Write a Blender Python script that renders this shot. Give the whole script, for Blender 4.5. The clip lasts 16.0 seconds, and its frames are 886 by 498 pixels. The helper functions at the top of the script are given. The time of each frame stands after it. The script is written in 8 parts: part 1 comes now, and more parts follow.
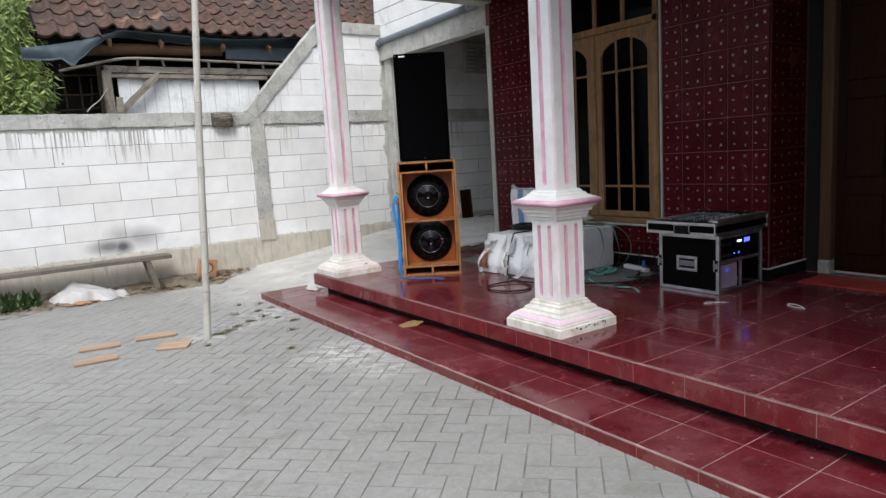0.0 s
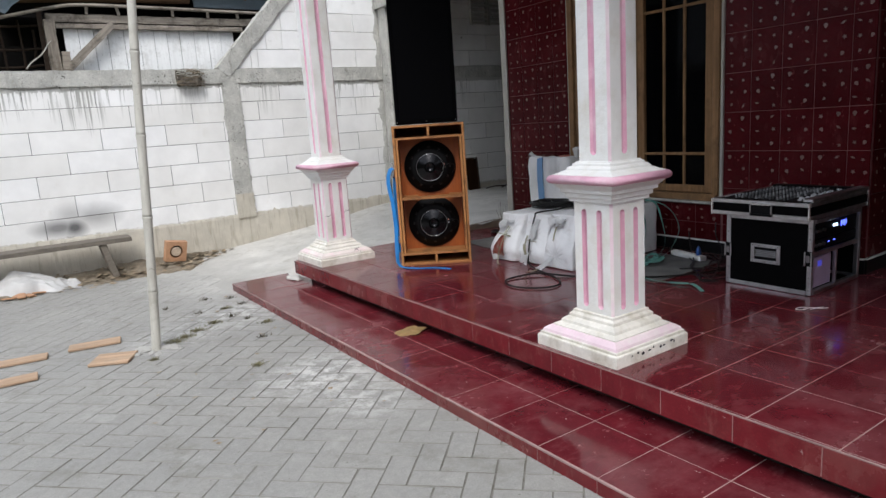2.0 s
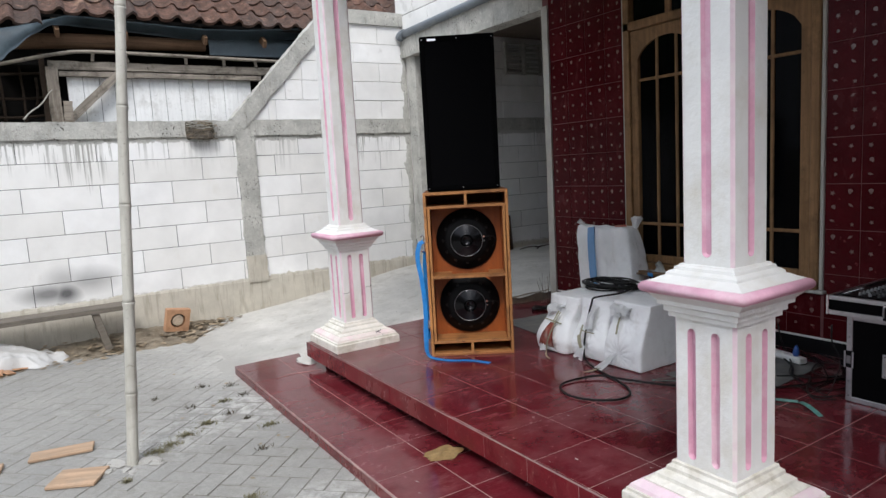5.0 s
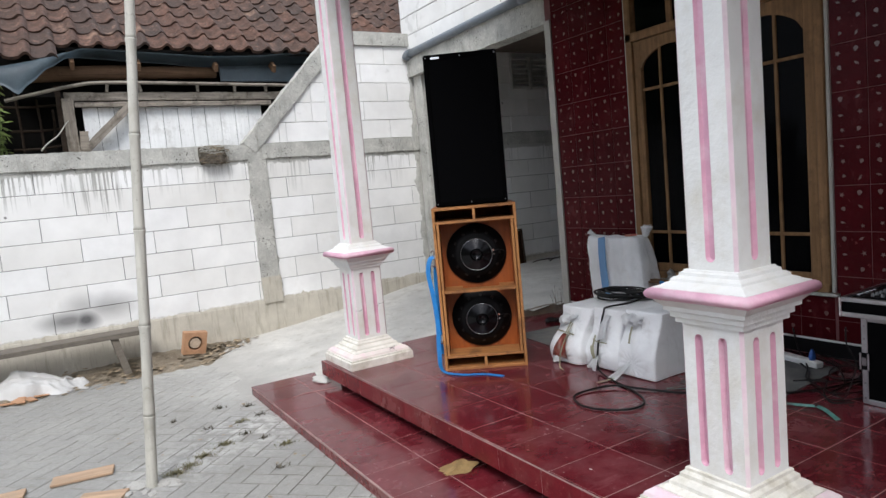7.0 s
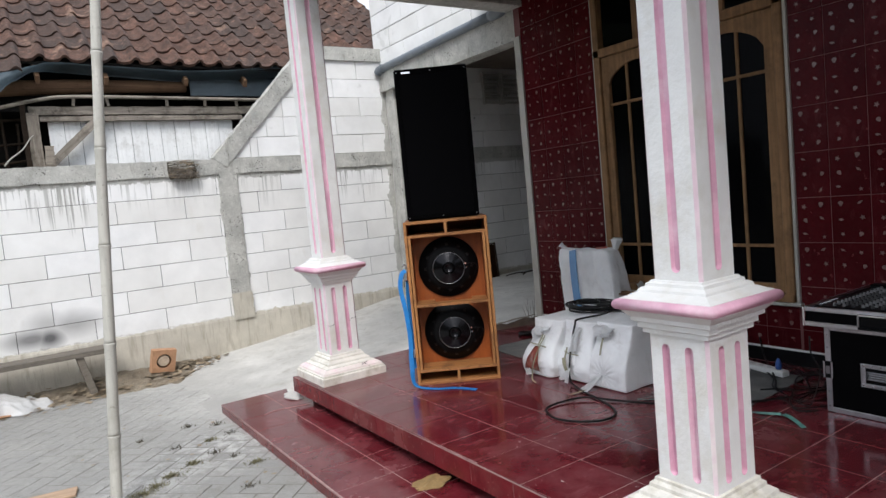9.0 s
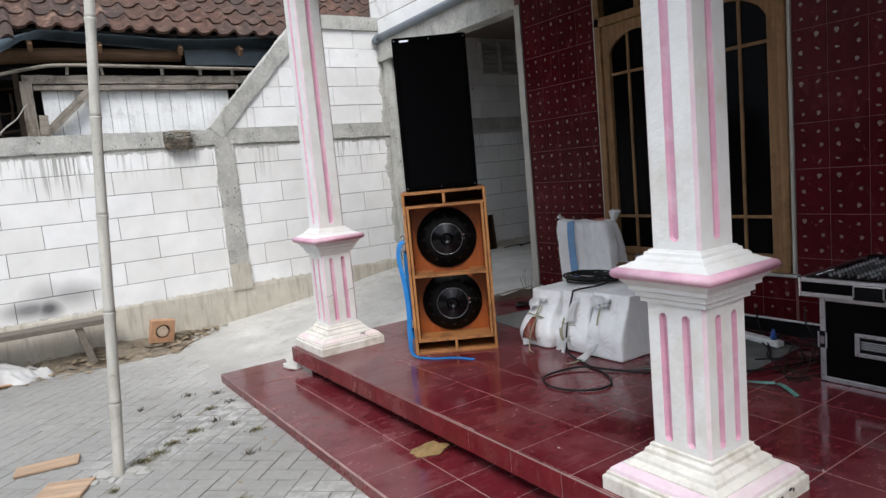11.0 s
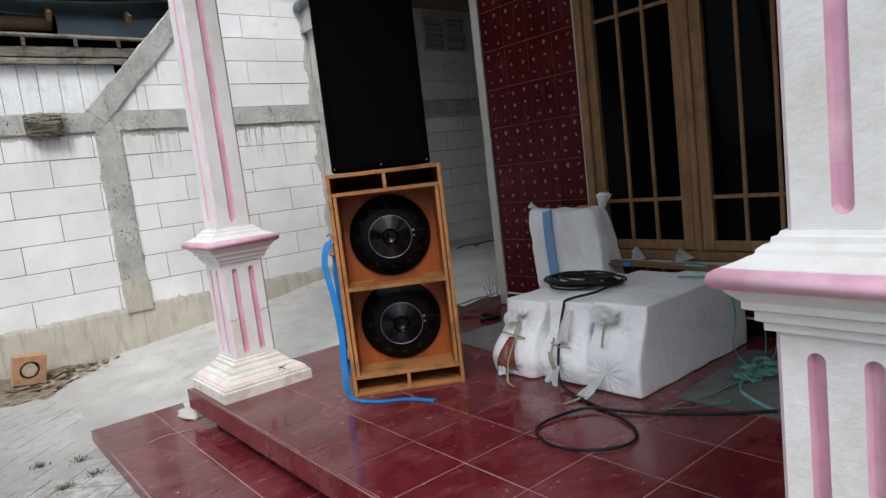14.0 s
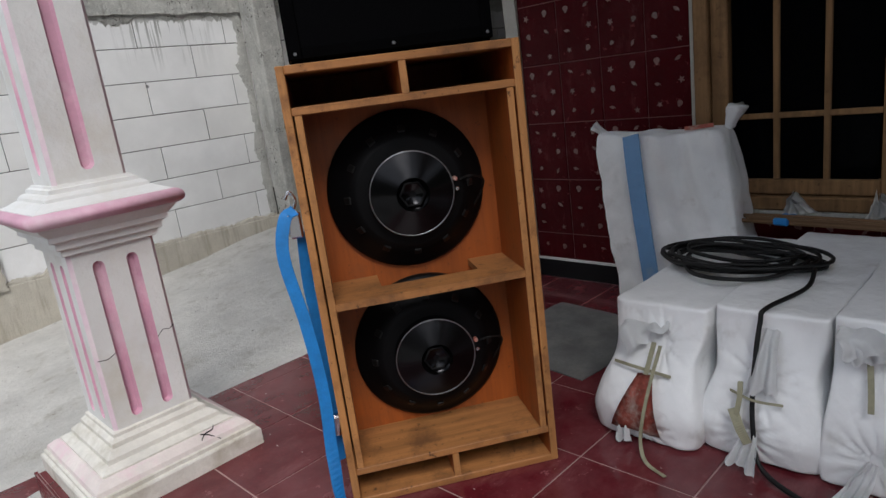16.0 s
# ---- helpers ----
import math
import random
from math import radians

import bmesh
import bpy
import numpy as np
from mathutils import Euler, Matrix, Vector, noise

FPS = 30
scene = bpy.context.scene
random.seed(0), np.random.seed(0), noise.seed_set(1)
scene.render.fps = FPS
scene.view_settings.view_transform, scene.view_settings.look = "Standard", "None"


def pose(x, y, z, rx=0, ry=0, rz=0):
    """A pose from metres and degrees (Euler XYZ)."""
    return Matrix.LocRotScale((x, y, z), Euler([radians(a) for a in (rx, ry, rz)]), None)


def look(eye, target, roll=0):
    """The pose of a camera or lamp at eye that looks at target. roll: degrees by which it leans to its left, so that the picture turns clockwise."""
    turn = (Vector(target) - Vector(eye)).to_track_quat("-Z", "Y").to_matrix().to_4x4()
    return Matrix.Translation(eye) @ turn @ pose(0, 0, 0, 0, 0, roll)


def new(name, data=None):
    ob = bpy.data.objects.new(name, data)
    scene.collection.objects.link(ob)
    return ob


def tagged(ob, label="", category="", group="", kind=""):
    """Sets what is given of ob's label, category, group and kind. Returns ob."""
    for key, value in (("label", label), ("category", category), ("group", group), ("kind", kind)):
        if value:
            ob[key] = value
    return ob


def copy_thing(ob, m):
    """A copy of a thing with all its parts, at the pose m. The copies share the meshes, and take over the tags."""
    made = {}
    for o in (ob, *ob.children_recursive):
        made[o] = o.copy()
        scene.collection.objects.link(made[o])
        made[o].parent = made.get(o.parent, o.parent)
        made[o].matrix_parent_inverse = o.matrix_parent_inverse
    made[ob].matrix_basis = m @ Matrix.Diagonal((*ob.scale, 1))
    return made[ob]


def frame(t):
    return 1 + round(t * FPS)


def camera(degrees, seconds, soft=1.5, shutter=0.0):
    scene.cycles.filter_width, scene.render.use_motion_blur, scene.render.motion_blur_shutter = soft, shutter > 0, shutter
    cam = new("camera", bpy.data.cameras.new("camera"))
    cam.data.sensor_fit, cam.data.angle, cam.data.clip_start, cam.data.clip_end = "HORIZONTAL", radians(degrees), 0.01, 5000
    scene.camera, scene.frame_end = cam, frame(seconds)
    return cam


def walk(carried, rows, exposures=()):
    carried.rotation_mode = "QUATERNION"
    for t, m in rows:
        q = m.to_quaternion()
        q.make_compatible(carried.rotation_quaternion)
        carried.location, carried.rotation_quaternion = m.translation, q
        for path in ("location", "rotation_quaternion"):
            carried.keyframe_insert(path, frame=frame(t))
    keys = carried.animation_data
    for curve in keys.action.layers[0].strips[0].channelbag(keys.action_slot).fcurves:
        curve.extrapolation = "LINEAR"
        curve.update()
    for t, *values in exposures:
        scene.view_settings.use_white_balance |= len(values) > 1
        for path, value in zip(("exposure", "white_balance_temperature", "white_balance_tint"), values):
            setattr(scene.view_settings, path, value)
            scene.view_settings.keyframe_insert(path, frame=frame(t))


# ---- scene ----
cam = camera(68.4, 16.0, soft=1.45)
PATH = [
    (0, (3.103, 3.105, 1.321), (4.218, 4.741, 1.037), -3.5),
    (0.5, (3.206, 3.244, 1.294), (4.275, 4.899, 0.952), -5.2),
    (1, (3.311, 3.557, 1.303), (4.408, 5.182, 0.91), -4.7),
    (1.5, (3.441, 3.766, 1.283), (4.58, 5.361, 0.881), -5.8),
    (2, (3.681, 4.005, 1.29), (4.779, 5.633, 0.907), -3.9),
    (2.5, (3.708, 4.217, 1.315), (4.793, 5.849, 0.917), -3.8),
    (3, (3.794, 4.436, 1.341), (5.01, 5.991, 1.016), -5.7),
    (3.5, (3.984, 4.595, 1.287), (5.092, 6.225, 0.947), -3.6),
    (4, (4.067, 4.712, 1.346), (5.144, 6.373, 1.06), -0.2),
    (4.2, (4.03, 4.72, 1.389), (5.107, 6.379, 1.09), -2.1),
    (6.3, (4.03, 4.648, 1.444), (5.08, 6.342, 1.273), -4.5),
    (6.5, (4.024, 4.647, 1.439), (5.066, 6.345, 1.26), -4.9),
    (7, (4.043, 4.656, 1.423), (5.074, 6.358, 1.228), -5.2),
    (7.5, (4.034, 4.65, 1.403), (5.085, 6.342, 1.22), -5.9),
    (8, (4.044, 4.651, 1.407), (5.109, 6.335, 1.242), -6.8),
    (8.5, (4.053, 4.656, 1.404), (5.149, 6.322, 1.256), -5.9),
    (9, (4.058, 4.645, 1.414), (5.159, 6.307, 1.257), -5.4),
    (11.5, (4.049, 4.647, 1.391), (5.146, 6.298, 1.126), -5.6),
    (12, (4.077, 4.659, 1.376), (5.169, 6.309, 1.085), -6.4),
    (12.5, (4.167, 4.697, 1.349), (5.252, 6.348, 1.035), -6.9),
    (13, (4.286, 4.88, 1.318), (5.403, 6.495, 0.938), -7.1),
    (13.5, (4.424, 5.233, 1.298), (5.618, 6.794, 0.929), -7.4),
    (14, (4.653, 5.545, 1.254), (5.888, 7.1, 1.008), -6.7),
    (14.5, (4.829, 5.932, 1.251), (6.057, 7.487, 0.976), -6.4),
    (15, (4.98, 6.275, 1.238), (6.343, 7.688, 0.855), -8.1),
    (15.5, (5.202, 6.603, 1.217), (6.515, 8.035, 0.743), -6.2),
    (16, (5.351, 6.956, 1.207), (6.696, 8.352, 0.714), -7.5),
]
EXPOSURES = [(0.0, 0.75), (2.0, 0.71), (4.0, 0.69), (6.3, 0.80), (9.0, 0.77), (12.8, 0.75), (13.6, 0.68), (14.5, 0.57), (15.3, 0.41), (16.0, 0.31)]
walk(cam, [(t, look(eye, target, roll)) for t, eye, target, roll in PATH], EXPOSURES)

# ---- world and light: an overcast day ----
world = bpy.data.worlds.new("overcast_sky")
scene.world = world
world.use_nodes = True
wn, wl = world.node_tree.nodes, world.node_tree.links
wn.clear()
sky = wn.new("ShaderNodeTexSky")
sky.sky_type, sky.sun_disc = "NISHITA", False
sky.sun_elevation, sky.sun_rotation = radians(49), radians(215)
sky.dust_density, sky.air_density = 4.0, 1.0
sky_scale = wn.new("ShaderNodeVectorMath"); sky_scale.operation = "SCALE"; sky_scale.inputs[3].default_value = 0.06
cloud = wn.new("ShaderNodeMix"); cloud.data_type = "RGBA"
cloud.inputs[0].default_value = 0.72
cloud.inputs[7].default_value = (0.88, 0.95, 1.08, 1)
back = wn.new("ShaderNodeBackground"); back.inputs[1].default_value = 1.0
wout = wn.new("ShaderNodeOutputWorld")
wl.new(sky.outputs[0], sky_scale.inputs[0]); wl.new(sky_scale.outputs[0], cloud.inputs[6])
wl.new(cloud.outputs[2], back.inputs[0]); wl.new(back.outputs[0], wout.inputs[0])

sun = new("sun", bpy.data.lights.new("sun", "SUN"))
sun.data.energy, sun.data.angle, sun.data.color = 1.5, radians(25), (1.0, 0.985, 0.985)
sun.matrix_world = look((-4.5, -6.5, 9), (0, 0, 0))

# ---- materials ----


class Nodes:
    """A small builder for node materials."""

    def __init__(self, name):
        self.m = bpy.data.materials.new(name)
        self.m.use_nodes = True
        self.t = self.m.node_tree
        self.b = self.t.nodes["Principled BSDF"]
        self.pos = self.t.nodes.new("ShaderNodeNewGeometry").outputs["Position"]

    def add(self, kind, **inputs):
        n = self.t.nodes.new("ShaderNode" + kind)
        for k, v in inputs.items():
            self.put(n, k.replace("_", " "), v)
        return n

    def put(self, n, key, v):
        s = n.inputs[int(key)] if key.isdigit() else n.inputs[key]
        if isinstance(v, bpy.types.NodeSocket):
            self.t.links.new(v, s)
        else:
            s.default_value = v

    def noise(self, scale, detail=4.0, rough=0.55, stretch=None, vec=None):
        v = vec or self.pos
        if stretch:
            mp = self.add("Mapping", Vector=v)
            mp.inputs["Scale"].default_value = stretch
            v = mp.outputs[0]
        return self.add("TexNoise", Vector=v, Scale=scale, Detail=detail, Roughness=rough).outputs["Fac"]

    def ramp(self, fac, lo, hi, a=0.0, b=1.0):
        n = self.add("MapRange", Value=fac)
        n.inputs[1].default_value, n.inputs[2].default_value = lo, hi
        n.inputs[3].default_value, n.inputs[4].default_value = a, b
        return n.outputs[0]

    def mix(self, fac, a, b, mode="MIX"):
        n = self.t.nodes.new("ShaderNodeMix")
        n.data_type, n.blend_type = "RGBA", mode
        for s, v in ((n.inputs[0], fac), (n.inputs[6], a), (n.inputs[7], b)):
            if isinstance(v, bpy.types.NodeSocket):
                self.t.links.new(v, s)
            else:
                s.default_value = v if isinstance(v, float) else (*v[:3], 1)
        return n.outputs[2]

    def mul(self, a, b, op="MULTIPLY"):
        n = self.t.nodes.new("ShaderNodeMath")
        n.operation = op
        for s, v in ((n.inputs[0], a), (n.inputs[1], b)):
            if isinstance(v, bpy.types.NodeSocket):
                self.t.links.new(v, s)
            else:
                s.default_value = v
        return n.outputs[0]

    def rand(self):
        return self.add("ObjectInfo").outputs["Random"]

    def island(self):
        return self.t.nodes.new("ShaderNodeNewGeometry").outputs["Random Per Island"]

    def bump(self, height, strength=0.3, distance=0.01):
        n = self.add("Bump", Height=height, Strength=strength, Distance=distance)
        self.put(self.b, "Normal", n.outputs[0])

    def done(self, color, rough=0.6, metal=0.0, spec=0.5, coat=0.0):
        self.put(self.b, "Base Color", color if isinstance(color, bpy.types.NodeSocket) else (*color[:3], 1))
        self.put(self.b, "Roughness", rough)
        self.put(self.b, "Metallic", metal)
        self.put(self.b, "Specular IOR Level", spec)
        if coat:
            self.put(self.b, "Coat Weight", coat)
            self.put(self.b, "Coat Roughness", 0.12)
        return self.m


def tone(c, k):
    return tuple(min(1, v * k) for v in c)


def simple(name, c, rough=0.6, metal=0.0, var=0.25, scale=6.0, grain=90.0, bump=0.15, dist=0.002, spec=0.5, per=0.0, dirt=None, amount=0.5, stretch=None):
    """Two scales of tone, fine relief, optional dirt patches and a tone of its own for each object."""
    n = Nodes(name)
    big, fine = n.noise(scale, 5, 0.6, stretch), n.noise(grain, 3, 0.6, stretch)
    col = n.mix(n.ramp(big, 0.3, 0.7), tone(c, 1 - var), tone(c, 1 + var * 0.6))
    col = n.mix(n.ramp(fine, 0.35, 0.75, 0, 0.4), col, tone(c, 1 - var * 1.2))
    if per:
        col = n.mix(n.ramp(n.rand(), 0, 1, 0, per), col, tone(c, 0.45))
    r = rough
    if dirt:
        patch = n.mul(n.ramp(n.noise(scale * 0.6 + 1.3, 6, 0.65), 0.48, 0.72), amount)
        col = n.mix(patch, col, dirt)
        r = n.ramp(patch, 0, 1, rough, min(0.95, rough + 0.3))
    n.bump(n.mul(fine, n.mul(big, 0.6), "ADD"), bump, dist)
    return n.done(col, r, metal, spec)


def glossy_tile(name, c, dust, amount=0.55, rough=0.11, spec=0.45, drops=0.85):
    n = Nodes(name)
    speck = n.noise(160, 2, 0.5)
    col = n.mix(n.ramp(n.noise(9, 5, 0.6), 0.3, 0.7), tone(c, 0.78), tone(c, 1.15))
    col = n.mix(n.ramp(speck, 0.55, 0.8, 0, 0.5), col, tone(c, 1.7))
    col = n.mix(n.ramp(n.rand(), 0, 1, 0, 0.45), col, tone(c, 0.55))
    patch = n.mul(n.ramp(n.noise(2.2, 7, 0.68), 0.45, 0.75), amount)
    spots = n.ramp(n.noise(26, 5, 0.7), 0.64, 0.70, 0, 0.55)
    col = n.mix(patch, col, dust)
    col = n.mix(spots, col, tone(dust, 1.5))
    specks = n.ramp(n.noise(30, 4, 0.7, stretch=(1.0, 0.5, 1.0)), 0.70, 0.73, 0, drops)
    col = n.mix(specks, col, (0.66, 0.56, 0.54))
    n.bump(n.noise(14, 3), 0.06, 0.002)
    scuff = n.ramp(n.noise(5.0, 6, 0.7, stretch=(1.0, 2.6, 1.0)), 0.56, 0.74, 0, 0.4)
    col = n.mix(scuff, col, dust)
    return n.done(col, n.ramp(patch, 0, 0.6, rough, 0.42), 0, spec)


M = {}
M["floor_tile"] = glossy_tile("maroon_floor_tile", (0.118, 0.013, 0.019), (0.26, 0.10, 0.105), 0.55)
M["riser_tile"] = glossy_tile("maroon_riser_tile", (0.155, 0.013, 0.018), (0.28, 0.13, 0.11), 0.45, 0.22, 0.45, 0.3)
M["grout"] = simple("pale_grout", (0.40, 0.25, 0.235), 0.85, var=0.3, scale=8)
M["wall_tile"] = glossy_tile("dark_red_wall_tile", (0.062, 0.0045, 0.007), (0.16, 0.04, 0.04), 0.2, 0.24, 0.05, 0.0)
M["motif"] = simple("pale_motif_print", (0.20, 0.105, 0.098), 0.25, var=0.4, scale=20, bump=0.02)
M["wall_grout"] = simple("wall_grout", (0.17, 0.06, 0.06), 0.8, var=0.3)
M["skirt"] = simple("black_skirting", (0.006, 0.006, 0.007), 0.4, var=0.3, spec=0.2)
M["paint_white"] = simple("white_plaster_paint", (0.76, 0.76, 0.74), 0.62, var=0.09, scale=5, grain=40, bump=0.5, dist=0.006, dirt=(0.56, 0.52, 0.43), amount=0.65)
M["paint_pink"] = simple("pink_paint", (0.67, 0.375, 0.48), 0.55, var=0.16, scale=9, bump=0.25, dirt=(0.74, 0.60, 0.64), amount=0.7)
M["pillar_foot"] = simple("stained_pillar_foot_paint", (0.74, 0.715, 0.65), 0.65, var=0.16, scale=13, bump=0.5, dist=0.006, dirt=(0.40, 0.36, 0.27), amount=0.75)


def block_mat():
    n = Nodes("white_aerated_block")
    c = (0.83, 0.83, 0.82)
    col = n.mix(n.ramp(n.noise(3.2, 5, 0.6), 0.3, 0.7), tone(c, 0.9), tone(c, 1.06))
    col = n.mix(n.ramp(n.rand(), 0, 1, 0, 0.35), col, (0.62, 0.60, 0.54))
    sep = n.add("SeparateXYZ", Vector=n.pos)
    streak = n.noise(11, 4, 0.6, stretch=(3.0, 3.0, 0.10))
    spread = n.ramp(n.noise(1.3, 4, 0.6, stretch=(1.0, 1.0, 0.02)), 0.42, 0.60)
    under = n.mul(n.mul(n.ramp(streak, 0.53, 0.56), spread), n.ramp(n.mul(sep.outputs[2], n.mul(n.noise(3, 3, 0.5, (1, 1, 0.02)), 0.5), "ADD"), 1.75, 2.08))
    under = n.mul(under, n.ramp(sep.outputs[2], 2.02, 1.97))
    col = n.mix(n.mul(under, 0.9), col, (0.24, 0.245, 0.215))
    slurry = n.ramp(n.mul(sep.outputs[2], n.mul(n.noise(26, 5, 0.7, (1, 1, 0.25)), 0.11), "ADD"), 1.862, 1.868)
    slurry = n.mul(slurry, n.ramp(sep.outputs[2], 2.0, 1.99))
    off = n.mul(n.mul(sep.outputs[0], 4.52, "SUBTRACT"), 0.0, "ABSOLUTE")
    run = n.mul(n.ramp(n.noise(17, 3, 0.5, stretch=(3.0, 3.0, 0.02)), 0.52, 0.56), n.ramp(off, 0.19, 0.10))
    run = n.mul(run, n.ramp(n.mul(sep.outputs[2], n.mul(n.noise(15, 3, 0.5, (1.2, 1.2, 0.01)), 0.9), "ADD"), 1.96, 2.10))
    col = n.mix(n.mul(run, n.ramp(sep.outputs[2], 2.0, 1.99, 0, 0.8)), col, (0.30, 0.30, 0.27))
    col = n.mix(n.mul(slurry, 0.85), col, (0.43, 0.43, 0.40))
    rim = n.mul(n.ramp(n.mul(sep.outputs[2], n.mul(n.noise(19, 4, 0.7), 0.06), "ADD"), 0.462, 0.445), n.ramp(n.noise(9, 4, 0.6), 0.38, 0.5))
    col = n.mix(n.mul(rim, 0.7), col, (0.40, 0.37, 0.31))
    stain = n.ramp(n.noise(4, 6, 0.72, stretch=(1.0, 1.0, 0.5)), 0.60, 0.72, 0, 0.25)
    col = n.mix(stain, col, (0.60, 0.57, 0.49))
    dab = n.ramp(n.noise(2.3, 5, 0.65), 0.64, 0.68, 0, 0.4)
    col = n.mix(dab, col, (0.52, 0.515, 0.49))
    dots = n.add("TexVoronoi", Vector=n.pos, Scale=3.2)
    col = n.mix(n.ramp(dots.outputs["Distance"], 0.045, 0.025, 0, 0.85), col, (0.12, 0.12, 0.11))
    blot = None
    for cx, cz, sx, sz, amount in ((4.265, 0.510, 0.105, 0.080, 0.97), (4.13, 0.525, 0.19, 0.075, 0.8), (4.46, 0.605, 0.20, 0.10, 0.5), (4.25, 0.63, 0.14, 0.10, 0.4)):
        off = n.add("VectorMath", Vector=n.pos)
        off.operation = "SUBTRACT"
        off.inputs[1].default_value = (cx, 11.3, cz)
        sc = n.add("VectorMath", Vector=off.outputs[0])
        sc.operation = "MULTIPLY"
        sc.inputs[1].default_value = (1 / sx, 0, 1 / sz)
        ln = n.add("VectorMath", Vector=sc.outputs[0])
        ln.operation = "LENGTH"
        one = n.mul(n.mul(n.ramp(ln.outputs["Value"], 1.5, 0.3), n.ramp(n.noise(7, 4), 0.05, 0.35)), amount)
        blot = one if blot is None else n.mul(blot, one, "MAXIMUM")
    col = n.mix(n.mul(blot, 0.9), col, (0.05, 0.05, 0.055))
    pits = n.noise(140, 3, 0.7)
    col = n.mix(n.ramp(pits, 0.62, 0.8, 0, 0.35), col, (0.5, 0.5, 0.48))
    n.bump(n.mul(pits, n.noise(24, 4), "ADD"), 0.5, 0.005)
    return n.done(col, 0.9, 0, 0.2)


M["block"] = block_mat()
M["mortar"] = simple("grey_mortar", (0.13, 0.128, 0.12), 0.95, var=0.3, scale=8, bump=0.5, dist=0.006, spec=0.2)


def concrete_mat(name, c, dirt, pits=0.5):
    """Cast concrete: cloudy tone, coarse grain, clustered open pits and dark run-off."""
    n = Nodes(name)
    col = n.mix(n.ramp(n.noise(4.5, 6, 0.65), 0.32, 0.68), tone(c, 0.72), tone(c, 1.18))
    grit = n.noise(85, 5, 0.75)
    col = n.mix(n.ramp(grit, 0.46, 0.68, 0, 0.5), col, tone(c, 0.55))
    col = n.mix(n.ramp(n.noise(34, 4, 0.7), 0.56, 0.66, 0, 0.5), col, tone(c, 1.35))
    run = n.mul(n.ramp(n.noise(9, 5, 0.7, stretch=(1.6, 1.6, 0.35)), 0.55, 0.68), 0.6)
    col = n.mix(run, col, dirt)
    hole = n.mul(n.ramp(n.noise(62, 2, 0.6), 0.60, 0.66), n.mul(n.ramp(n.noise(5.5, 3, 0.6), 0.50, 0.60), pits))
    col = n.mix(hole, col, tone(dirt, 0.35))
    n.bump(n.mul(n.mul(grit, n.noise(22, 4), "ADD"), hole, "SUBTRACT"), 0.8, 0.012)
    return n.done(col, 0.94, 0, 0.2)


M["concrete"] = concrete_mat("rough_cast_concrete", (0.52, 0.515, 0.475), (0.23, 0.22, 0.19), 1.0)
M["raw_plaster"] = simple("raw_pale_plaster", (0.45, 0.435, 0.39), 0.85, var=0.15, scale=6, bump=0.6, dist=0.008, spec=0.2, dirt=(0.36, 0.33, 0.28), amount=0.5)
M["earth_edge"] = simple("brown_broken_screed", (0.24, 0.195, 0.15), 0.95, var=0.35, scale=12, bump=0.9, dist=0.015, spec=0.1)


def render_mat():
    """Trowelled cement render: pale beige with soft clouds and thin upright streaks."""
    n = Nodes("stained_cement_render")
    c = (0.53, 0.495, 0.42)
    col = n.mix(n.ramp(n.noise(3.5, 5, 0.6), 0.32, 0.68), tone(c, 0.85), tone(c, 1.12))
    streak = n.noise(26, 4, 0.6, stretch=(1.0, 1.0, 0.12))
    col = n.mix(n.ramp(streak, 0.50, 0.66, 0, 0.55), col, (0.32, 0.285, 0.22))
    col = n.mix(n.ramp(n.noise(13, 4, 0.6, stretch=(1.0, 1.0, 0.2)), 0.56, 0.66, 0, 0.45), col, (0.66, 0.63, 0.55))
    grit = n.noise(80, 4, 0.7)
    col = n.mix(n.ramp(grit, 0.52, 0.70, 0, 0.3), col, tone(c, 0.6))
    n.bump(n.mul(grit, streak, "ADD"), 0.6, 0.008)
    return n.done(col, 0.94, 0, 0.2)


M["base_render"] = render_mat()


def ramp_mat():
    n = Nodes("pale_cement_floor")
    c = (0.60, 0.585, 0.545)
    col = n.mix(n.ramp(n.noise(2.4, 7, 0.7), 0.32, 0.68), tone(c, 0.78), tone(c, 1.12))
    grain = n.noise(60, 5, 0.75)
    col = n.mix(n.ramp(grain, 0.44, 0.70, 0, 0.4), col, tone(c, 0.65))
    col = n.mix(n.ramp(n.noise(6.5, 7, 0.75), 0.54, 0.68, 0, 0.6), col, (0.33, 0.305, 0.25))
    col = n.mix(n.ramp(n.noise(14, 5, 0.7), 0.62, 0.68, 0, 0.6), col, (0.62, 0.61, 0.58))
    col = n.mix(n.ramp(n.noise(38, 3, 0.6), 0.69, 0.72, 0, 0.8), col, (0.12, 0.10, 0.08))
    sep = n.add("SeparateXYZ", Vector=n.pos)
    thin = n.ramp(n.mul(sep.outputs[0], n.mul(n.noise(3.0, 6, 0.72), 0.9), "ADD"), 6.25, 5.72)
    col = n.mix(n.mul(thin, 0.7), col, (0.36, 0.35, 0.325))
    n.bump(n.mul(grain, n.noise(12, 5, 0.65), "ADD"), 0.7, 0.012)
    return n.done(col, 0.9, 0, 0.2)


M["ramp"] = ramp_mat()
M["yard_wall"] = simple("unseen_yard_blocker", (0.08, 0.085, 0.07), 0.9, var=0.25, scale=2)
M["soil"] = simple("dry_soil", (0.29, 0.245, 0.185), 0.97, var=0.4, scale=9, grain=70, bump=0.9, dist=0.02, spec=0.1, dirt=(0.13, 0.10, 0.07), amount=0.7)


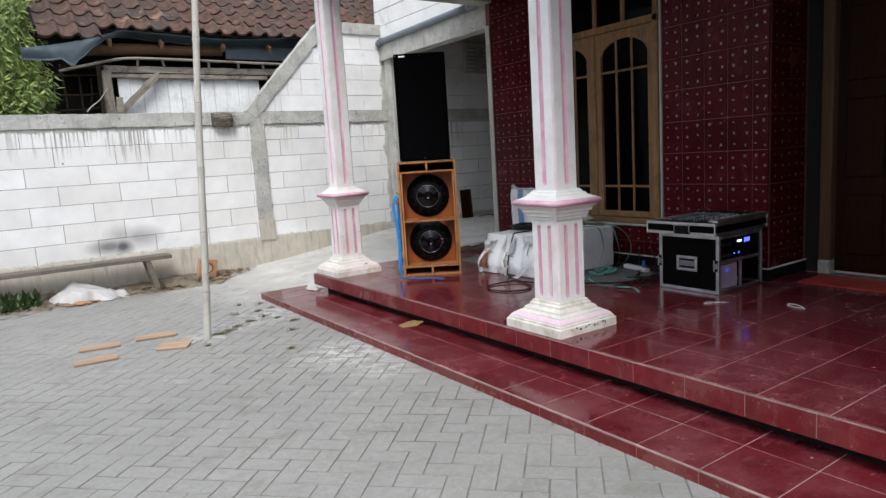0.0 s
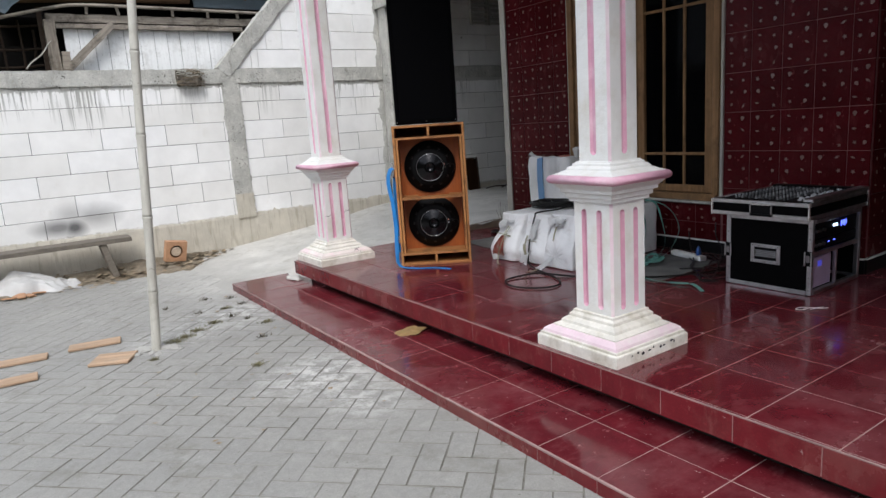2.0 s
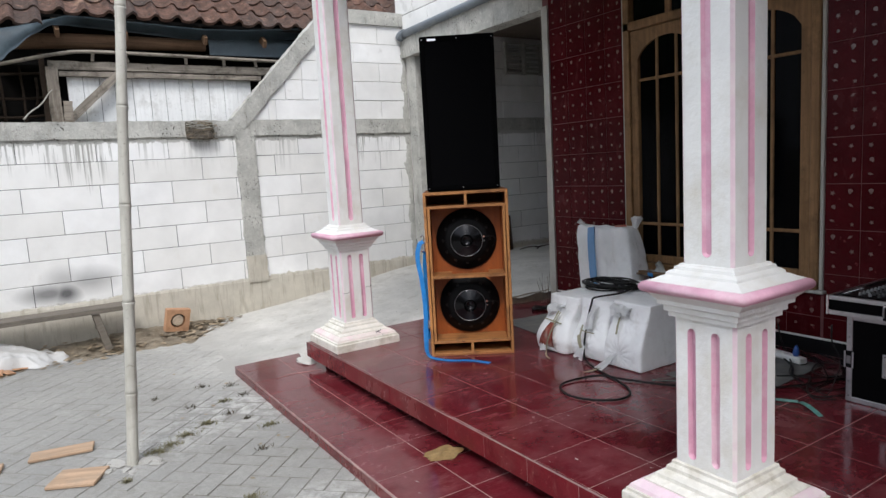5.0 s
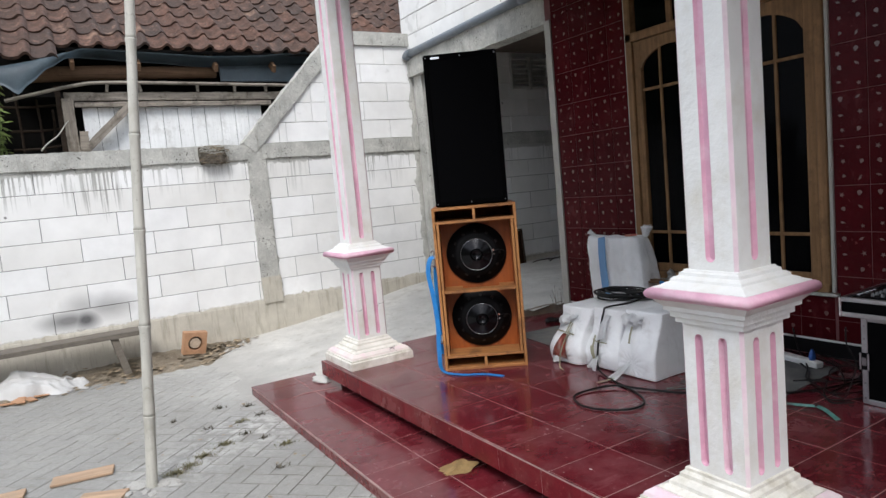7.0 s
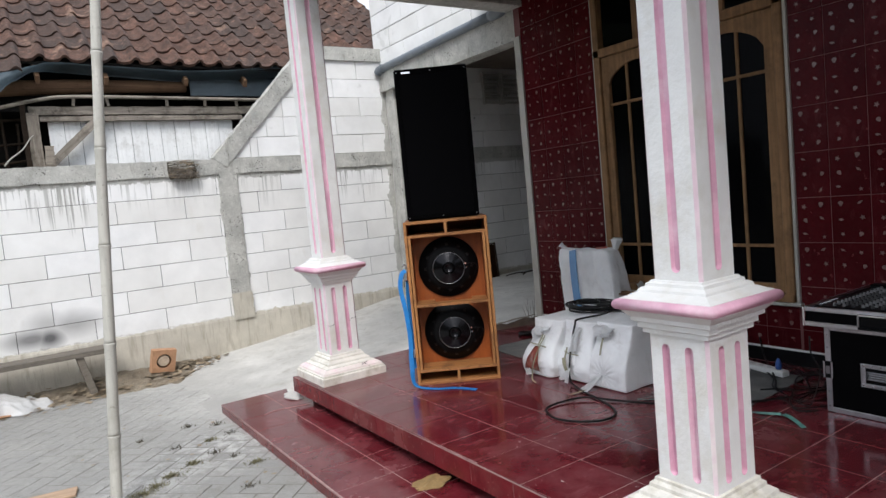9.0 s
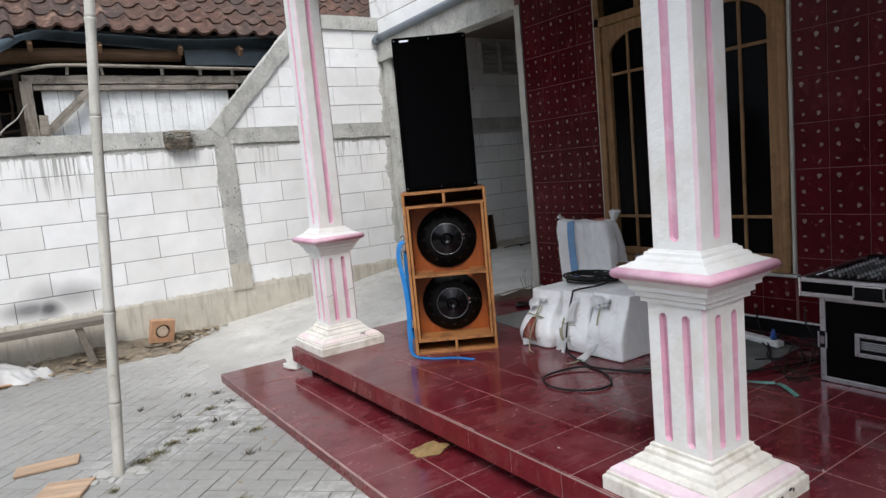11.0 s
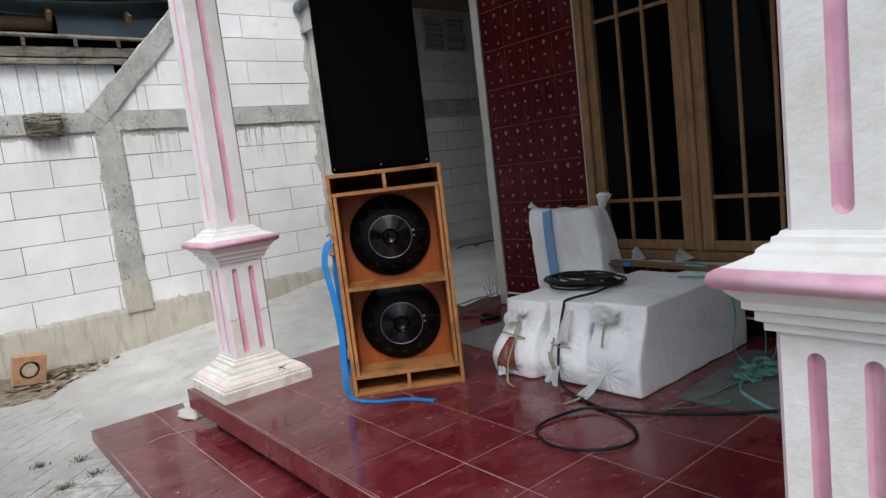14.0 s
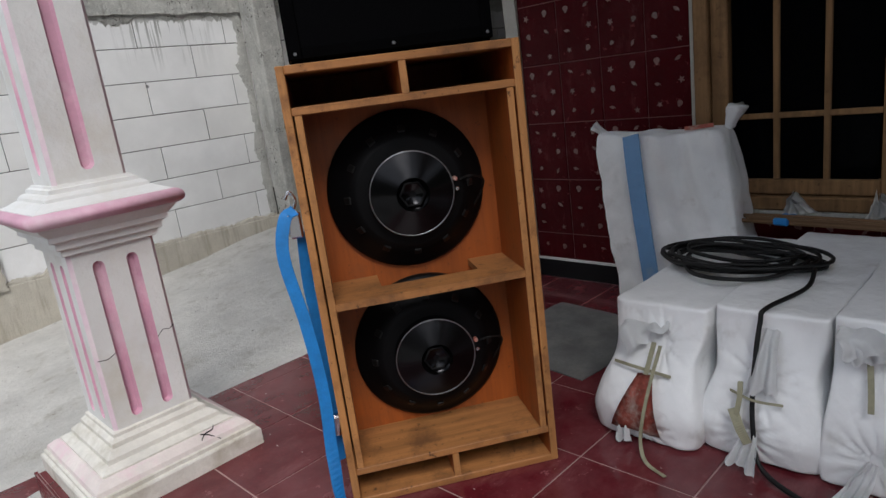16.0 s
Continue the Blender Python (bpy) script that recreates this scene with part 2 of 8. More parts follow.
def film(n):
    """How much spilt cement covers the ground near the ramp, by place."""
    sep = n.add("SeparateXYZ", Vector=n.pos)
    along = n.mul(sep.outputs[0], n.mul(n.noise(1.6, 6, 0.7), 1.1), "ADD")
    patch = n.mul(n.ramp(along, 5.15, 5.85), n.ramp(sep.outputs[1], 8.9, 9.7))
    return n.mul(patch, n.ramp(n.noise(15, 6, 0.75), 0.30, 0.55, 0.35, 1.0))


CEMENT = (0.52, 0.51, 0.475)


def paver_mat():
    n = Nodes("grey_paver")
    c = (0.318, 0.312, 0.290)
    col = n.mix(n.ramp(n.noise(0.8, 6, 0.68), 0.32, 0.68), (0.272, 0.270, 0.258), tone(c, 1.12))
    tint = n.mul(n.rand(), n.island(), "ADD")
    col = n.mix(n.ramp(tint, 0, 2, 0, 0.42), col, (0.385, 0.37, 0.34))
    fine = n.noise(150, 4, 0.75)
    mott = n.noise(28, 6, 0.75)
    col = n.mix(n.ramp(mott, 0.40, 0.66, 0, 0.5), col, tone(c, 0.72))
    col = n.mix(n.ramp(fine, 0.46, 0.72, 0, 0.55), col, tone(c, 0.55))
    col = n.mix(n.ramp(n.noise(75, 3, 0.7), 0.62, 0.70, 0, 0.5), col, (0.50, 0.49, 0.46))
    spill = n.mul(n.ramp(n.noise(2.6, 7, 0.75), 0.58, 0.68), 0.4)
    col = n.mix(spill, col, (0.46, 0.45, 0.42))
    grime = n.ramp(n.noise(3.7, 7, 0.78), 0.52, 0.70, 0, 0.6)
    col = n.mix(grime, col, (0.17, 0.163, 0.135))
    crumb = n.ramp(n.noise(46, 3, 0.6), 0.70, 0.73, 0, 0.8)
    col = n.mix(crumb, col, (0.10, 0.09, 0.07))
    for cx, cy, reach, amount in ((4.97, 7.15, 0.42, 0.85), (5.0, 6.68, 0.30, 0.6), (4.98, 8.75, 0.55, 0.6), (4.45, 8.45, 0.4, 0.4)):
        far = n.add("VectorMath", Vector=n.pos)
        far.operation = "DISTANCE"
        far.inputs[1].default_value = (cx, cy, 0.0)
        splash = n.mul(n.ramp(far.outputs["Value"], reach, reach * 0.2), n.ramp(n.noise(9, 6, 0.75), 0.45, 0.58))
        col = n.mix(n.mul(splash, amount), col, (0.62, 0.61, 0.58))
    col = n.mix(n.mul(film(n), 0.9), col, CEMENT)
    n.bump(n.mul(n.mul(fine, mott, "ADD"), n.noise(9, 3), "ADD"), 0.6, 0.006)
    return n.done(col, 0.9, 0, 0.25)


M["paver"] = paver_mat()


def joint_mat():
    n = Nodes("patchy_joint_dirt")
    dust = n.ramp(n.noise(1.5, 6, 0.7), 0.42, 0.60)
    fine = n.ramp(n.noise(22, 5, 0.75), 0.42, 0.60)
    col = n.mix(dust, (0.15, 0.142, 0.118), (0.245, 0.238, 0.215))
    col = n.mix(n.mul(fine, 0.6), col, (0.255, 0.246, 0.23))
    sep = n.add("SeparateXYZ", Vector=n.pos)
    far = n.mul(n.ramp(sep.outputs[1], 7.6, 9.4), n.ramp(n.noise(5, 5, 0.7), 0.36, 0.56))
    col = n.mix(n.mul(far, 0.75), col, (0.29, 0.28, 0.26))
    col = n.mix(film(n), col, CEMENT)
    return n.done(col, 0.95, 0, 0.1)


M["joint"] = joint_mat()


def wood_mat(name, c, rough=0.55, axis=2, var=0.4, bump=0.2, per=0.3, dirt=None, amount=0.4, spec=0.4):
    n = Nodes(name)
    st = [14.0, 14.0, 14.0]
    st[axis] = 0.9
    own = n.t.nodes.new("ShaderNodeTexCoord").outputs["Object"]
    g = n.noise(3.0, 6, 0.65, tuple(st), own)
    col = n.mix(n.ramp(g, 0.3, 0.7), tone(c, 1 - var), tone(c, 1 + var * 0.5))
    col = n.mix(n.ramp(n.noise(2.0, 3), 0.35, 0.7, 0, 0.4), col, tone(c, 0.7))
    col = n.mix(n.ramp(n.rand(), 0, 1, 0, per), col, tone(c, 0.6))
    if dirt:
        col = n.mix(n.mul(n.ramp(n.noise(7, 6, 0.7), 0.5, 0.68), amount), col, dirt)
        col = n.mix(n.mul(n.ramp(n.noise(44, 5, 0.75), 0.60, 0.68), amount), col, tone(dirt, 0.5))
    n.bump(g, bump, 0.003)
    return n.done(col, rough, 0, spec)


M["teak"] = wood_mat("worn_window_wood", (0.275, 0.155, 0.072), 0.6, 2, 0.45, 0.3, 0.3, (0.10, 0.058, 0.028), 0.6, 0.2)
# brown wood darkened to near black for the shaded entrance
M["door_wood"] = wood_mat("shade_dark_door_wood", (0.024, 0.010, 0.004), 0.6, 2, 0.4, spec=0.08)
M["stick_wood"] = wood_mat("dry_brown_stick_wood", (0.17, 0.095, 0.045), 0.7, 1, 0.4)
M["door_frame"] = wood_mat("brown_door_frame_wood", (0.12, 0.06, 0.026), 0.6, 2, 0.4)
M["ply"] = wood_mat("orange_stained_plywood", (0.35, 0.085, 0.014), 0.5, 2, 0.35, 0.1, 0.2, (0.17, 0.06, 0.022), 0.6)
M["ply_edge"] = wood_mat("worn_plywood_edge", (0.50, 0.225, 0.075), 0.6, 2, 0.4, 0.15, 0.2, (0.15, 0.062, 0.022), 0.9)
M["ply_x"] = wood_mat("worn_plywood_edge_cross", (0.40, 0.17, 0.055), 0.6, 0, 0.4, 0.15, 0.2, (0.14, 0.062, 0.025), 0.9)
M["bench_wood"] = wood_mat("dark_weathered_bench_wood", (0.19, 0.165, 0.135), 0.85, 0, 0.4, 0.5, 0.3, (0.08, 0.07, 0.06), 0.6)
M["old_wood"] = wood_mat("weathered_grey_wood", (0.30, 0.265, 0.22), 0.85, 0, 0.65, 0.8, 0.3, (0.06, 0.048, 0.036), 0.85)
M["post_wood"] = wood_mat("weathered_post_wood", (0.34, 0.295, 0.24), 0.85, 2, 0.55, 0.8, 0.3, (0.09, 0.07, 0.05), 0.7)
M["log_wood"] = wood_mat("brown_log_wood", (0.20, 0.115, 0.065), 0.85, 0, 0.5, 0.4, 0.3, (0.10, 0.055, 0.03), 0.6)
M["loft_wood"] = wood_mat("dark_brown_loft_wood", (0.05, 0.032, 0.02), 0.85, 0, 0.5, 0.4, 0.4)
M["white_plank"] = wood_mat("flaking_white_plank", (0.88, 0.89, 0.88), 0.75, 2, 0.12, 0.4, 0.15, (0.42, 0.41, 0.38), 0.45)
M["plank"] = wood_mat("fresh_sawn_plank", (0.47, 0.32, 0.21), 0.8, 0, 0.4, 0.4, 0.45, (0.30, 0.24, 0.18), 0.5)
M["bamboo"] = wood_mat("sun_bleached_bamboo", (0.50, 0.485, 0.43), 0.6, 2, 0.2, 0.2, 0.0, (0.30, 0.28, 0.23), 0.6)


def roof_mat():
    n = Nodes("weathered_clay_roof_tile")
    c = (0.122, 0.068, 0.050)
    own = n.add("VectorMath", Vector=n.pos)
    own.operation = "ADD"
    shift = n.add("CombineXYZ", X=n.mul(n.rand(), 40.0), Y=n.mul(n.rand(), 17.0))
    n.t.links.new(shift.outputs[0], own.inputs[1])
    v = own.outputs[0]
    col = n.mix(n.ramp(n.noise(8, 6, 0.75, vec=v), 0.34, 0.66), tone(c, 0.42), tone(c, 1.35))
    col = n.mix(n.ramp(n.rand(), 0.0, 1, 0, 0.8), col, (0.058, 0.046, 0.041))
    col = n.mix(n.ramp(n.noise(11, 5, 0.75, vec=v), 0.57, 0.66, 0, 0.6), col, (0.24, 0.145, 0.105))
    col = n.mix(n.ramp(n.noise(2.0, 5, 0.7), 0.60, 0.68, 0, 0.55), col, (0.36, 0.235, 0.17))
    col = n.mix(n.ramp(n.noise(26, 6, 0.75, vec=v), 0.52, 0.64, 0, 0.7), col, (0.042, 0.040, 0.037))
    col = n.mix(n.ramp(n.noise(48, 4, 0.7), 0.63, 0.70, 0, 0.55), col, (0.26, 0.25, 0.22))
    n.bump(n.mul(n.noise(70, 5, 0.7), n.noise(17, 4, 0.7), "ADD"), 0.6, 0.010)
    return n.done(col, 0.9, 0, 0.2)


M["roof_tile"] = roof_mat()
# near black paints in the deep shade under slab, eaves and roof tiles
M["dark_void"] = simple("painted_shade_black", (0.012, 0.010, 0.009), 0.9, var=0.4)
M["tarp"] = simple("dark_blue_grey_tarpaulin", (0.105, 0.145, 0.17), 0.38, var=0.3, scale=5, bump=0.3, dist=0.01)
M["pipe"] = simple("grey_plastic_pipe", (0.14, 0.165, 0.19), 0.4, var=0.15, dirt=(0.3, 0.3, 0.28), amount=0.4)
M["black_paint"] = simple("textured_black_paint", (0.0012, 0.0012, 0.0015), 0.6, var=0.3, scale=8, grain=200, bump=0.5, dist=0.002, spec=0.02)
M["black_satin"] = simple("black_moulded_basket", (0.003, 0.003, 0.0035), 0.5, var=0.3, grain=150, bump=0.1, spec=0.12)


def brushed_mat():
    n = Nodes("turned_black_magnet")
    tan = n.t.nodes.new("ShaderNodeTangent")
    tan.direction_type, tan.axis = "RADIAL", "Z"
    n.put(n.b, "Tangent", tan.outputs[0])
    n.put(n.b, "Anisotropic", 0.9)
    n.put(n.b, "Anisotropic Rotation", 0.25)
    col = n.mix(n.noise(40, 3), (0.016, 0.016, 0.017), (0.034, 0.034, 0.036))
    return n.done(col, 0.2, 0.95, 0.3)


M["black_gloss"] = brushed_mat()
M["black_rubber"] = simple("black_cable_rubber", (0.006, 0.006, 0.006), 0.5, var=0.3, bump=0.1, spec=0.3)
M["chrome"] = simple("chrome_steel", (0.72, 0.72, 0.74), 0.22, 1.0, var=0.1, bump=0.04)
M["alu"] = simple("scuffed_aluminium", (0.58, 0.58, 0.60), 0.36, 1.0, var=0.25, scale=14, bump=0.1, dirt=(0.3, 0.3, 0.3), amount=0.5)
M["case_black"] = simple("black_laminate", (0.0025, 0.0025, 0.003), 0.45, var=0.35, scale=10, bump=0.05, spec=0.04)
M["rack_black"] = simple("black_rack_panel", (0.003, 0.0033, 0.004), 0.45, var=0.2, spec=0.12)
M["grey_plastic"] = simple("light_grey_plastic", (0.55, 0.55, 0.54), 0.45, var=0.1)
M["white_plastic"] = simple("white_plastic", (0.74, 0.74, 0.72), 0.4, var=0.08)
M["pink_panel"] = simple("pale_violet_panel", (0.42, 0.30, 0.42), 0.45, var=0.2)
M["blue_strap"] = simple("blue_webbing", (0.008, 0.19, 0.52), 0.6, var=0.25, scale=30, grain=300, bump=0.3)
M["blue_cap"] = simple("blue_plastic", (0.03, 0.10, 0.35), 0.4)
M["green_rope"] = simple("pale_green_raffia_twine", (0.13, 0.36, 0.31), 0.4, var=0.4, scale=30)
M["palm_tie"] = simple("dry_olive_flat_tie", (0.30, 0.285, 0.19), 0.7, var=0.3, scale=30)
M["twine"] = simple("dull_brown_twine", (0.20, 0.16, 0.11), 0.8, var=0.3, scale=30)
M["red_print"] = simple("faded_red_print", (0.42, 0.10, 0.07), 0.7, var=0.5, scale=40, dirt=(0.62, 0.55, 0.48), amount=0.9)
M["mat_red"] = simple("red_floor_mat", (0.42, 0.045, 0.03), 0.85, var=0.2, scale=10, grain=200, bump=0.5)
M["mat_grey"] = simple("dusty_grey_sheet", (0.125, 0.125, 0.12), 0.8, var=0.35, scale=7, dirt=(0.24, 0.23, 0.21), amount=0.6)
M["dry_leaf"] = simple("dry_tan_leaf", (0.50, 0.34, 0.15), 0.7, var=0.3, scale=25)
M["litter_pale"] = simple("pale_broken_clay", (0.50, 0.40, 0.30), 0.9, var=0.35, scale=30)
M["litter"] = simple("dry_litter", (0.35, 0.275, 0.185), 0.9, var=0.5, scale=20)
M["terracotta"] = simple("orange_terracotta", (0.47, 0.265, 0.15), 0.85, var=0.25, scale=14, bump=0.4)
M["dark_litter"] = simple("dark_dry_scraps", (0.10, 0.085, 0.06), 0.95, var=0.5, scale=20)
M["moss"] = simple("dull_green_weed", (0.12, 0.135, 0.05), 0.85, var=0.5, scale=20)
M["dark_plaster"] = simple("dark_maroon_plaster", (0.05, 0.018, 0.018), 0.8, var=0.2)
# unlit darkness of room, entrance and passage is put into this plaster colour
M["room"] = simple("shade_black_plaster", (0.014, 0.013, 0.012), 0.9, var=0.1)
M["ceiling"] = simple("porch_ceiling_board", (0.13, 0.10, 0.08), 0.85, var=0.2)
M["char"] = simple("charred_brown_nest_fibre", (0.27, 0.235, 0.19), 0.95, var=0.6, scale=30, grain=90, bump=1.0, dist=0.02)


def woven_mat(name, c, thread=420.0):
    n = Nodes(name)
    weave = n.add("TexChecker", Vector=n.pos, Scale=thread)
    col = n.mix(n.ramp(n.noise(5, 5), 0.3, 0.7), tone(c, 0.86), tone(c, 1.05))
    col = n.mix(n.mul(weave.outputs["Fac"], 0.10), col, tone(c, 0.6))
    col = n.mix(n.ramp(n.noise(11, 6, 0.7), 0.58, 0.75, 0, 0.45), col, (0.42, 0.40, 0.36))
    crease = None
    for scale, amount in ((6, 0.9), (15, 0.2), (37, 0.04)):
        ridge = n.mul(n.mul(n.noise(scale, 3, 0.6, stretch=(1.0, 1.0, 0.7)), 0.5, "SUBTRACT"), 0.0, "ABSOLUTE")
        ridge = n.mul(n.ramp(ridge, 0.0, 0.16, 1.0, 0.0), amount)
        crease = ridge if crease is None else n.mul(crease, ridge, "ADD")
    n.bump(crease, 0.30, 0.010)
    return n.done(col, 0.5, 0, 0.45)


M["old_sack"] = woven_mat("dirty_white_sack", (0.56, 0.555, 0.54))
M["sack"] = woven_mat("white_woven_plastic_sack", (0.86, 0.87, 0.875))
M["sack_blue"] = woven_mat("blue_woven_stripe", (0.16, 0.33, 0.58))


def glass_mat():
    n = Nodes("dark_window_glass")
    n.put(n.b, "Transmission Weight", 0.6)
    n.put(n.b, "IOR", 1.12)
    return n.done((0.004, 0.0045, 0.006), 0.03, 0, 0.02)


M["glass"] = glass_mat()


def glow_mat(name, c, k):
    n = Nodes(name)
    n.put(n.b, "Emission Color", (*c, 1))
    n.put(n.b, "Emission Strength", k)
    return n.done(tone(c, 0.3), 0.4)


M["led_blue"] = glow_mat("blue_indicator_light", (0.08, 0.12, 1.0), 2.2)
M["led_white"] = glow_mat("pale_blue_display_light", (0.55, 0.75, 1.0), 2.0)


def leaf_mat(name, c):
    n = Nodes(name)
    col = n.mix(n.island(), tone(c, 0.5), tone(c, 1.5))
    n.put(n.b, "Transmission Weight", 0.0)
    n.put(n.b, "Subsurface Weight", 0.0)
    return n.done(col, 0.6)


M["leaf"] = leaf_mat("green_leaf", (0.21, 0.285, 0.08))
M["weed"] = leaf_mat("weed_leaf", (0.06, 0.10, 0.03))

M["nosing"] = simple("worn_pale_nosing", (0.36, 0.24, 0.22), 0.6, var=0.35, scale=9)
M["moss_leaf"] = leaf_mat("dull_grass_blade", (0.17, 0.155, 0.085))
M["led_panel"] = glow_mat("small_blue_screen_light", (0.10, 0.10, 0.8), 0.3)
M["knob_grey"] = simple("grey_knob_plastic", (0.03, 0.03, 0.032), 0.4, var=0.3)
M["knob_pale"] = simple("pale_knob_plastic", (0.16, 0.16, 0.165), 0.4, var=0.2)
M["fader_grey"] = simple("grey_fader_plastic", (0.40, 0.40, 0.41), 0.4, var=0.15)

# ---- mesh helpers ----


def link(name, bm, materials, parent=None, label="", smooth=False, m=None):
    me = bpy.data.meshes.new(name)
    bm.to_mesh(me)
    bm.free()
    for k in materials if isinstance(materials, (list, tuple)) else [materials]:
        me.materials.append(M[k])
    if smooth:
        for p in me.polygons:
            p.use_smooth = True
    ob = new(name, me)
    if parent is not None:
        ob.parent = parent
    if m is not None:
        ob.matrix_local = m
    if label:
        ob["label"] = label
    return ob


def part(name, bm, material, parent, label="", smooth=False, m=None):
    return link(name, bm, material, parent, label, smooth, m)


def thing(name, m, label, category, group="", kind=""):
    ob = new(name)
    ob.empty_display_size = 0.1
    ob.matrix_basis = m
    return tagged(ob, label, category, group, kind)


def box(bm, x0, x1, y0, y1, z0, z1, bevel=0.0, mat=0):
    r = bmesh.ops.create_cube(bm, size=1.0, matrix=Matrix.Translation(((x0 + x1) / 2, (y0 + y1) / 2, (z0 + z1) / 2)) @ Matrix.Diagonal((x1 - x0, y1 - y0, z1 - z0, 1)))
    vs = set(r["verts"])
    fs = [f for f in bm.faces if f.verts[0] in vs]
    for f in fs:
        f.material_index = mat
    if bevel:
        es = [e for e in bm.edges if e.verts[0] in vs]
        bmesh.ops.bevel(bm, geom=es, offset=bevel, segments=1, affect="EDGES", profile=0.5)
    return bm


def boxes(*rows, bevel=0.0):
    bm = bmesh.new()
    for r in rows:
        box(bm, *r[:6], bevel=bevel, mat=r[6] if len(r) > 6 else 0)
    return bm


def lathe(bm, profile, n=32, m=None, mat=0, square=False, cap=True):
    """Turns (radius, height) pairs about z; square: four-sided, radius is the half width."""
    rings = []
    k = 4 if square else n
    for r, z in profile:
        ring = []
        for i in range(k):
            a = 2 * math.pi * (i + (0.5 if square else 0)) / k
            q = r * math.sqrt(2) if square else r
            v = Vector((q * math.cos(a), q * math.sin(a), z))
            ring.append(bm.verts.new(m @ v if m else v))
        rings.append(ring)
    for a, b in zip(rings, rings[1:]):
        for i in range(k):
            f = bm.faces.new((a[i], a[(i + 1) % k], b[(i + 1) % k], b[i]))
            f.material_index = mat
    if cap:
        bm.faces.new(rings[0][::-1]).material_index = mat
        bm.faces.new(rings[-1]).material_index = mat
    return bm


def smooth_path(pts, steps=8):
    """Catmull-Rom points through pts."""
    P = [Vector(p) for p in pts]
    P = [P[0] * 2 - P[1]] + P + [P[-1] * 2 - P[-2]]
    out = []
    for i in range(1, len(P) - 2):
        for s in range(steps):
            t = s / steps
            a, b, c, d = P[i - 1 : i + 3]
            out.append(0.5 * ((2 * b) + (c - a) * t + (2 * a - 5 * b + 4 * c - d) * t * t + (3 * b - a - 3 * c + d) * t ** 3))
    return out + [P[-2]]


def tube(bm, pts, r, n=8, steps=6, taper=None, mat=0):
    path = smooth_path(pts, steps) if steps else [Vector(p) for p in pts]
    rings, up = [], Vector((0.12, 0.31, 0.94)).normalized()
    for i, p in enumerate(path):
        d = (path[min(i + 1, len(path) - 1)] - path[max(i - 1, 0)]).normalized()
        a = d.cross(up)
        a = a.normalized() if a.length > 1e-4 else d.orthogonal().normalized()
        b = d.cross(a)
        rr = r if taper is None else r + (taper - r) * i / (len(path) - 1)
        rings.append([bm.verts.new(p + rr * (math.cos(2 * math.pi * k / n) * a + math.sin(2 * math.pi * k / n) * b)) for k in range(n)])
    for a, b in zip(rings, rings[1:]):
        for k in range(n):
            bm.faces.new((a[k], a[(k + 1) % n], b[(k + 1) % n], b[k])).material_index = mat
    bm.faces.new(rings[0][::-1]), bm.faces.new(rings[-1])
    return bm


def ribbon(bm, pts, side, width, thick, steps=8, mat=0):
    """A flat strap along pts; side gives the direction of its width."""
    path = smooth_path(pts, steps)
    rings = []
    for i, p in enumerate(path):
        d = (path[min(i + 1, len(path) - 1)] - path[max(i - 1, 0)]).normalized()
        s = Vector(side(i / (len(path) - 1)) if callable(side) else side)
        s = (s - d * s.dot(d)).normalized()
        nrm = d.cross(s)
        rings.append([bm.verts.new(p + s * a * width / 2 + nrm * b * thick / 2) for a, b in ((-1, -1), (1, -1), (1, 1), (-1, 1))])
    for a, b in zip(rings, rings[1:]):
        for k in range(4):
            bm.faces.new((a[k], a[(k + 1) % 4], b[(k + 1) % 4], b[k])).material_index = mat
    bm.faces.new(rings[0][::-1]), bm.faces.new(rings[-1])
    return bm


def piece_mesh(name, w, d, h, ch, materials):
    """A slab with chamfered top edges, its top centre at the origin, size w x d x h."""
    bm = bmesh.new()
    rings = []
    for q, z in ((0, -h), (0, -ch), (ch, 0)):
        rings.append([bm.verts.new((sx * (w / 2 - q), sy * (d / 2 - q), z)) for sx, sy in ((-1, -1), (1, -1), (1, 1), (-1, 1))])
    for a, b in zip(rings, rings[1:]):
        for k in range(4):
            bm.faces.new((a[k], a[(k + 1) % 4], b[(k + 1) % 4], b[k]))
    bm.faces.new(rings[-1])
    me = bpy.data.meshes.new(name)
    bm.to_mesh(me)
    bm.free()
    for k in materials:
        me.materials.append(M[k])
    return me


MESHES = {}


def piece(name, parent, m, w, d, h, ch, material):
    key = (name, round(w, 3), round(d, 3), round(h, 3), material)
    if key not in MESHES:
        MESHES[key] = piece_mesh(name, w, d, h, ch, [material])
    ob = new(name, MESHES[key])
    ob.parent = parent
    ob.matrix_local = m
    return ob


def structure(name, bm, material, label, category, smooth=False):
    return tagged(link(name, bm, material, smooth=smooth), label, category, kind="structure")


# ---- the plan ----
PORCH_Z, LOW_Z = 0.24, 0.06
FACE_X, EDGE_X, LOW_X = 7.80, 5.64, 5.205
PORCH_END, LOW_END = 9.11, 9.50
WALL_Y = 11.30
P1, P2 = (5.893, 5.955), (5.902, 8.881)
rnd = random.Random(4)


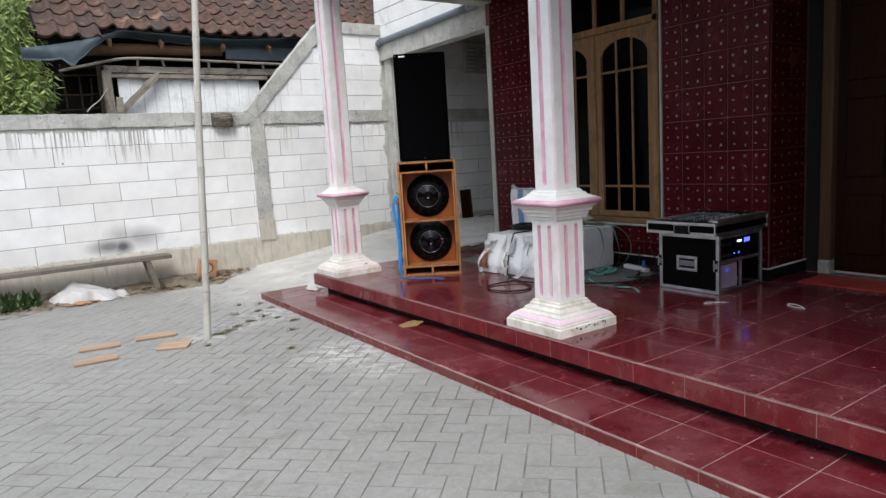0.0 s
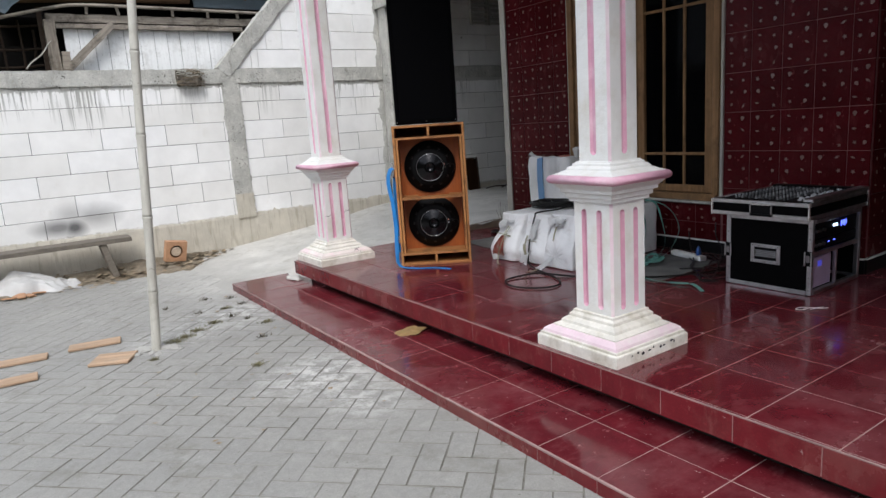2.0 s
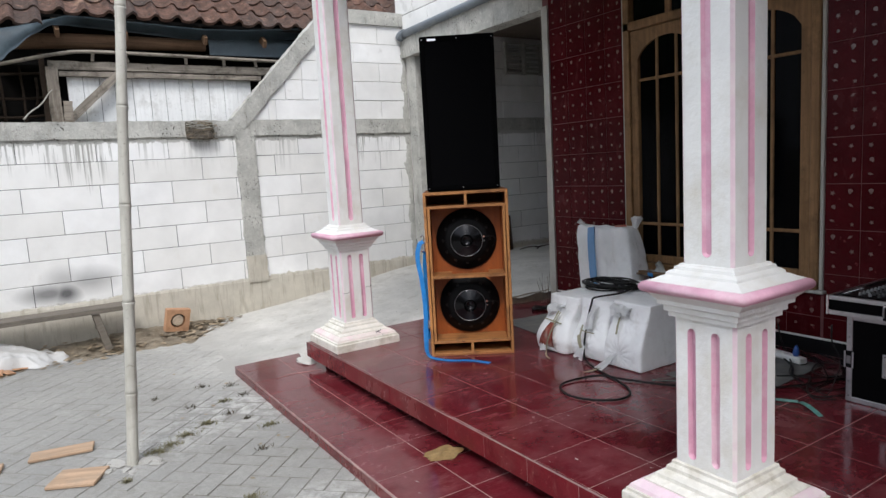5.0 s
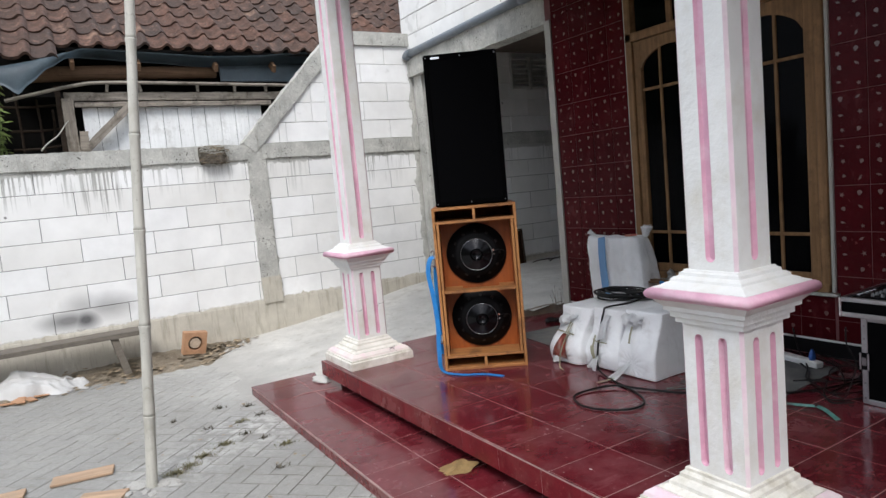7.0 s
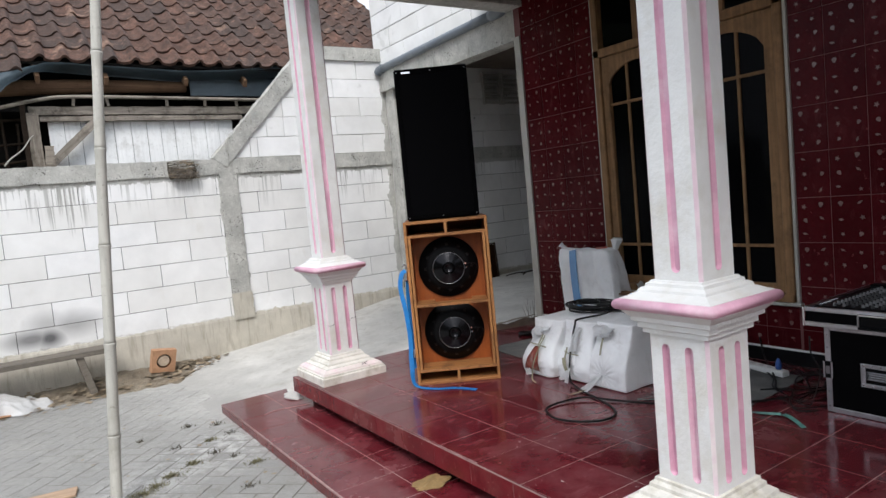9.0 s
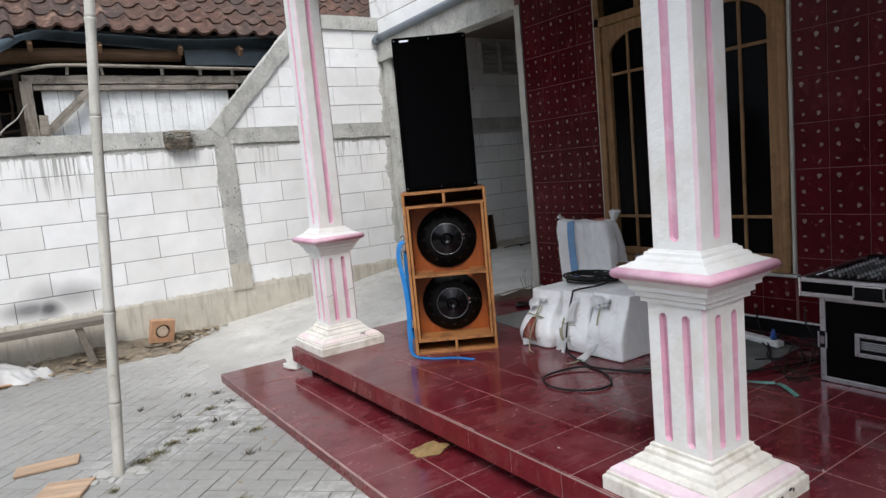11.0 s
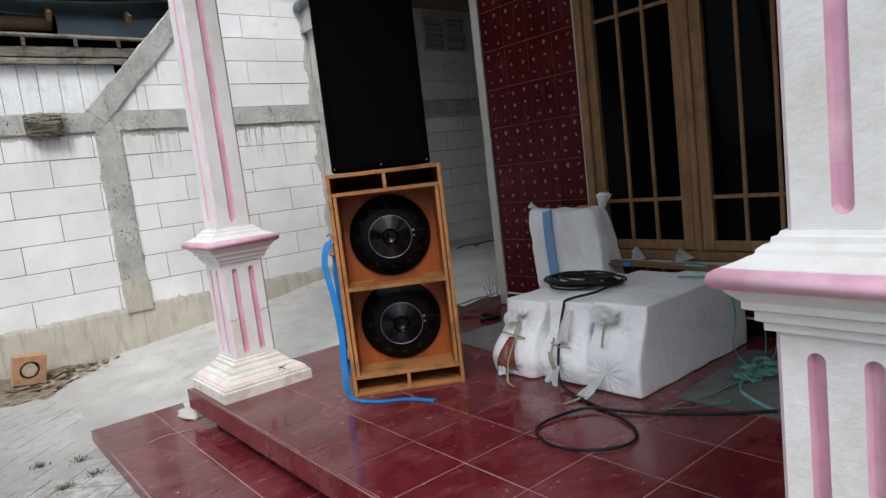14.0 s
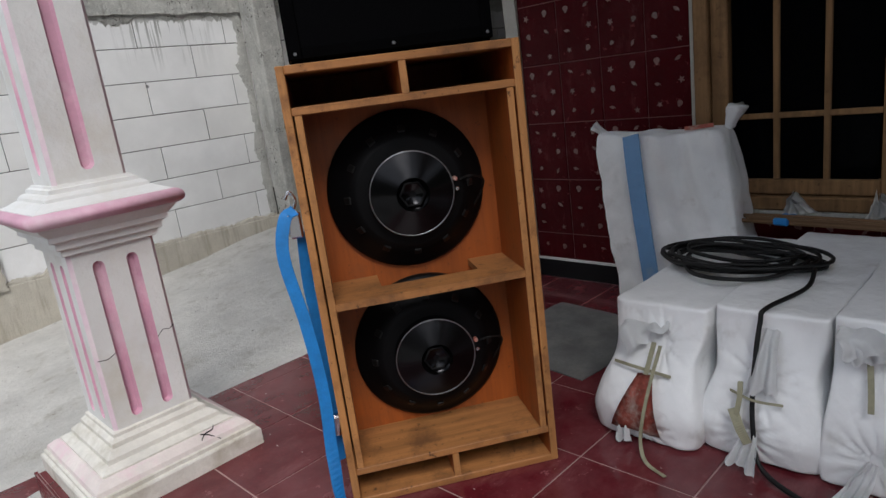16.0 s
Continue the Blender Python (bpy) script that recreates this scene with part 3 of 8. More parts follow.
def ramp_z(x, y):
    pts = ((4.9, -0.03), (5.2, -0.006), (5.5, 0.030), (5.95, 0.085), (6.6, 0.160), (7.2, 0.240), (7.5, 0.285), (7.8, 0.315), (9.0, 0.345), (13.0, 0.37))
    z = pts[-1][1]
    for (xa, za), (xb, zb) in zip(pts, pts[1:]):
        if x <= xb:
            z = za + (zb - za) * max(0, (x - xa) / (xb - xa))
            break
    return z + (0.012 + (0.012 if x < 5.5 else 0)) * noise.noise((x * 2.3, y * 2.3, 0.3)) + 0.005 * noise.noise((x * 7, y * 7, 1.3))


# ---- ground ----
bm = bmesh.new()
bmesh.ops.create_grid(bm, x_segments=2, y_segments=2, size=600, matrix=Matrix.Translation((0, 0, -0.07)))
structure("ground", bm, "soil", "bare dusty ground reaching far beyond the yard", "ground")

bm = bmesh.new()
nx, ny = 90, 40
grid = [[bm.verts.new((5.0 + 7.0 * i / nx, 8.9 + 2.5 * j / ny, ramp_z(5.0 + 7.0 * i / nx, 8.9 + 2.5 * j / ny))) for j in range(ny + 1)] for i in range(nx + 1)]
for i in range(nx):
    for j in range(ny):
        x, y = 5.0 + 7.0 * (i + 0.5) / nx, 8.9 + 2.5 * (j + 0.5) / ny
        if (y < (PORCH_END - 0.06 if x < 7.3 else 9.03 - 0.10 * (x - 7.3) / 0.5) and x < FACE_X - 0.05) or (x < EDGE_X + 0.02 and y < LOW_END - 0.03):
            continue
        bm.faces.new((grid[i][j], grid[i + 1][j], grid[i + 1][j + 1], grid[i][j + 1]))
bmesh.ops.delete(bm, geom=[v for v in bm.verts if not v.link_faces], context="VERTS")
structure("ramp", bm, "ramp", "pale cement ramp rising into the side passage", "ramp", True)

bm = bmesh.new()
nx, ny = 110, 12
grid = []
for i in range(nx + 1):
    row = []
    for j in range(ny + 1):
        x, f = 0.5 + 5.1 * i / nx, j / ny
        y = 10.72 + 0.18 * noise.noise((x * 1.1, 2.0, 0)) + (11.33 - 10.72) * f
        z = -0.012 + 0.10 * f ** 1.4 + 0.05 * f * noise.noise((x * 3.0, y * 3.0, 0)) + 0.025 * noise.noise((x * 9, y * 9, 4)) * min(1, f * 4)
        row.append(bm.verts.new((x, y, z)))
    grid.append(row)
for i in range(nx):
    for j in range(ny):
        bm.faces.new((grid[i][j], grid[i + 1][j], grid[i + 1][j + 1], grid[i][j + 1]))
structure("soil_verge", bm, "soil", "strip of dry soil along the foot of the block wall", "soil", True)

bm = bmesh.new()
nl = 26
g = []
for i in range(nl + 1):
    f = i / nl
    x = 7.10 + 0.72 * f
    y = 9.085 - 0.165 * f + 0.012 * noise.noise((x * 9, 1, 2))
    zt = ramp_z(x, y + 0.05) + 0.003
    g.append([bm.verts.new((x + 0.006 * noise.noise((x * 30, j, 1)), y + (0.07 if j == 3 else 0.012 * j) + 0.008 * noise.noise((x * 22, j * 3.0, 5)), z)) for j, z in enumerate((PORCH_Z - 0.01, (PORCH_Z + zt) / 2, zt, zt - 0.004))])
for a, c in zip(g, g[1:]):
    for j in range(3):
        bm.faces.new((a[j], c[j], c[j + 1], a[j + 1]))
structure("screed_edge", bm, "earth_edge", "broken brown edge of the passage screed above the porch tiles", "edge")

# ---- block boundary wall ----
wall_blocks = structure("wall_boundary", boxes((0.0, 12.0, WALL_Y + 0.004, WALL_Y + 0.10, 0.30, 1.86)), "mortar", "boundary wall of large white aerated blocks with thin grey joints", "wall")
structure("wall_boundary_footing", boxes((0.0, 12.0, WALL_Y - 0.012, WALL_Y + 0.12, -0.10, 0.405), bevel=0.01), "base_render", "stained cement footing under the block wall", "footing")


def rough_bar(x0, x1, y0, y1, z0, z1, seed, amp=0.008, step=0.06, m=None):
    """A cast concrete bar along x with uneven faces and broken edges."""
    bm = bmesh.new()
    n = max(2, int((x1 - x0) / (step * 0.25)))
    corners = ((y0, z0), (y1, z0), (y1, z1), (y0, z1))
    loop = []
    for k in range(4):
        a, c = corners[k], corners[(k + 1) % 4]
        loop += [(a[0] + (c[0] - a[0]) * f, a[1] + (c[1] - a[1]) * f, 1.0 if f == 0 else 0.55) for f in (0, 0.12, 0.5, 0.88)]
    rings = []
    for i in range(n + 1):
        x = x0 + (x1 - x0) * i / n
        ring = []
        for y, z, w_ in loop:
            q = 0.5 * noise.noise((x * 6, y * 8 + seed, z * 8 + seed * 1.7)) + 0.35 * noise.noise((x * 21, y * 20, z * 20 + seed))
            p = 0.5 * noise.noise((x * 6, y * 8 + seed + 5, z * 8 + 9)) + 0.5 * noise.noise((x * 24, y * 20 + 7, z * 20 + seed))
            v = Vector((x, y + amp * q * w_, z + amp * p * w_))
            ring.append(bm.verts.new(m @ v if m else v))
        rings.append(ring)
    k_ = len(loop)
    for a, c in zip(rings, rings[1:]):
        for k in range(k_):
            bm.faces.new((a[k], a[(k + 1) % k_], c[(k + 1) % k_], c[k]))
    bm.faces.new(rings[0]), bm.faces.new(rings[-1][::-1])
    bmesh.ops.recalc_face_normals(bm, faces=bm.faces)
    return bm


structure("wall_ring_beam", rough_bar(0.0, 12.0, WALL_Y - 0.022, WALL_Y + 0.12, 1.853, 2.003, 1, 0.013), "concrete", "grey cast concrete beam running along the block wall", "beam")
structure("wall_pilaster", rough_bar(0.0, 1.47, -0.02, 0.11, 0.0, 0.18, 3, 0.014, 0.05, Matrix.Translation((6.055, WALL_Y, 0.39)) @ Matrix.Rotation(radians(-90), 4, "Y") @ Matrix.Rotation(0, 4, "X")), "concrete", "grey cast concrete pilaster in the block wall", "pilaster")
structure("wall_pilaster_foot", rough_bar(0.0, 0.27, -0.028, 0.11, 0.0, 0.20, 5, 0.016, 0.05, Matrix.Translation((6.07, WALL_Y, 0.38)) @ Matrix.Rotation(radians(-90), 4, "Y")), "base_render", "stained beige foot of the concrete pilaster", "pilaster")
structure("wall_column", boxes((7.86, 8.04, WALL_Y - 0.20, WALL_Y - 0.024, 0.1, 2.72), bevel=0.008), "concrete", "grey concrete column beside the passage", "column")



def smear(name, length, reach, m, seed, material, label, proud=0.009, ragged=1.0):
    """A thin skin of mortar along local x, its foot at z 0 and its far edge torn unevenly at about z = reach."""
    bm = bmesh.new()
    n = max(6, int(length / 0.012))
    g = []
    for i in range(n + 1):
        x = length * i / n
        e = 0.45 + 0.9 * noise.noise((x * 5.3, seed, 0)) + 0.55 * noise.noise((x * 19, seed, 3)) + 0.35 * noise.noise((x * 53, seed, 5))
        e = reach * (1 + ragged * (max(0.04, e) - 1))
        row = []
        for j in range(5):
            f = j / 4
            y = -proud * (1 - f ** 3) * (0.8 + 0.5 * noise.noise((x * 23, f * 4, seed)))
            row.append(bm.verts.new(m @ Vector((x, y if j < 4 else 0.004, e * f))))
        g.append(row)
    for a, c in zip(g, g[1:]):
        for j in range(4):
            bm.faces.new((a[j], c[j], c[j + 1], a[j + 1]))
    bmesh.ops.recalc_face_normals(bm, faces=bm.faces)
    return structure(name, bm, material, label, "mortar", True)


DOWN = Matrix.Rotation(radians(180), 4, "Y")
smear("beam_slurry", 4.07, 0.075, Matrix.Translation((5.87, WALL_Y, 1.858)) @ DOWN, 2.0, "concrete", "grey slurry run down from the concrete beam over the blocks")
smear("beam_slurry", 1.82, 0.085, Matrix.Translation((7.87, WALL_Y, 1.858)) @ DOWN, 8.0, "concrete", "grey slurry run down from the concrete beam over the blocks")
UPRIGHT = Matrix.Rotation(radians(-90), 4, "Y")
smear("pilaster_smear", 1.42, 0.030, Matrix.Translation((5.878, WALL_Y, 0.42)) @ UPRIGHT, 4.0, "concrete", "torn mortar edge beside the concrete pilaster")
smear("pilaster_smear", 1.42, 0.030, Matrix.Translation((6.048, WALL_Y, 1.84)) @ UPRIGHT @ Matrix.Rotation(radians(180), 4, "Y"), 6.0, "concrete", "torn mortar edge beside the concrete pilaster")
smear("column_smear", 2.3, 0.10, Matrix.Translation((7.865, WALL_Y, 0.42)) @ UPRIGHT, 9.0, "concrete", "rough grey plaster spread from the column over the blocks", ragged=0.5)
smear("footing_smear", 5.4, 0.035, Matrix.Translation((0.45, WALL_Y, 0.402)), 12.0, "base_render", "uneven upper edge of the cement footing")
smear("footing_smear", 1.80, 0.045, Matrix.Translation((6.06, WALL_Y, 0.402)), 15.0, "base_render", "uneven upper edge of the cement footing")

# gable: blocks up to a sloping concrete band
structure("wall_gable_backing", (lambda b: (b.faces.new([b.verts.new(p) for p in ((6.0, WALL_Y + 0.03, 2.0), (7.95, WALL_Y + 0.03, 2.0), (7.95, WALL_Y + 0.03, 3.02), (6.88, WALL_Y + 0.03, 3.02))]), bmesh.ops.solidify(b, geom=b.faces[:], thickness=-0.06), b)[-1])(bmesh.new()), "mortar", "mortar bed of the raised gable part of the block wall", "wall")
slope = math.atan2(3.10 - 2.0, 6.90 - 5.86)
band = structure("gable_slope_band", rough_bar(0.0, 1.53, -0.03, 0.11, -0.155, 0.0, 7, 0.016, 0.05, Matrix.Translation((5.84, WALL_Y, 2.02)) @ Matrix.Rotation(-slope, 4, "Y")), "concrete", "sloping concrete band with open joints on the gable", "beam")
structure("gable_cap_beam", rough_bar(6.93, 7.98, WALL_Y - 0.03, WALL_Y + 0.11, 3.02, 3.165, 9, 0.006), "concrete", "pale concrete cap beam of the gable", "beam")

# ---- house: facade, passage wall, porch roof ----
house = structure("wall_facade", boxes(
    (FACE_X + 0.003, FACE_X + 0.16, 8.02, 8.90, 0.0, 3.6),
    (FACE_X + 0.003, FACE_X + 0.16, 6.635, 8.02, 0.0, 0.62),
    (FACE_X + 0.003, FACE_X + 0.16, 6.635, 8.02, 2.80, 3.6),
    (FACE_X + 0.003, FACE_X + 0.16, 5.709, 6.635, 0.0, 3.6)), "wall_grout", "house front wall faced with dark red patterned tiles", "wall")
structure("wall_recess_side", boxes((FACE_X + 0.16, 8.40, 5.708, 5.80, 0.0, 3.6)), "wall_grout", "tiled return wall beside the entrance door", "wall")
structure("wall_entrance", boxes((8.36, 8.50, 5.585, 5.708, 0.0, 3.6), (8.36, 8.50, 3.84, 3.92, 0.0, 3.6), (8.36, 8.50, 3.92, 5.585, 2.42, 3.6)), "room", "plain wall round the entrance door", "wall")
# unseen blocker that keeps southern light off the door recess
structure("wall_south", boxes((7.3, 8.5, 3.66, 3.80, 0.0, 3.08)), "dark_plaster", "unseen wall added to shade the entrance end of the porch", "wall")
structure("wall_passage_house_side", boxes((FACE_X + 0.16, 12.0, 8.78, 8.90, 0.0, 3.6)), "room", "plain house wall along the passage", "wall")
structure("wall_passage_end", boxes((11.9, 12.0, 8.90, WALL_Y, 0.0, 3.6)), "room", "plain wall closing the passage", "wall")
structure("passage_ceiling", boxes((7.98, 12.0, 8.90, WALL_Y + 0.1, 3.0, 3.08)), "ceiling", "dim ceiling over the passage", "ceiling")
structure("passage_lintel", rough_bar(0.0, 2.46, -0.02, 0.15, 2.68, 2.93, 12, 0.006, 0.06, Matrix.Translation((7.96, 8.84, 0)) @ Matrix.Rotation(radians(90), 4, "Z")), "concrete", "pale concrete lintel beam over the passage", "beam")
upper = structure("wall_upper", boxes((7.845, 7.95, 8.90, 11.42, 2.932, 4.6)), "mortar", "upper wall of white blocks above the passage", "wall")
structure("facade_corner_trim", rough_bar(0.25, 2.69, -0.012, 0.15, 0.0, 0.070, 14, 0.006, 0.05, Matrix.Translation((FACE_X, 8.832, 0)) @ Matrix(((0, 1, 0, 0), (0, 0, 1, 0), (1, 0, 0, 0), (0, 0, 0, 1)))), "raw_plaster", "white plaster strip at the corner of the tiled wall", "trim")
structure("porch_ceiling", boxes((5.70, 8.50, 0.5, 9.16, 2.99, 3.07)), "ceiling", "dark board ceiling over the porch", "ceiling")
structure("porch_beam_front", boxes((5.79, 6.0, 0.5, 8.78, 2.92, 2.99), bevel=0.006), "paint_white", "painted beam over the porch pillars", "beam")
structure("porch_beam_end", boxes((5.79, 7.80, 8.78, 8.98, 2.92, 2.99), bevel=0.006), "concrete", "concrete beam from the pillar to the house", "beam")
# the second slab is an unseen extension that darkens the entrance side
structure("porch_roof", boxes((5.62, 9.5, 5.5, 9.3, 3.08, 3.2), (5.0, 9.5, 0.2, 5.498, 3.08, 3.2), bevel=0.01), "concrete", "flat concrete porch roof with unseen extra depth added to shade the entrance", "roof")
# unseen walls added behind the camera to cut low sky light
structure("wall_yard_west", boxes((-3.6, -3.4, -4.0, 11.3, -0.07, 3.4)), "yard_wall", "unseen wall added west of the yard to block low sky light", "wall")
structure("wall_yard_south", boxes((-3.4, 9.0, -4.2, -4.0, -0.07, 3.0)), "yard_wall", "unseen wall added south of the yard to block low sky light", "wall")

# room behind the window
structure("room_interior", boxes((8.0, 11.0, 5.82, 5.9, 0.0, 3.4), (8.0, 11.0, 8.60, 8.7, 0.0, 3.4), (11.0, 11.1, 5.82, 8.7, 0.0, 3.4), (7.97, 11.0, 5.9, 8.6, 3.3, 3.4), (7.97, 11.0, 5.9, 8.6, 0.0, 0.1)), "room", "room behind the window, its darkness painted near black", "room")

# porch slabs
floor = structure("porch_floor", boxes((EDGE_X + 0.004, FACE_X + 0.8, 0.6, PORCH_END, PORCH_Z - 0.11, PORCH_Z - 0.0017)), "grout", "porch floor of glossy maroon tiles with pale joints", "floor")
structure("porch_plinth", boxes((EDGE_X + 0.10, FACE_X + 0.8, 0.6, PORCH_END - 0.05, -0.08, PORCH_Z - 0.11)), "dark_void", "plinth with the shade under the porch slab painted in", "plinth")
low = structure("low_step", boxes((LOW_X + 0.004, EDGE_X + 0.2, 0.6, LOW_END - 0.005, -0.08, LOW_Z - 0.0017)), "grout", "low maroon tiled step along the porch", "step")

# ---- pillars ----


def fluted_shaft(hw, z0, z1, flutes, fw, fz0, fz1, depth, cham):
    """A square shaft whose faces carry round-ended grooves, and whose corners are chamfered."""
    bm = bmesh.new()
    corner = hw - cham
    for q in range(4):
        R = Matrix.Rotation(q * math.pi / 2, 4, "Z")
        xs = []
        for c in flutes:
            xs += [c - fw / 2, c + fw / 2]
        cols = [-corner] + xs + [corner]
        for a, b in zip(cols[::2], cols[1::2]):
            v = [bm.verts.new(R @ Vector(p)) for p in ((a, -hw, z0), (b, -hw, z0), (b, -hw, z1), (a, -hw, z1))]
            bm.faces.new(v)
        for c in flutes:
            n = 8
            arcs_top = [(c + fw / 2 * math.cos(math.pi * k / n), fz1 - fw / 2 + fw / 2 * math.sin(math.pi * k / n)) for k in range(n + 1)]
            arcs_bot = [(c - fw / 2 * math.cos(math.pi * k / n), fz0 + fw / 2 - fw / 2 * math.sin(math.pi * k / n)) for k in range(n + 1)]
            top = [(c - fw / 2, z1), (c + fw / 2, z1)]
            bm.faces.new([bm.verts.new(R @ Vector((x, -hw, z))) for x, z in arcs_top + top])
            bot = [(c + fw / 2, z0), (c - fw / 2, z0)]
            bm.faces.new([bm.verts.new(R @ Vector((x, -hw, z))) for x, z in arcs_bot + bot])
            ring = arcs_top + arcs_bot
            outer = [bm.verts.new(R @ Vector((x, -hw, z))) for x, z in ring]
            zc = (fz0 + fz1) / 2
            inner = [bm.verts.new(R @ Vector((c + (x - c) * 0.62, -hw + depth, z - math.copysign(0.19 * fw, z - zc)))) for x, z in ring]
            k = len(ring)
            for i in range(k):
                bm.faces.new((outer[i], outer[(i + 1) % k], inner[(i + 1) % k], inner[i])).material_index = 1
            bm.faces.new(inner[::-1]).material_index = 1
        v = [bm.verts.new(R @ Vector(p)) for p in ((corner, -hw, z0), (hw, -corner, z0), (hw, -corner, z1), (corner, -hw, z1))]
        bm.faces.new(v).material_index = 2
    bmesh.ops.remove_doubles(bm, verts=bm.verts, dist=0.0004)
    bmesh.ops.recalc_face_normals(bm, faces=bm.faces)
    return bm


def pillar(x, y):
    p = thing("pillar", pose(x, y, PORCH_Z), "white square pillar with pink flutes standing on the maroon porch", "pillar", "porch pillars")
    bm = bmesh.new()
    lathe(bm, [(0.236, 0.0), (0.236, 0.047), (0.233, 0.052), (0.226, 0.053), (0.226, 0.064), (0.222, 0.066)], square=True)
    part("plinth_slab", bm, "pillar_foot", p, "stained white bottom slab")
    bm = bmesh.new()
    lathe(bm, [(0.220, 0.064), (0.215, 0.078), (0.196, 0.092), (0.190, 0.094)], square=True)
    part("pink_moulding", bm, "paint_pink_pale", p, "pale pink bevelled moulding")
    bm = bmesh.new()
    lathe(bm, [(0.184, 0.090), (0.184, 0.099), (0.166, 0.108), (0.158, 0.109), (0.156, 0.122), (0.140, 0.134), (0.132, 0.136), (0.131, 0.149), (0.122, 0.156), (0.119, 0.158), (0.118, 0.168), (0.111, 0.171)], square=True)
    part("stepped_base", bm, "pillar_foot", p)
    part("lower_shaft", fluted_shaft(0.111, 0.168, 0.668, (-0.043, 0.043), 0.030, 0.192, 0.634, 0.018, 0.010), ["paint_white", "paint_pink", "paint_pink_pale"], p)
    bm = bmesh.new()
    lathe(bm, [(0.112, 0.664), (0.122, 0.667), (0.122, 0.681), (0.133, 0.686), (0.133, 0.703), (0.148, 0.709), (0.148, 0.722), (0.156, 0.730), (0.167, 0.741), (0.170, 0.748)], square=True)
    part("cornice", bm, "paint_white", p)
    bm = bmesh.new()
    lathe(bm, [(0.171 + 0.019 * math.sin(a), 0.766 - 0.019 * math.cos(a)) for a in [math.pi * k / 8 for k in range(9)]], square=True)
    part("rounded_band", bm, "paint_pink", p, "pink half-round band", True)
    bm = bmesh.new()
    lathe(bm, [(0.172, 0.780), (0.170, 0.787), (0.152, 0.793), (0.138, 0.801), (0.129, 0.804), (0.127, 0.812), (0.118, 0.819), (0.110, 0.821), (0.108, 0.831), (0.100, 0.834), (0.097, 0.840)], square=True)
    part("upper_plinth", bm, "paint_white", p)
    part("upper_shaft", fluted_shaft(0.091, 0.830, 2.680, (0.0,), 0.034, 0.866, 2.61, 0.012, 0.010), ["paint_white", "paint_pink", "paint_pink_pale"], p)
    bm = bmesh.new()
    lathe(bm, [(0.096, 2.636), (0.12, 2.65), (0.12, 2.663), (0.15, 2.672), (0.15, 2.680)], square=True)
    part("capital", bm, "paint_white", p)
    return p


M["paint_pink_pale"] = simple("pale_pink_paint", (0.72, 0.56, 0.62), 0.55, var=0.12, scale=9, dirt=(0.74, 0.70, 0.66), amount=0.95)
M["paint_faint"] = simple("worn_cream_pink_paint", (0.73, 0.66, 0.62), 0.6, var=0.14, scale=11, bump=0.4, dist=0.005, dirt=(0.72, 0.50, 0.56), amount=0.8)
first = pillar(*P1)
second = copy_thing(first, pose(P2[0], P2[1], PORCH_Z))
for ob in second.children:
    if ob.name.startswith("pink_moulding"):
        ob.data = ob.data.copy()
        ob.data.materials[0] = M["paint_faint"]
for pts, wd in (([(-0.105, -0.1105, 0.375), (-0.08, -0.1105, 0.372), (-0.058, -0.1105, 0.382)], 0.0016), ([(0.058, -0.1105, 0.385), (0.075, -0.1105, 0.40), (0.092, -0.1105, 0.397), (0.106, -0.1105, 0.404)], 0.0016), ([(0.06, -0.215, 0.072), (0.085, -0.20, 0.092), (0.11, -0.196, 0.094), (0.12, -0.186, 0.1)], 0.0025), ([(0.12, -0.219, 0.068), (0.095, -0.206, 0.088), (0.075, -0.196, 0.096)], 0.002)):
    bm = bmesh.new()
    ribbon(bm, pts, (0, -0.5, 1), wd, 0.0024, 4)
    part("crack", bm, "skirt", second, "thin dark crack in the plaster")
for k in range(9):
    bm = bmesh.new()
    bmesh.ops.create_icosphere(bm, subdivisions=1, radius=1.0, matrix=Matrix.Diagonal((0.006 + 0.010 * ((k * 5) % 4) / 4, 0.0016, 0.004 + 0.002 * (k % 3), 1)))
    part("paint_chip", bm, "skirt", first, "dark chip in the paint", False, pose(-0.14 + 0.036 * k + 0.01 * math.sin(k * 3), -0.236, 0.036 + 0.006 * math.sin(k * 2)))

# ---- window with two glazed sashes ----
window = thing("window_1", pose(0, 0, 0), "brown wooden window with two glazed sashes and dark panes", "window", kind="structure")


def rail(y0, y1, z0, z1, parent, name, x0=FACE_X - 0.018, x1=FACE_X + 0.05, bevel=0.005, material="teak"):
    return part(name, boxes((x0, x1, y0, y1, z0, z1), bevel=bevel), material, parent)


for y0, y1 in ((6.640, 6.690), (7.975, 8.030)):
    rail(y0, y1, 0.625, 2.78, window, "frame_post", FACE_X - 0.028, FACE_X + 0.10)
for z0, z1 in ((0.618, 0.668), (2.315, 2.375), (2.745, 2.795)):
    rail(6.640, 8.030, z0, z1, window, "frame_rail", FACE_X - 0.036 if z0 < 1 else FACE_X - 0.028, FACE_X + 0.10)
rail(7.330, 7.372, 0.668, 2.315, window, "mullion", FACE_X - 0.02, FACE_X + 0.08)
rail(6.60, 8.06, 0.598, 0.616, window, "window_sill", FACE_X - 0.04, FACE_X + 0.10, 0.004, "concrete")
for y0, y1 in ((6.618, 6.638), (8.032, 8.048)):
    rail(y0, y1, 0.617, 2.80, window, "plaster_edge", FACE_X - 0.014, FACE_X + 0.05, 0.003, "raw_plaster")


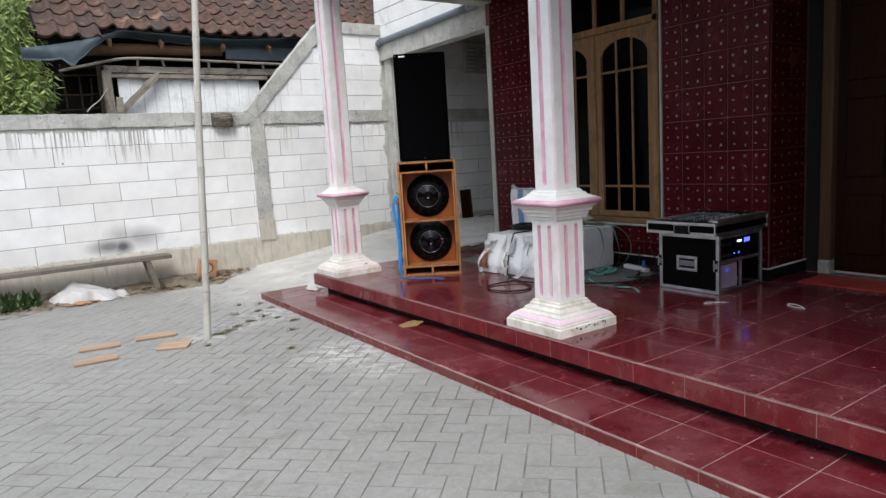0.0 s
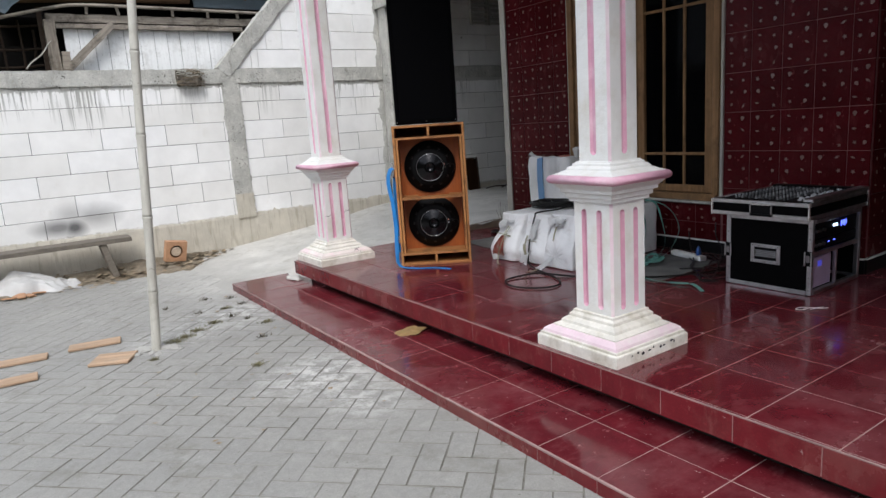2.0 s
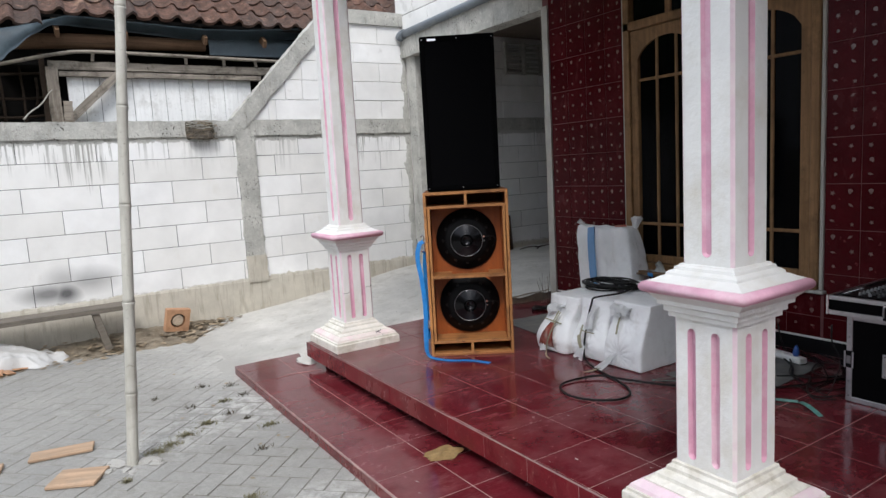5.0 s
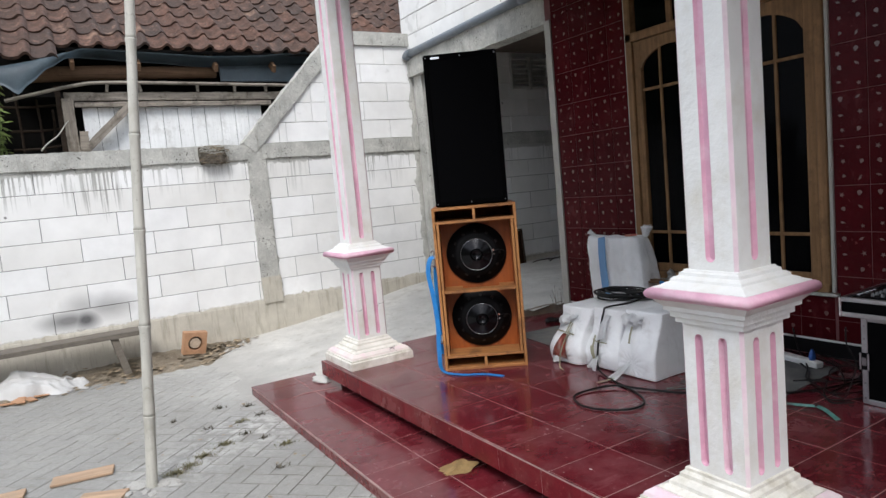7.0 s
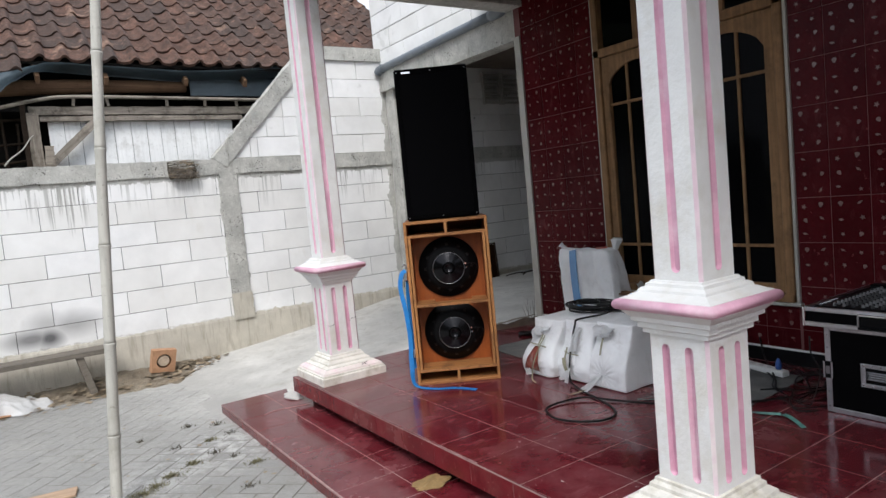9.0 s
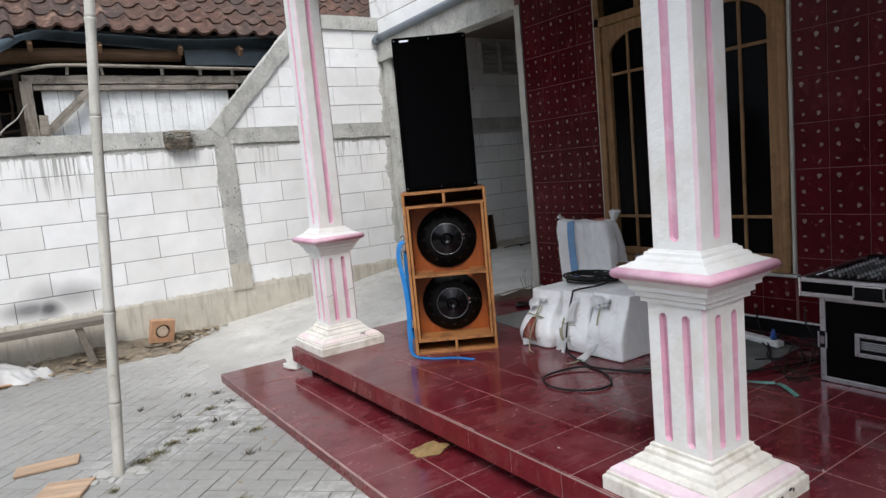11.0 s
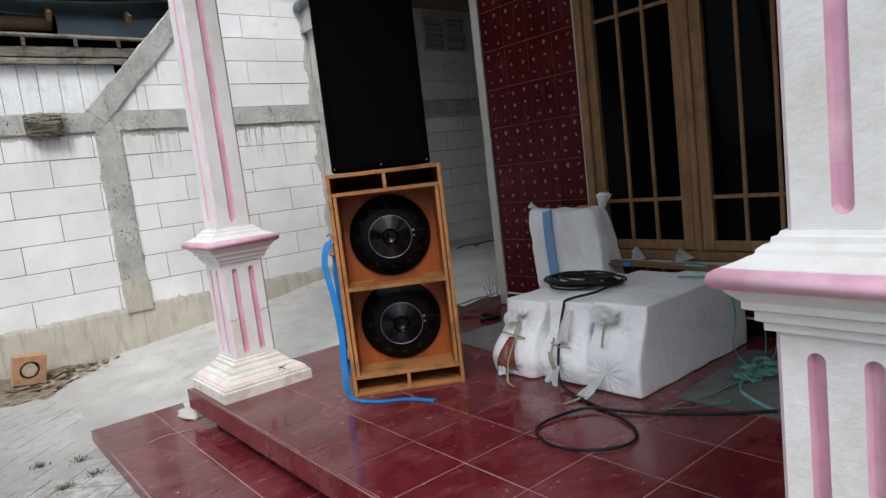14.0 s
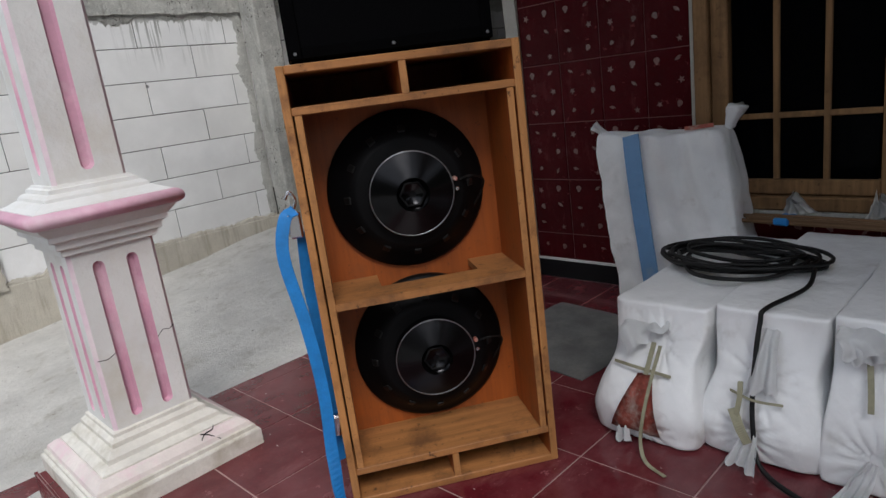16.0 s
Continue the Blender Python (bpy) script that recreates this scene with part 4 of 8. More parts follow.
def arched_rail(y0, y1, z_low, z_top, rise, parent):
    """The top rail of a sash, its lower edge cut to an arch."""
    bm = bmesh.new()
    n = 14
    pts = [(y0, z_top), (y1, z_top)]
    pts += [(y1 + (y0 - y1) * k / n, z_low + rise * math.sin(math.pi * k / n) ** 0.6) for k in range(n + 1)]
    a = [bm.verts.new((FACE_X - 0.010, y, z)) for y, z in pts]
    b = [bm.verts.new((FACE_X + 0.028, y, z)) for y, z in pts]
    bm.faces.new(a), bm.faces.new(b[::-1])
    for i in range(len(a)):
        j = (i + 1) % len(a)
        bm.faces.new((a[i], b[i], b[j], a[j]))
    bmesh.ops.recalc_face_normals(bm, faces=bm.faces)
    return part("arched_top_rail", bm, "teak", parent)


for y0, y1 in ((6.692, 7.328), (7.374, 7.973)):
    sash = part("sash", boxes((FACE_X - 0.012, FACE_X + 0.03, y0, y0 + 0.062, 0.672, 2.31), (FACE_X - 0.012, FACE_X + 0.03, y1 - 0.062, y1, 0.672, 2.31), bevel=0.004), "teak", window, "wooden sash with thin glazing bars")
    a, b = y0 + 0.062, y1 - 0.062
    part("bottom_rail", boxes((FACE_X - 0.012, FACE_X + 0.03, a, b, 0.672, 0.725), bevel=0.004), "teak", sash)
    arched_rail(a, b, 2.11, 2.31, 0.13, sash)
    ys = [a + (b - a) * k / 3 for k in (1, 2)]
    for y in ys:
        part("glazing_bar", boxes((FACE_X - 0.006, FACE_X + 0.024, y - 0.010, y + 0.010, 0.725, 2.24), bevel=0.003), "teak", sash)
    for z in (0.948, 1.965):
        part("cross_bar", boxes((FACE_X - 0.004, FACE_X + 0.022, a, b, z - 0.010, z + 0.010), bevel=0.003), "teak", sash)
    cells = [a, *ys, b]
    for k in range(3):
        for z0, z1 in ((0.725, 0.938), (0.958, 1.955), (1.975, 2.24)):
            ob = part("pane", boxes((FACE_X + 0.006, FACE_X + 0.010, cells[k] + 0.010, cells[k + 1] - 0.010, z0, z1)), "glass", sash)
            ob.visible_shadow = False
for k in range(4):
    y0, y1 = 6.692 + 0.3205 * k, 6.692 + 0.3205 * (k + 1)
    if k:
        part("transom_bar", boxes((FACE_X - 0.012, FACE_X + 0.03, y0 - 0.022, y0 + 0.022, 2.376, 2.744), bevel=0.004), "teak", window)
    ob = part("transom_pane", boxes((FACE_X + 0.006, FACE_X + 0.010, y0 + 0.022, y1 - 0.022, 2.376, 2.744)), "glass", window)
    ob.visible_shadow = False

# ---- entrance door ----
door = thing("door_1", pose(0, 0, 0), "closed brown panelled wooden entrance door, its shadow put into the wood colour", "door", kind="structure")
DX = 8.34
for y0, y1 in ((5.50, 5.584), (3.925, 3.995)):
    part("door_post", boxes((DX - 0.03, DX + 0.10, y0, y1, 0.345, 2.34), bevel=0.006), "door_frame", door)
    part("post_foot", boxes((DX - 0.04, DX + 0.10, y0, y1, 0.2405, 0.344), bevel=0.006), "concrete", door, "grey stone foot of the door post")
part("door_head", boxes((DX - 0.03, DX + 0.10, 3.925, 5.584, 2.342, 2.42), bevel=0.006), "door_frame", door)
for y0, y1 in ((4.755, 5.495), (4.0, 4.745)):
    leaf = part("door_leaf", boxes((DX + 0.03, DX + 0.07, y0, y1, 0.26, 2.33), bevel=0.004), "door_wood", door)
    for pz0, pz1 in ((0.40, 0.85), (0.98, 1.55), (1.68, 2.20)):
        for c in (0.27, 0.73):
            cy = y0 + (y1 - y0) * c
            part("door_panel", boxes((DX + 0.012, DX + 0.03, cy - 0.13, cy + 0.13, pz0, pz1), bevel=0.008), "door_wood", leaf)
    part("door_handle", boxes((DX - 0.02, DX + 0.028, (y0 + 0.03 if y0 > 4.4 else y1 - 0.06), (y0 + 0.03 if y0 > 4.4 else y1 - 0.06) + 0.03, 1.12, 1.26), bevel=0.004), "chrome", leaf)

# skirting
skirts = [(FACE_X - 0.004, FACE_X + 0.008, 5.704, 8.830, 0.2405, 0.325)]
structure("baseboard", boxes(*skirts), "skirt", "black tile skirting along the tiled wall", "skirting")
structure("baseboard_edge", boxes((FACE_X - 0.006, FACE_X + 0.008, 5.704, 8.830, 0.326, 0.336)), "paint_white", "thin white line above the black skirting", "trim")
structure("baseboard_return", boxes((FACE_X + 0.009, 8.35, 5.694, 5.706, 0.2405, 0.325)), "skirt", "black skirting beside the entrance", "skirting")
structure("baseboard_return_edge", boxes((FACE_X + 0.009, 8.35, 5.692, 5.706, 0.326, 0.336)), "paint_white", "thin white line above the entrance skirting", "trim")


# ---- loudspeakers ----
ANG = -34.0
SUB = pose(6.322, 8.014, PORCH_Z, 0, 0, ANG)
SW, SD, SH, T = 0.525, 0.50, 1.04, 0.018
sub = thing("bass_speaker", SUB, "orange plywood double bass loudspeaker cabinet standing on the porch", "loudspeaker")
h = SW / 2
part("side_panel", boxes((-h, -h + T, 0, SD, 0, SH), bevel=0.002), ["ply", "ply_edge"], sub)
part("side_panel", boxes((h - T, h, 0, SD, 0, SH), bevel=0.002), ["ply", "ply_edge"], sub)
part("top_panel", boxes((-h + T, h - T, 0, SD, SH - T, SH), bevel=0.002), "ply_x", sub)
part("bottom_panel", boxes((-h + T, h - T, 0, SD, 0, T), bevel=0.002), "ply_x", sub)
part("back_panel", boxes((-h + T, h - T, SD - T, SD, T, SH - T)), "ply", sub)
Z1, Z2, Z3 = 0.088, 0.505, 0.945
IW = h - T - 0.020
for z, nm in ((Z1, "lower_shelf"), (Z3, "upper_shelf")):
    part(nm, boxes((-h + T, h - T, 0.002, 0.46, z - 0.008, z + 0.009), bevel=0.0015), "ply_x", sub)
mid = bmesh.new()
box(mid, -IW, IW, 0.003, 0.085, Z2 - 0.008, Z2 + 0.009)
box(mid, -IW, -0.11, 0.085, 0.19, Z2 - 0.008, Z2 + 0.009)
box(mid, 0.13, IW, 0.085, 0.19, Z2 - 0.008, Z2 + 0.009)
part("middle_shelf", mid, "ply_x", sub)
for s in (-1, 1):
    a, b = sorted((s * IW, s * (IW + 0.016)))
    part("chamber_side", boxes((a, b, 0.003, 0.26, Z1 + 0.009, Z3 - 0.008), bevel=0.0015), ["ply", "ply_edge"], sub)
for z0, z1 in ((T, Z1 - 0.008), (Z3 + 0.009, SH - T)):
    part("port_divider", boxes((-0.008, 0.008, 0.002, 0.30, z0, z1)), ["ply", "ply_edge"], sub)
part("baffle_board", boxes((-IW, IW, 0.19, 0.208, Z1 + 0.009, Z3 - 0.008)), "ply", sub, "orange stained inner board")


def driver(parent, x, z):
    """A large driver mounted magnet outwards."""
    m = Matrix.Translation((x, 0.19, z)) @ Matrix.Rotation(radians(90), 4, "X")
    bm = bmesh.new()
    lathe(bm, [(0.196, 0.0), (0.196, 0.012), (0.188, 0.018), (0.180, 0.022), (0.155, 0.052), (0.134, 0.068), (0.126, 0.070)], 48, m)
    body = part("driver", bm, "black_satin", parent, "black speaker driver with the magnet facing out", True)
    bm = bmesh.new()
    lathe(bm, [(0.1015, 0.066), (0.1015, 0.098)], 64, None, cap=False)
    lathe(bm, [(0.0995, 0.0985), (0.082, 0.1035), (0.060, 0.1095), (0.040, 0.1145)], 64, None, cap=False)
    lathe(bm, [(0.040, 0.1145), (0.036, 0.104), (0.0, 0.101)], 64, None, cap=False)
    part("magnet", bm, "black_gloss", body, "", True, m)
    bm = bmesh.new()
    lathe(bm, [(0.0990, 0.0982), (0.1018, 0.0972), (0.1022, 0.0986), (0.1006, 0.0994), (0.0990, 0.0982)], 48, m, cap=False)
    part("magnet_rim", bm, "chrome_dull", body, "thin bright rim", True)
    bm = bmesh.new()
    lathe(bm, [(0.034, 0.1045), (0.0335, 0.1085), (0.029, 0.1085), (0.027, 0.102), (0.0, 0.1015)], 6, m, cap=False)
    part("vent", bm, "black_satin", body, "", True)
    for k in range(12):
        a = 2 * math.pi * k / 12
        bm = bmesh.new()
        box(bm, -0.011, 0.011, -0.009, 0.009, -0.002, 0.004, 0.002)
        part("basket_slot", bm, "black_rubber", body, "", False, m @ Matrix.Rotation(a, 4, "Z") @ Matrix.Translation((0.150, 0, 0.054)) @ Matrix.Rotation(radians(50), 4, "Y"))
    for k, c in ((0.16, "red_print"), (-0.06, "chrome")):
        bm = bmesh.new()
        lathe(bm, [(0.0055, 0.0), (0.0055, 0.012), (0.004, 0.014)], 12)
        part("terminal", bm, c, body, "", False, m @ Matrix.Translation((0.112 * math.cos(k), 0.112 * math.sin(k), 0.07)))
    bm = bmesh.new()
    tube(bm, [m @ Vector(p) for p in ((0.122, 0.015, 0.078), (0.15, 0.02, 0.085), (0.185, 0.0, 0.06), (0.17, -0.05, 0.035), (0.14, -0.09, 0.01))], 0.0028, 6)
    part("wire", bm, "black_rubber", body)
    return body


M["chrome_dull"] = simple("dull_bright_rim", (0.34, 0.34, 0.35), 0.35, 1.0, var=0.2)
for ob in sub.children:
    if len(ob.data.materials) == 2:
        for p in ob.data.polygons:
            p.material_index = 1 if p.normal.y < -0.5 else 0
driver(sub, -0.004, 0.722)
driver(sub, -0.002, 0.302)

# blue ratchet strap hanging at the cabinet's side and trailing on the floor
strap = thing("ratchet_strap", pose(0, 0, 0), "blue ratchet strap hung on the cabinet, its tail on the floor", "strap")
S = SUB
side = [(-h - 0.014, 0.05, 0.735), (-h - 0.040, 0.045, 0.715), (-h - 0.056, 0.035, 0.63), (-h - 0.034, 0.02, 0.47), (-h - 0.024, 0.012, 0.30), (-h - 0.030, 0.0, 0.13), (-h - 0.015, -0.04, 0.02), (-h + 0.10, -0.11, 0.006), (-h + 0.24, -0.13, 0.004), (-h + 0.36, -0.20, 0.004)]
bm = bmesh.new()
ribbon(bm, [S @ Vector(p) for p in side], lambda f: S.to_3x3() @ (Vector((1, -0.25, 0)).lerp(Vector((0.2, 1.0, 0.0)), max(0, min(1, (f - 0.5) / 0.2)))), 0.029, 0.003, 10)
part("webbing", bm, "blue_strap", strap)
bm = bmesh.new()
ribbon(bm, [S @ Vector(p) for p in ((-h - 0.008, 0.07, 0.68), (-h - 0.016, 0.08, 0.54), (-h - 0.006, 0.08, 0.38), (-h - 0.012, 0.07, 0.24), (-h - 0.008, 0.06, 0.10))], lambda f: S.to_3x3() @ Vector((1, 0.3, 0)), 0.026, 0.003)
part("webbing_loop", bm, "blue_strap", strap)
bm = bmesh.new()
box(bm, -0.016, 0.016, -0.012, 0.012, -0.03, 0.03, 0.005)
tube(bm, [(0.0, 0.0, 0.03), (0.01, 0.0, 0.055), (0.0, 0.0, 0.075), (-0.012, 0, 0.06)], 0.004, 8)
part("ratchet_buckle", bm, "chrome", strap, "steel ratchet buckle", False, S @ pose(-h - 0.020, 0.055, 0.70))
bm = bmesh.new()
box(bm, -0.014, 0.014, -0.012, 0.012, -0.028, 0.028, 0.005)
part("strap_hook", bm, "chrome", strap, "", False, S @ pose(-h - 0.012, 0.05, 0.20, 0, 10, 0))

# black full-range speaker on top
TW, TD, TH = 0.455, 0.42, 0.945
TOP = SUB @ pose(-0.005, 0.045, SH)
top = thing("top_speaker", TOP, "tall black loudspeaker with a perforated grille standing on the bass cabinet", "loudspeaker")
w = TW / 2
bm = bmesh.new()
q = [(-w, 0.012), (w, 0.012), (w, 0.20), (w - 0.07, TD), (-w + 0.07, TD), (-w, 0.20)]
lo, hi = [bm.verts.new((x, y, 0.004)) for x, y in q], [bm.verts.new((x, y, TH)) for x, y in q]
bm.faces.new(lo[::-1]), bm.faces.new(hi)
for i in range(6):
    bm.faces.new((lo[i], lo[(i + 1) % 6], hi[(i + 1) % 6], hi[i]))
bmesh.ops.bevel(bm, geom=bm.edges[:], offset=0.006, segments=2, affect="EDGES")
part("cabinet", bm, "black_paint", top)
part("grille_frame", boxes((-w + 0.004, -w + 0.03, 0.0, 0.013, 0.01, TH - 0.01), (w - 0.03, w - 0.004, 0.0, 0.013, 0.01, TH - 0.01), (-w + 0.03, w - 0.03, 0.0, 0.013, 0.01, 0.035), (-w + 0.03, w - 0.03, 0.0, 0.013, TH - 0.035, TH - 0.01), bevel=0.002), "black_paint", top)


def grille_mat():
    n = Nodes("perforated_black_grille")
    tc = n.t.nodes.new("ShaderNodeTexCoord")
    vor = n.add("TexVoronoi", Vector=tc.outputs["Object"], Scale=95.0)
    vor.inputs["Randomness"].default_value = 0.0
    hole = n.ramp(vor.outputs["Distance"], 0.28, 0.40)
    col = n.mix(hole, (0.0003, 0.0003, 0.0003), (0.0024, 0.0024, 0.0028))
    n.bump(hole, 0.6, 0.002)
    return n.done(col, 0.6, 0.0, 0.012)


M["grille"] = grille_mat()
part("grille", boxes((-w + 0.03, w - 0.03, 0.004, 0.010, 0.035, TH - 0.035)), "grille", top, "perforated black metal grille")
part("badge", boxes((0.02 - 0.20, 0.075 - 0.20, -0.002, 0.0005, TH - 0.032, TH - 0.018), bevel=0.001), "chrome", top, "small pale maker's plate")
for cx in (-w + 0.016, 0.0, w - 0.016):
    for cz in (0.022, TH - 0.022):
        bm = bmesh.new()
        lathe(bm, [(0.004, 0), (0.003, 0.003)], 10)
        part("screw", bm, "chrome_dull", top, "", False, pose(cx, 0.0, cz, 90, 0, 0))

# ---- wrapped bundles, sack ----


def foot_lean(f):
    """How far a bundle's front stands out at the height f of its own."""
    return 0.5 * (1 + math.cos(math.pi * min(1, max(0, (f - 0.18) / 0.82))))


def soft_box(sx, sy, sz, seed, cuts=14, amp=0.012, hard=12.0, knots=(), belly=0.0, fold=0.0, lean=0.0, waist=0.0, slack=0.035):
    """A limp cloth-covered block, base at z 0, front face towards -x; folds gather at the knots (y, z, reach)."""
    bm = bmesh.new()
    bmesh.ops.create_cube(bm, size=2.0)
    bmesh.ops.subdivide_edges(bm, edges=bm.edges[:], cuts=cuts, use_grid_fill=True)
    for v in bm.verts:
        p = v.co.copy()
        e = hard
        r = (abs(p.x) ** e + abs(p.y) ** e + abs(p.z) ** e) ** (1 / e)
        p /= r
        q = Vector((p.x * sx / 2, p.y * sy / 2, p.z * sz / 2 + sz / 2))
        if lean:
            f = q.z / sz
            w_near = max(0.0, min(1.0, (-p.x - 0.35) / 0.65))
            q.x -= lean * foot_lean(f) * w_near
            q.x += slack * abs(p.y) ** 7 * w_near ** 2 * (0.4 + 0.6 * (1 - f))
            q.y *= 1 + w_near * waist * (math.exp(-((f - 0.16) / 0.22) ** 2) - 1.1 * math.exp(-((f - 0.60) / 0.17) ** 2))
        k = noise.noise(Vector((q.x * 7 + seed, q.y * 9, q.z * 9))) + 0.5 * noise.noise(Vector((q.x * 17, q.y * 23 + seed, q.z * 23)))
        k -= 0.9 * max(0, 0.25 - abs(noise.noise(Vector((q.x * 5 + seed, q.y * 6 - seed, q.z * 5)))) * 2.2)
        d = amp * k
        w_front = max(0.0, min(1.0, (-p.x - 0.82) / 0.15))
        if w_front:
            for ky, kz, reach in knots:
                dy, dz = q.y - ky, q.z - kz
                rr_ = math.hypot(dy, dz)
                a = math.atan2(dz, dy)
                near_ = math.exp(-(rr_ / reach) ** 2)
                crease = 1 - abs(math.sin(a * 7.5 + seed + 1.3 * noise.noise(Vector((a, seed, rr_ * 9)))))
                d += w_front * fold * (-0.9 * crease ** 2 * near_ * min(1, rr_ / 0.02) - 0.9 * math.exp(-(rr_ / 0.028) ** 2))
            f = q.z / sz
            d += w_front * belly * (math.sin(math.pi * min(1, f / 0.55)) if f < 0.55 else -0.25 * math.sin(math.pi * (f - 0.55) / 0.45)) * (1 - 0.4 * p.y * p.y)
        n_ = p.normalized()
        if w_front > 0.5:
            n_ = Vector((-1, 0.25 * p.y, 0.1 * p.z)).normalized()
        q += n_ * d
        q.z = max(0.0, q.z)
        v.co = q
    bmesh.ops.recalc_face_normals(bm, faces=bm.faces)
    return bm


def rag(path, w0, w1, seed, pleats=3, depth=0.010, side=(0, 1, 0)):
    """A loose pleated end of cloth that follows path, w0 wide where it is tied and w1 at its free edge."""
    pts = smooth_path(path, 6)
    bm = bmesh.new()
    nu = 22
    g = []
    for i, p in enumerate(pts):
        f = i / (len(pts) - 1)
        d = (pts[min(i + 1, len(pts) - 1)] - pts[max(i - 1, 0)]).normalized()
        s = Vector(side)
        s = (s - d * s.dot(d)).normalized()
        nn = d.cross(s)
        w_ = w0 + (w1 - w0) * f ** 0.8
        row = []
        for j in range(nu + 1):
            u = j / nu * 2 - 1
            ple = depth * (0.35 + f) * math.sin(u * math.pi * pleats + seed) + depth * 0.8 * noise.noise(Vector((u * 3, f * 3, seed)))
            edge_ = 0.02 * f * noise.noise(Vector((u * 2.4, seed, 3)))
            row.append(bm.verts.new(p + s * (u * w_ / 2 * (1 + 0.15 * noise.noise(Vector((f * 4, seed, 1))))) + nn * ple + d * edge_))
        g.append(row)
    for a, c in zip(g, g[1:]):
        for j in range(nu):
            bm.faces.new((a[j], a[j + 1], c[j + 1], c[j]))
    bmesh.ops.solidify(bm, geom=bm.faces[:], thickness=0.0025)
    bmesh.ops.recalc_face_normals(bm, faces=bm.faces)
    return bm


def tuft(length, r0, r1, seed, bend=0.0):
    """A gathered, crumpled end of cloth along -x."""
    bm = bmesh.new()
    n, k = 9, 18
    rings = []
    for i in range(n + 1):
        f = i / n
        r = r0 * (1 - f) ** 0.7 * 0.8 + r1 * f ** 1.3 + 0.006
        ring = []
        for j in range(k):
            a = 2 * math.pi * j / k
            rr = r * (1 + 0.35 * math.sin(a * 5 + seed) * f + 0.25 * noise.noise(Vector((a * 2, f * 4, seed))))
            ring.append(bm.verts.new((-length * f, rr * math.cos(a), 0.55 * rr * math.sin(a) - bend * f * f)))
        rings.append(ring)
    for a, b in zip(rings, rings[1:]):
        for j in range(k):
            bm.faces.new((a[j], a[(j + 1) % k], b[(j + 1) % k], b[j]))
    bm.faces.new(rings[0]), bm.faces.new(rings[-1][::-1])
    bmesh.ops.recalc_face_normals(bm, faces=bm.faces)
    return bm


def bundle(x, y0, y1, depth, height, seed, label, knots, belly, rags=(), ties=(), hard=70.0, fold=0.016, lean=0.1, waist=0.1, slack=0.028):
    b = thing("wrapped_bundle", pose(x, (y0 + y1) / 2, PORCH_Z + 0.003), label, "bundle", "wrapped bundles on the porch")
    part("wrapping", soft_box(depth, y1 - y0 - 0.004, height, seed, 54, 0.005, hard, knots, belly, fold, lean, waist, slack), "sack", b, "", True, pose(depth / 2, 0, 0))
    on_front = lambda path: [(px - lean * foot_lean(pz / height) - 0.004, py, pz) for px, py, pz in path]
    for k, (path, w0, w1, pleats, side_) in enumerate(rags):
        path = on_front(path)
        part("cloth_end", rag(path, w0, w1, seed + k, pleats, 0.008, side_), "sack", b, "", True)
    for path, width, side_ in ties:
        path = on_front(path)
        bm = bmesh.new()
        ribbon(bm, path, side_, width, 0.002)
        part("tie", bm, "palm_tie", b, "dry olive flat tie")
    return b


WIDE, DEEP = (0, 1, 0), (0.3, 0.2, 1)
first_bundle = bundle(6.845, 7.60, 7.862, 0.71, 0.335, 1.0, "white woven sack bundle with a red printed patch, tied with twine",
    ((-0.02, 0.235, 0.06), (-0.01, 0.035, 0.06)), 0.014,
    (([(0.004, 0.03, 0.285), (-0.028, 0.02, 0.272), (-0.034, 0.0, 0.258)], 0.12, 0.13, 2, (0, 1, 0.12)),
     ([(0.0, 0.035, 0.065), (-0.028, 0.035, 0.045), (-0.034, 0.035, 0.012)], 0.018, 0.045, 2, WIDE)),
    (([(-0.020, 0.085, 0.195), (-0.026, 0.02, 0.193), (-0.012, -0.07, 0.182)], 0.008, DEEP),
     ([(-0.02, -0.028, 0.245), (-0.034, -0.03, 0.17), (-0.044, -0.03, 0.09), (-0.055, -0.03, 0.03), (-0.085, -0.06, 0.004), (-0.11, -0.12, 0.002)], 0.009, (0.1, 1, 0)),
     ([(-0.02, -0.01, 0.25), (-0.030, -0.012, 0.20), (-0.036, -0.012, 0.15)], 0.013, (0.1, 1, 0))), lean=0.125, waist=0.13)
bm = bmesh.new()
nz = 14
g = []
for i in range(nz + 1):
    f = i / nz
    wz = 0.040 + 0.095 * f
    zp = 0.185 - 0.14 * f
    g.append([bm.verts.new((-0.0300 - 0.125 * foot_lean(zp / 0.335) - 0.010 * math.sin(math.pi * (0.25 + 0.7 * f)) - 0.004 * math.cos(5 * u + 3 * f), -0.012 + 0.012 * f + u * wz / 2, zp)) for u in (-1, -0.6, -0.2, 0.2, 0.6, 1)])
for a, c in zip(g, g[1:]):
    for j in range(5):
        bm.faces.new((a[j], a[j + 1], c[j + 1], c[j]))
bmesh.ops.solidify(bm, geom=bm.faces[:], thickness=0.002)
part("printed_patch", bm, "red_print", first_bundle, "faded red printed patch", True)
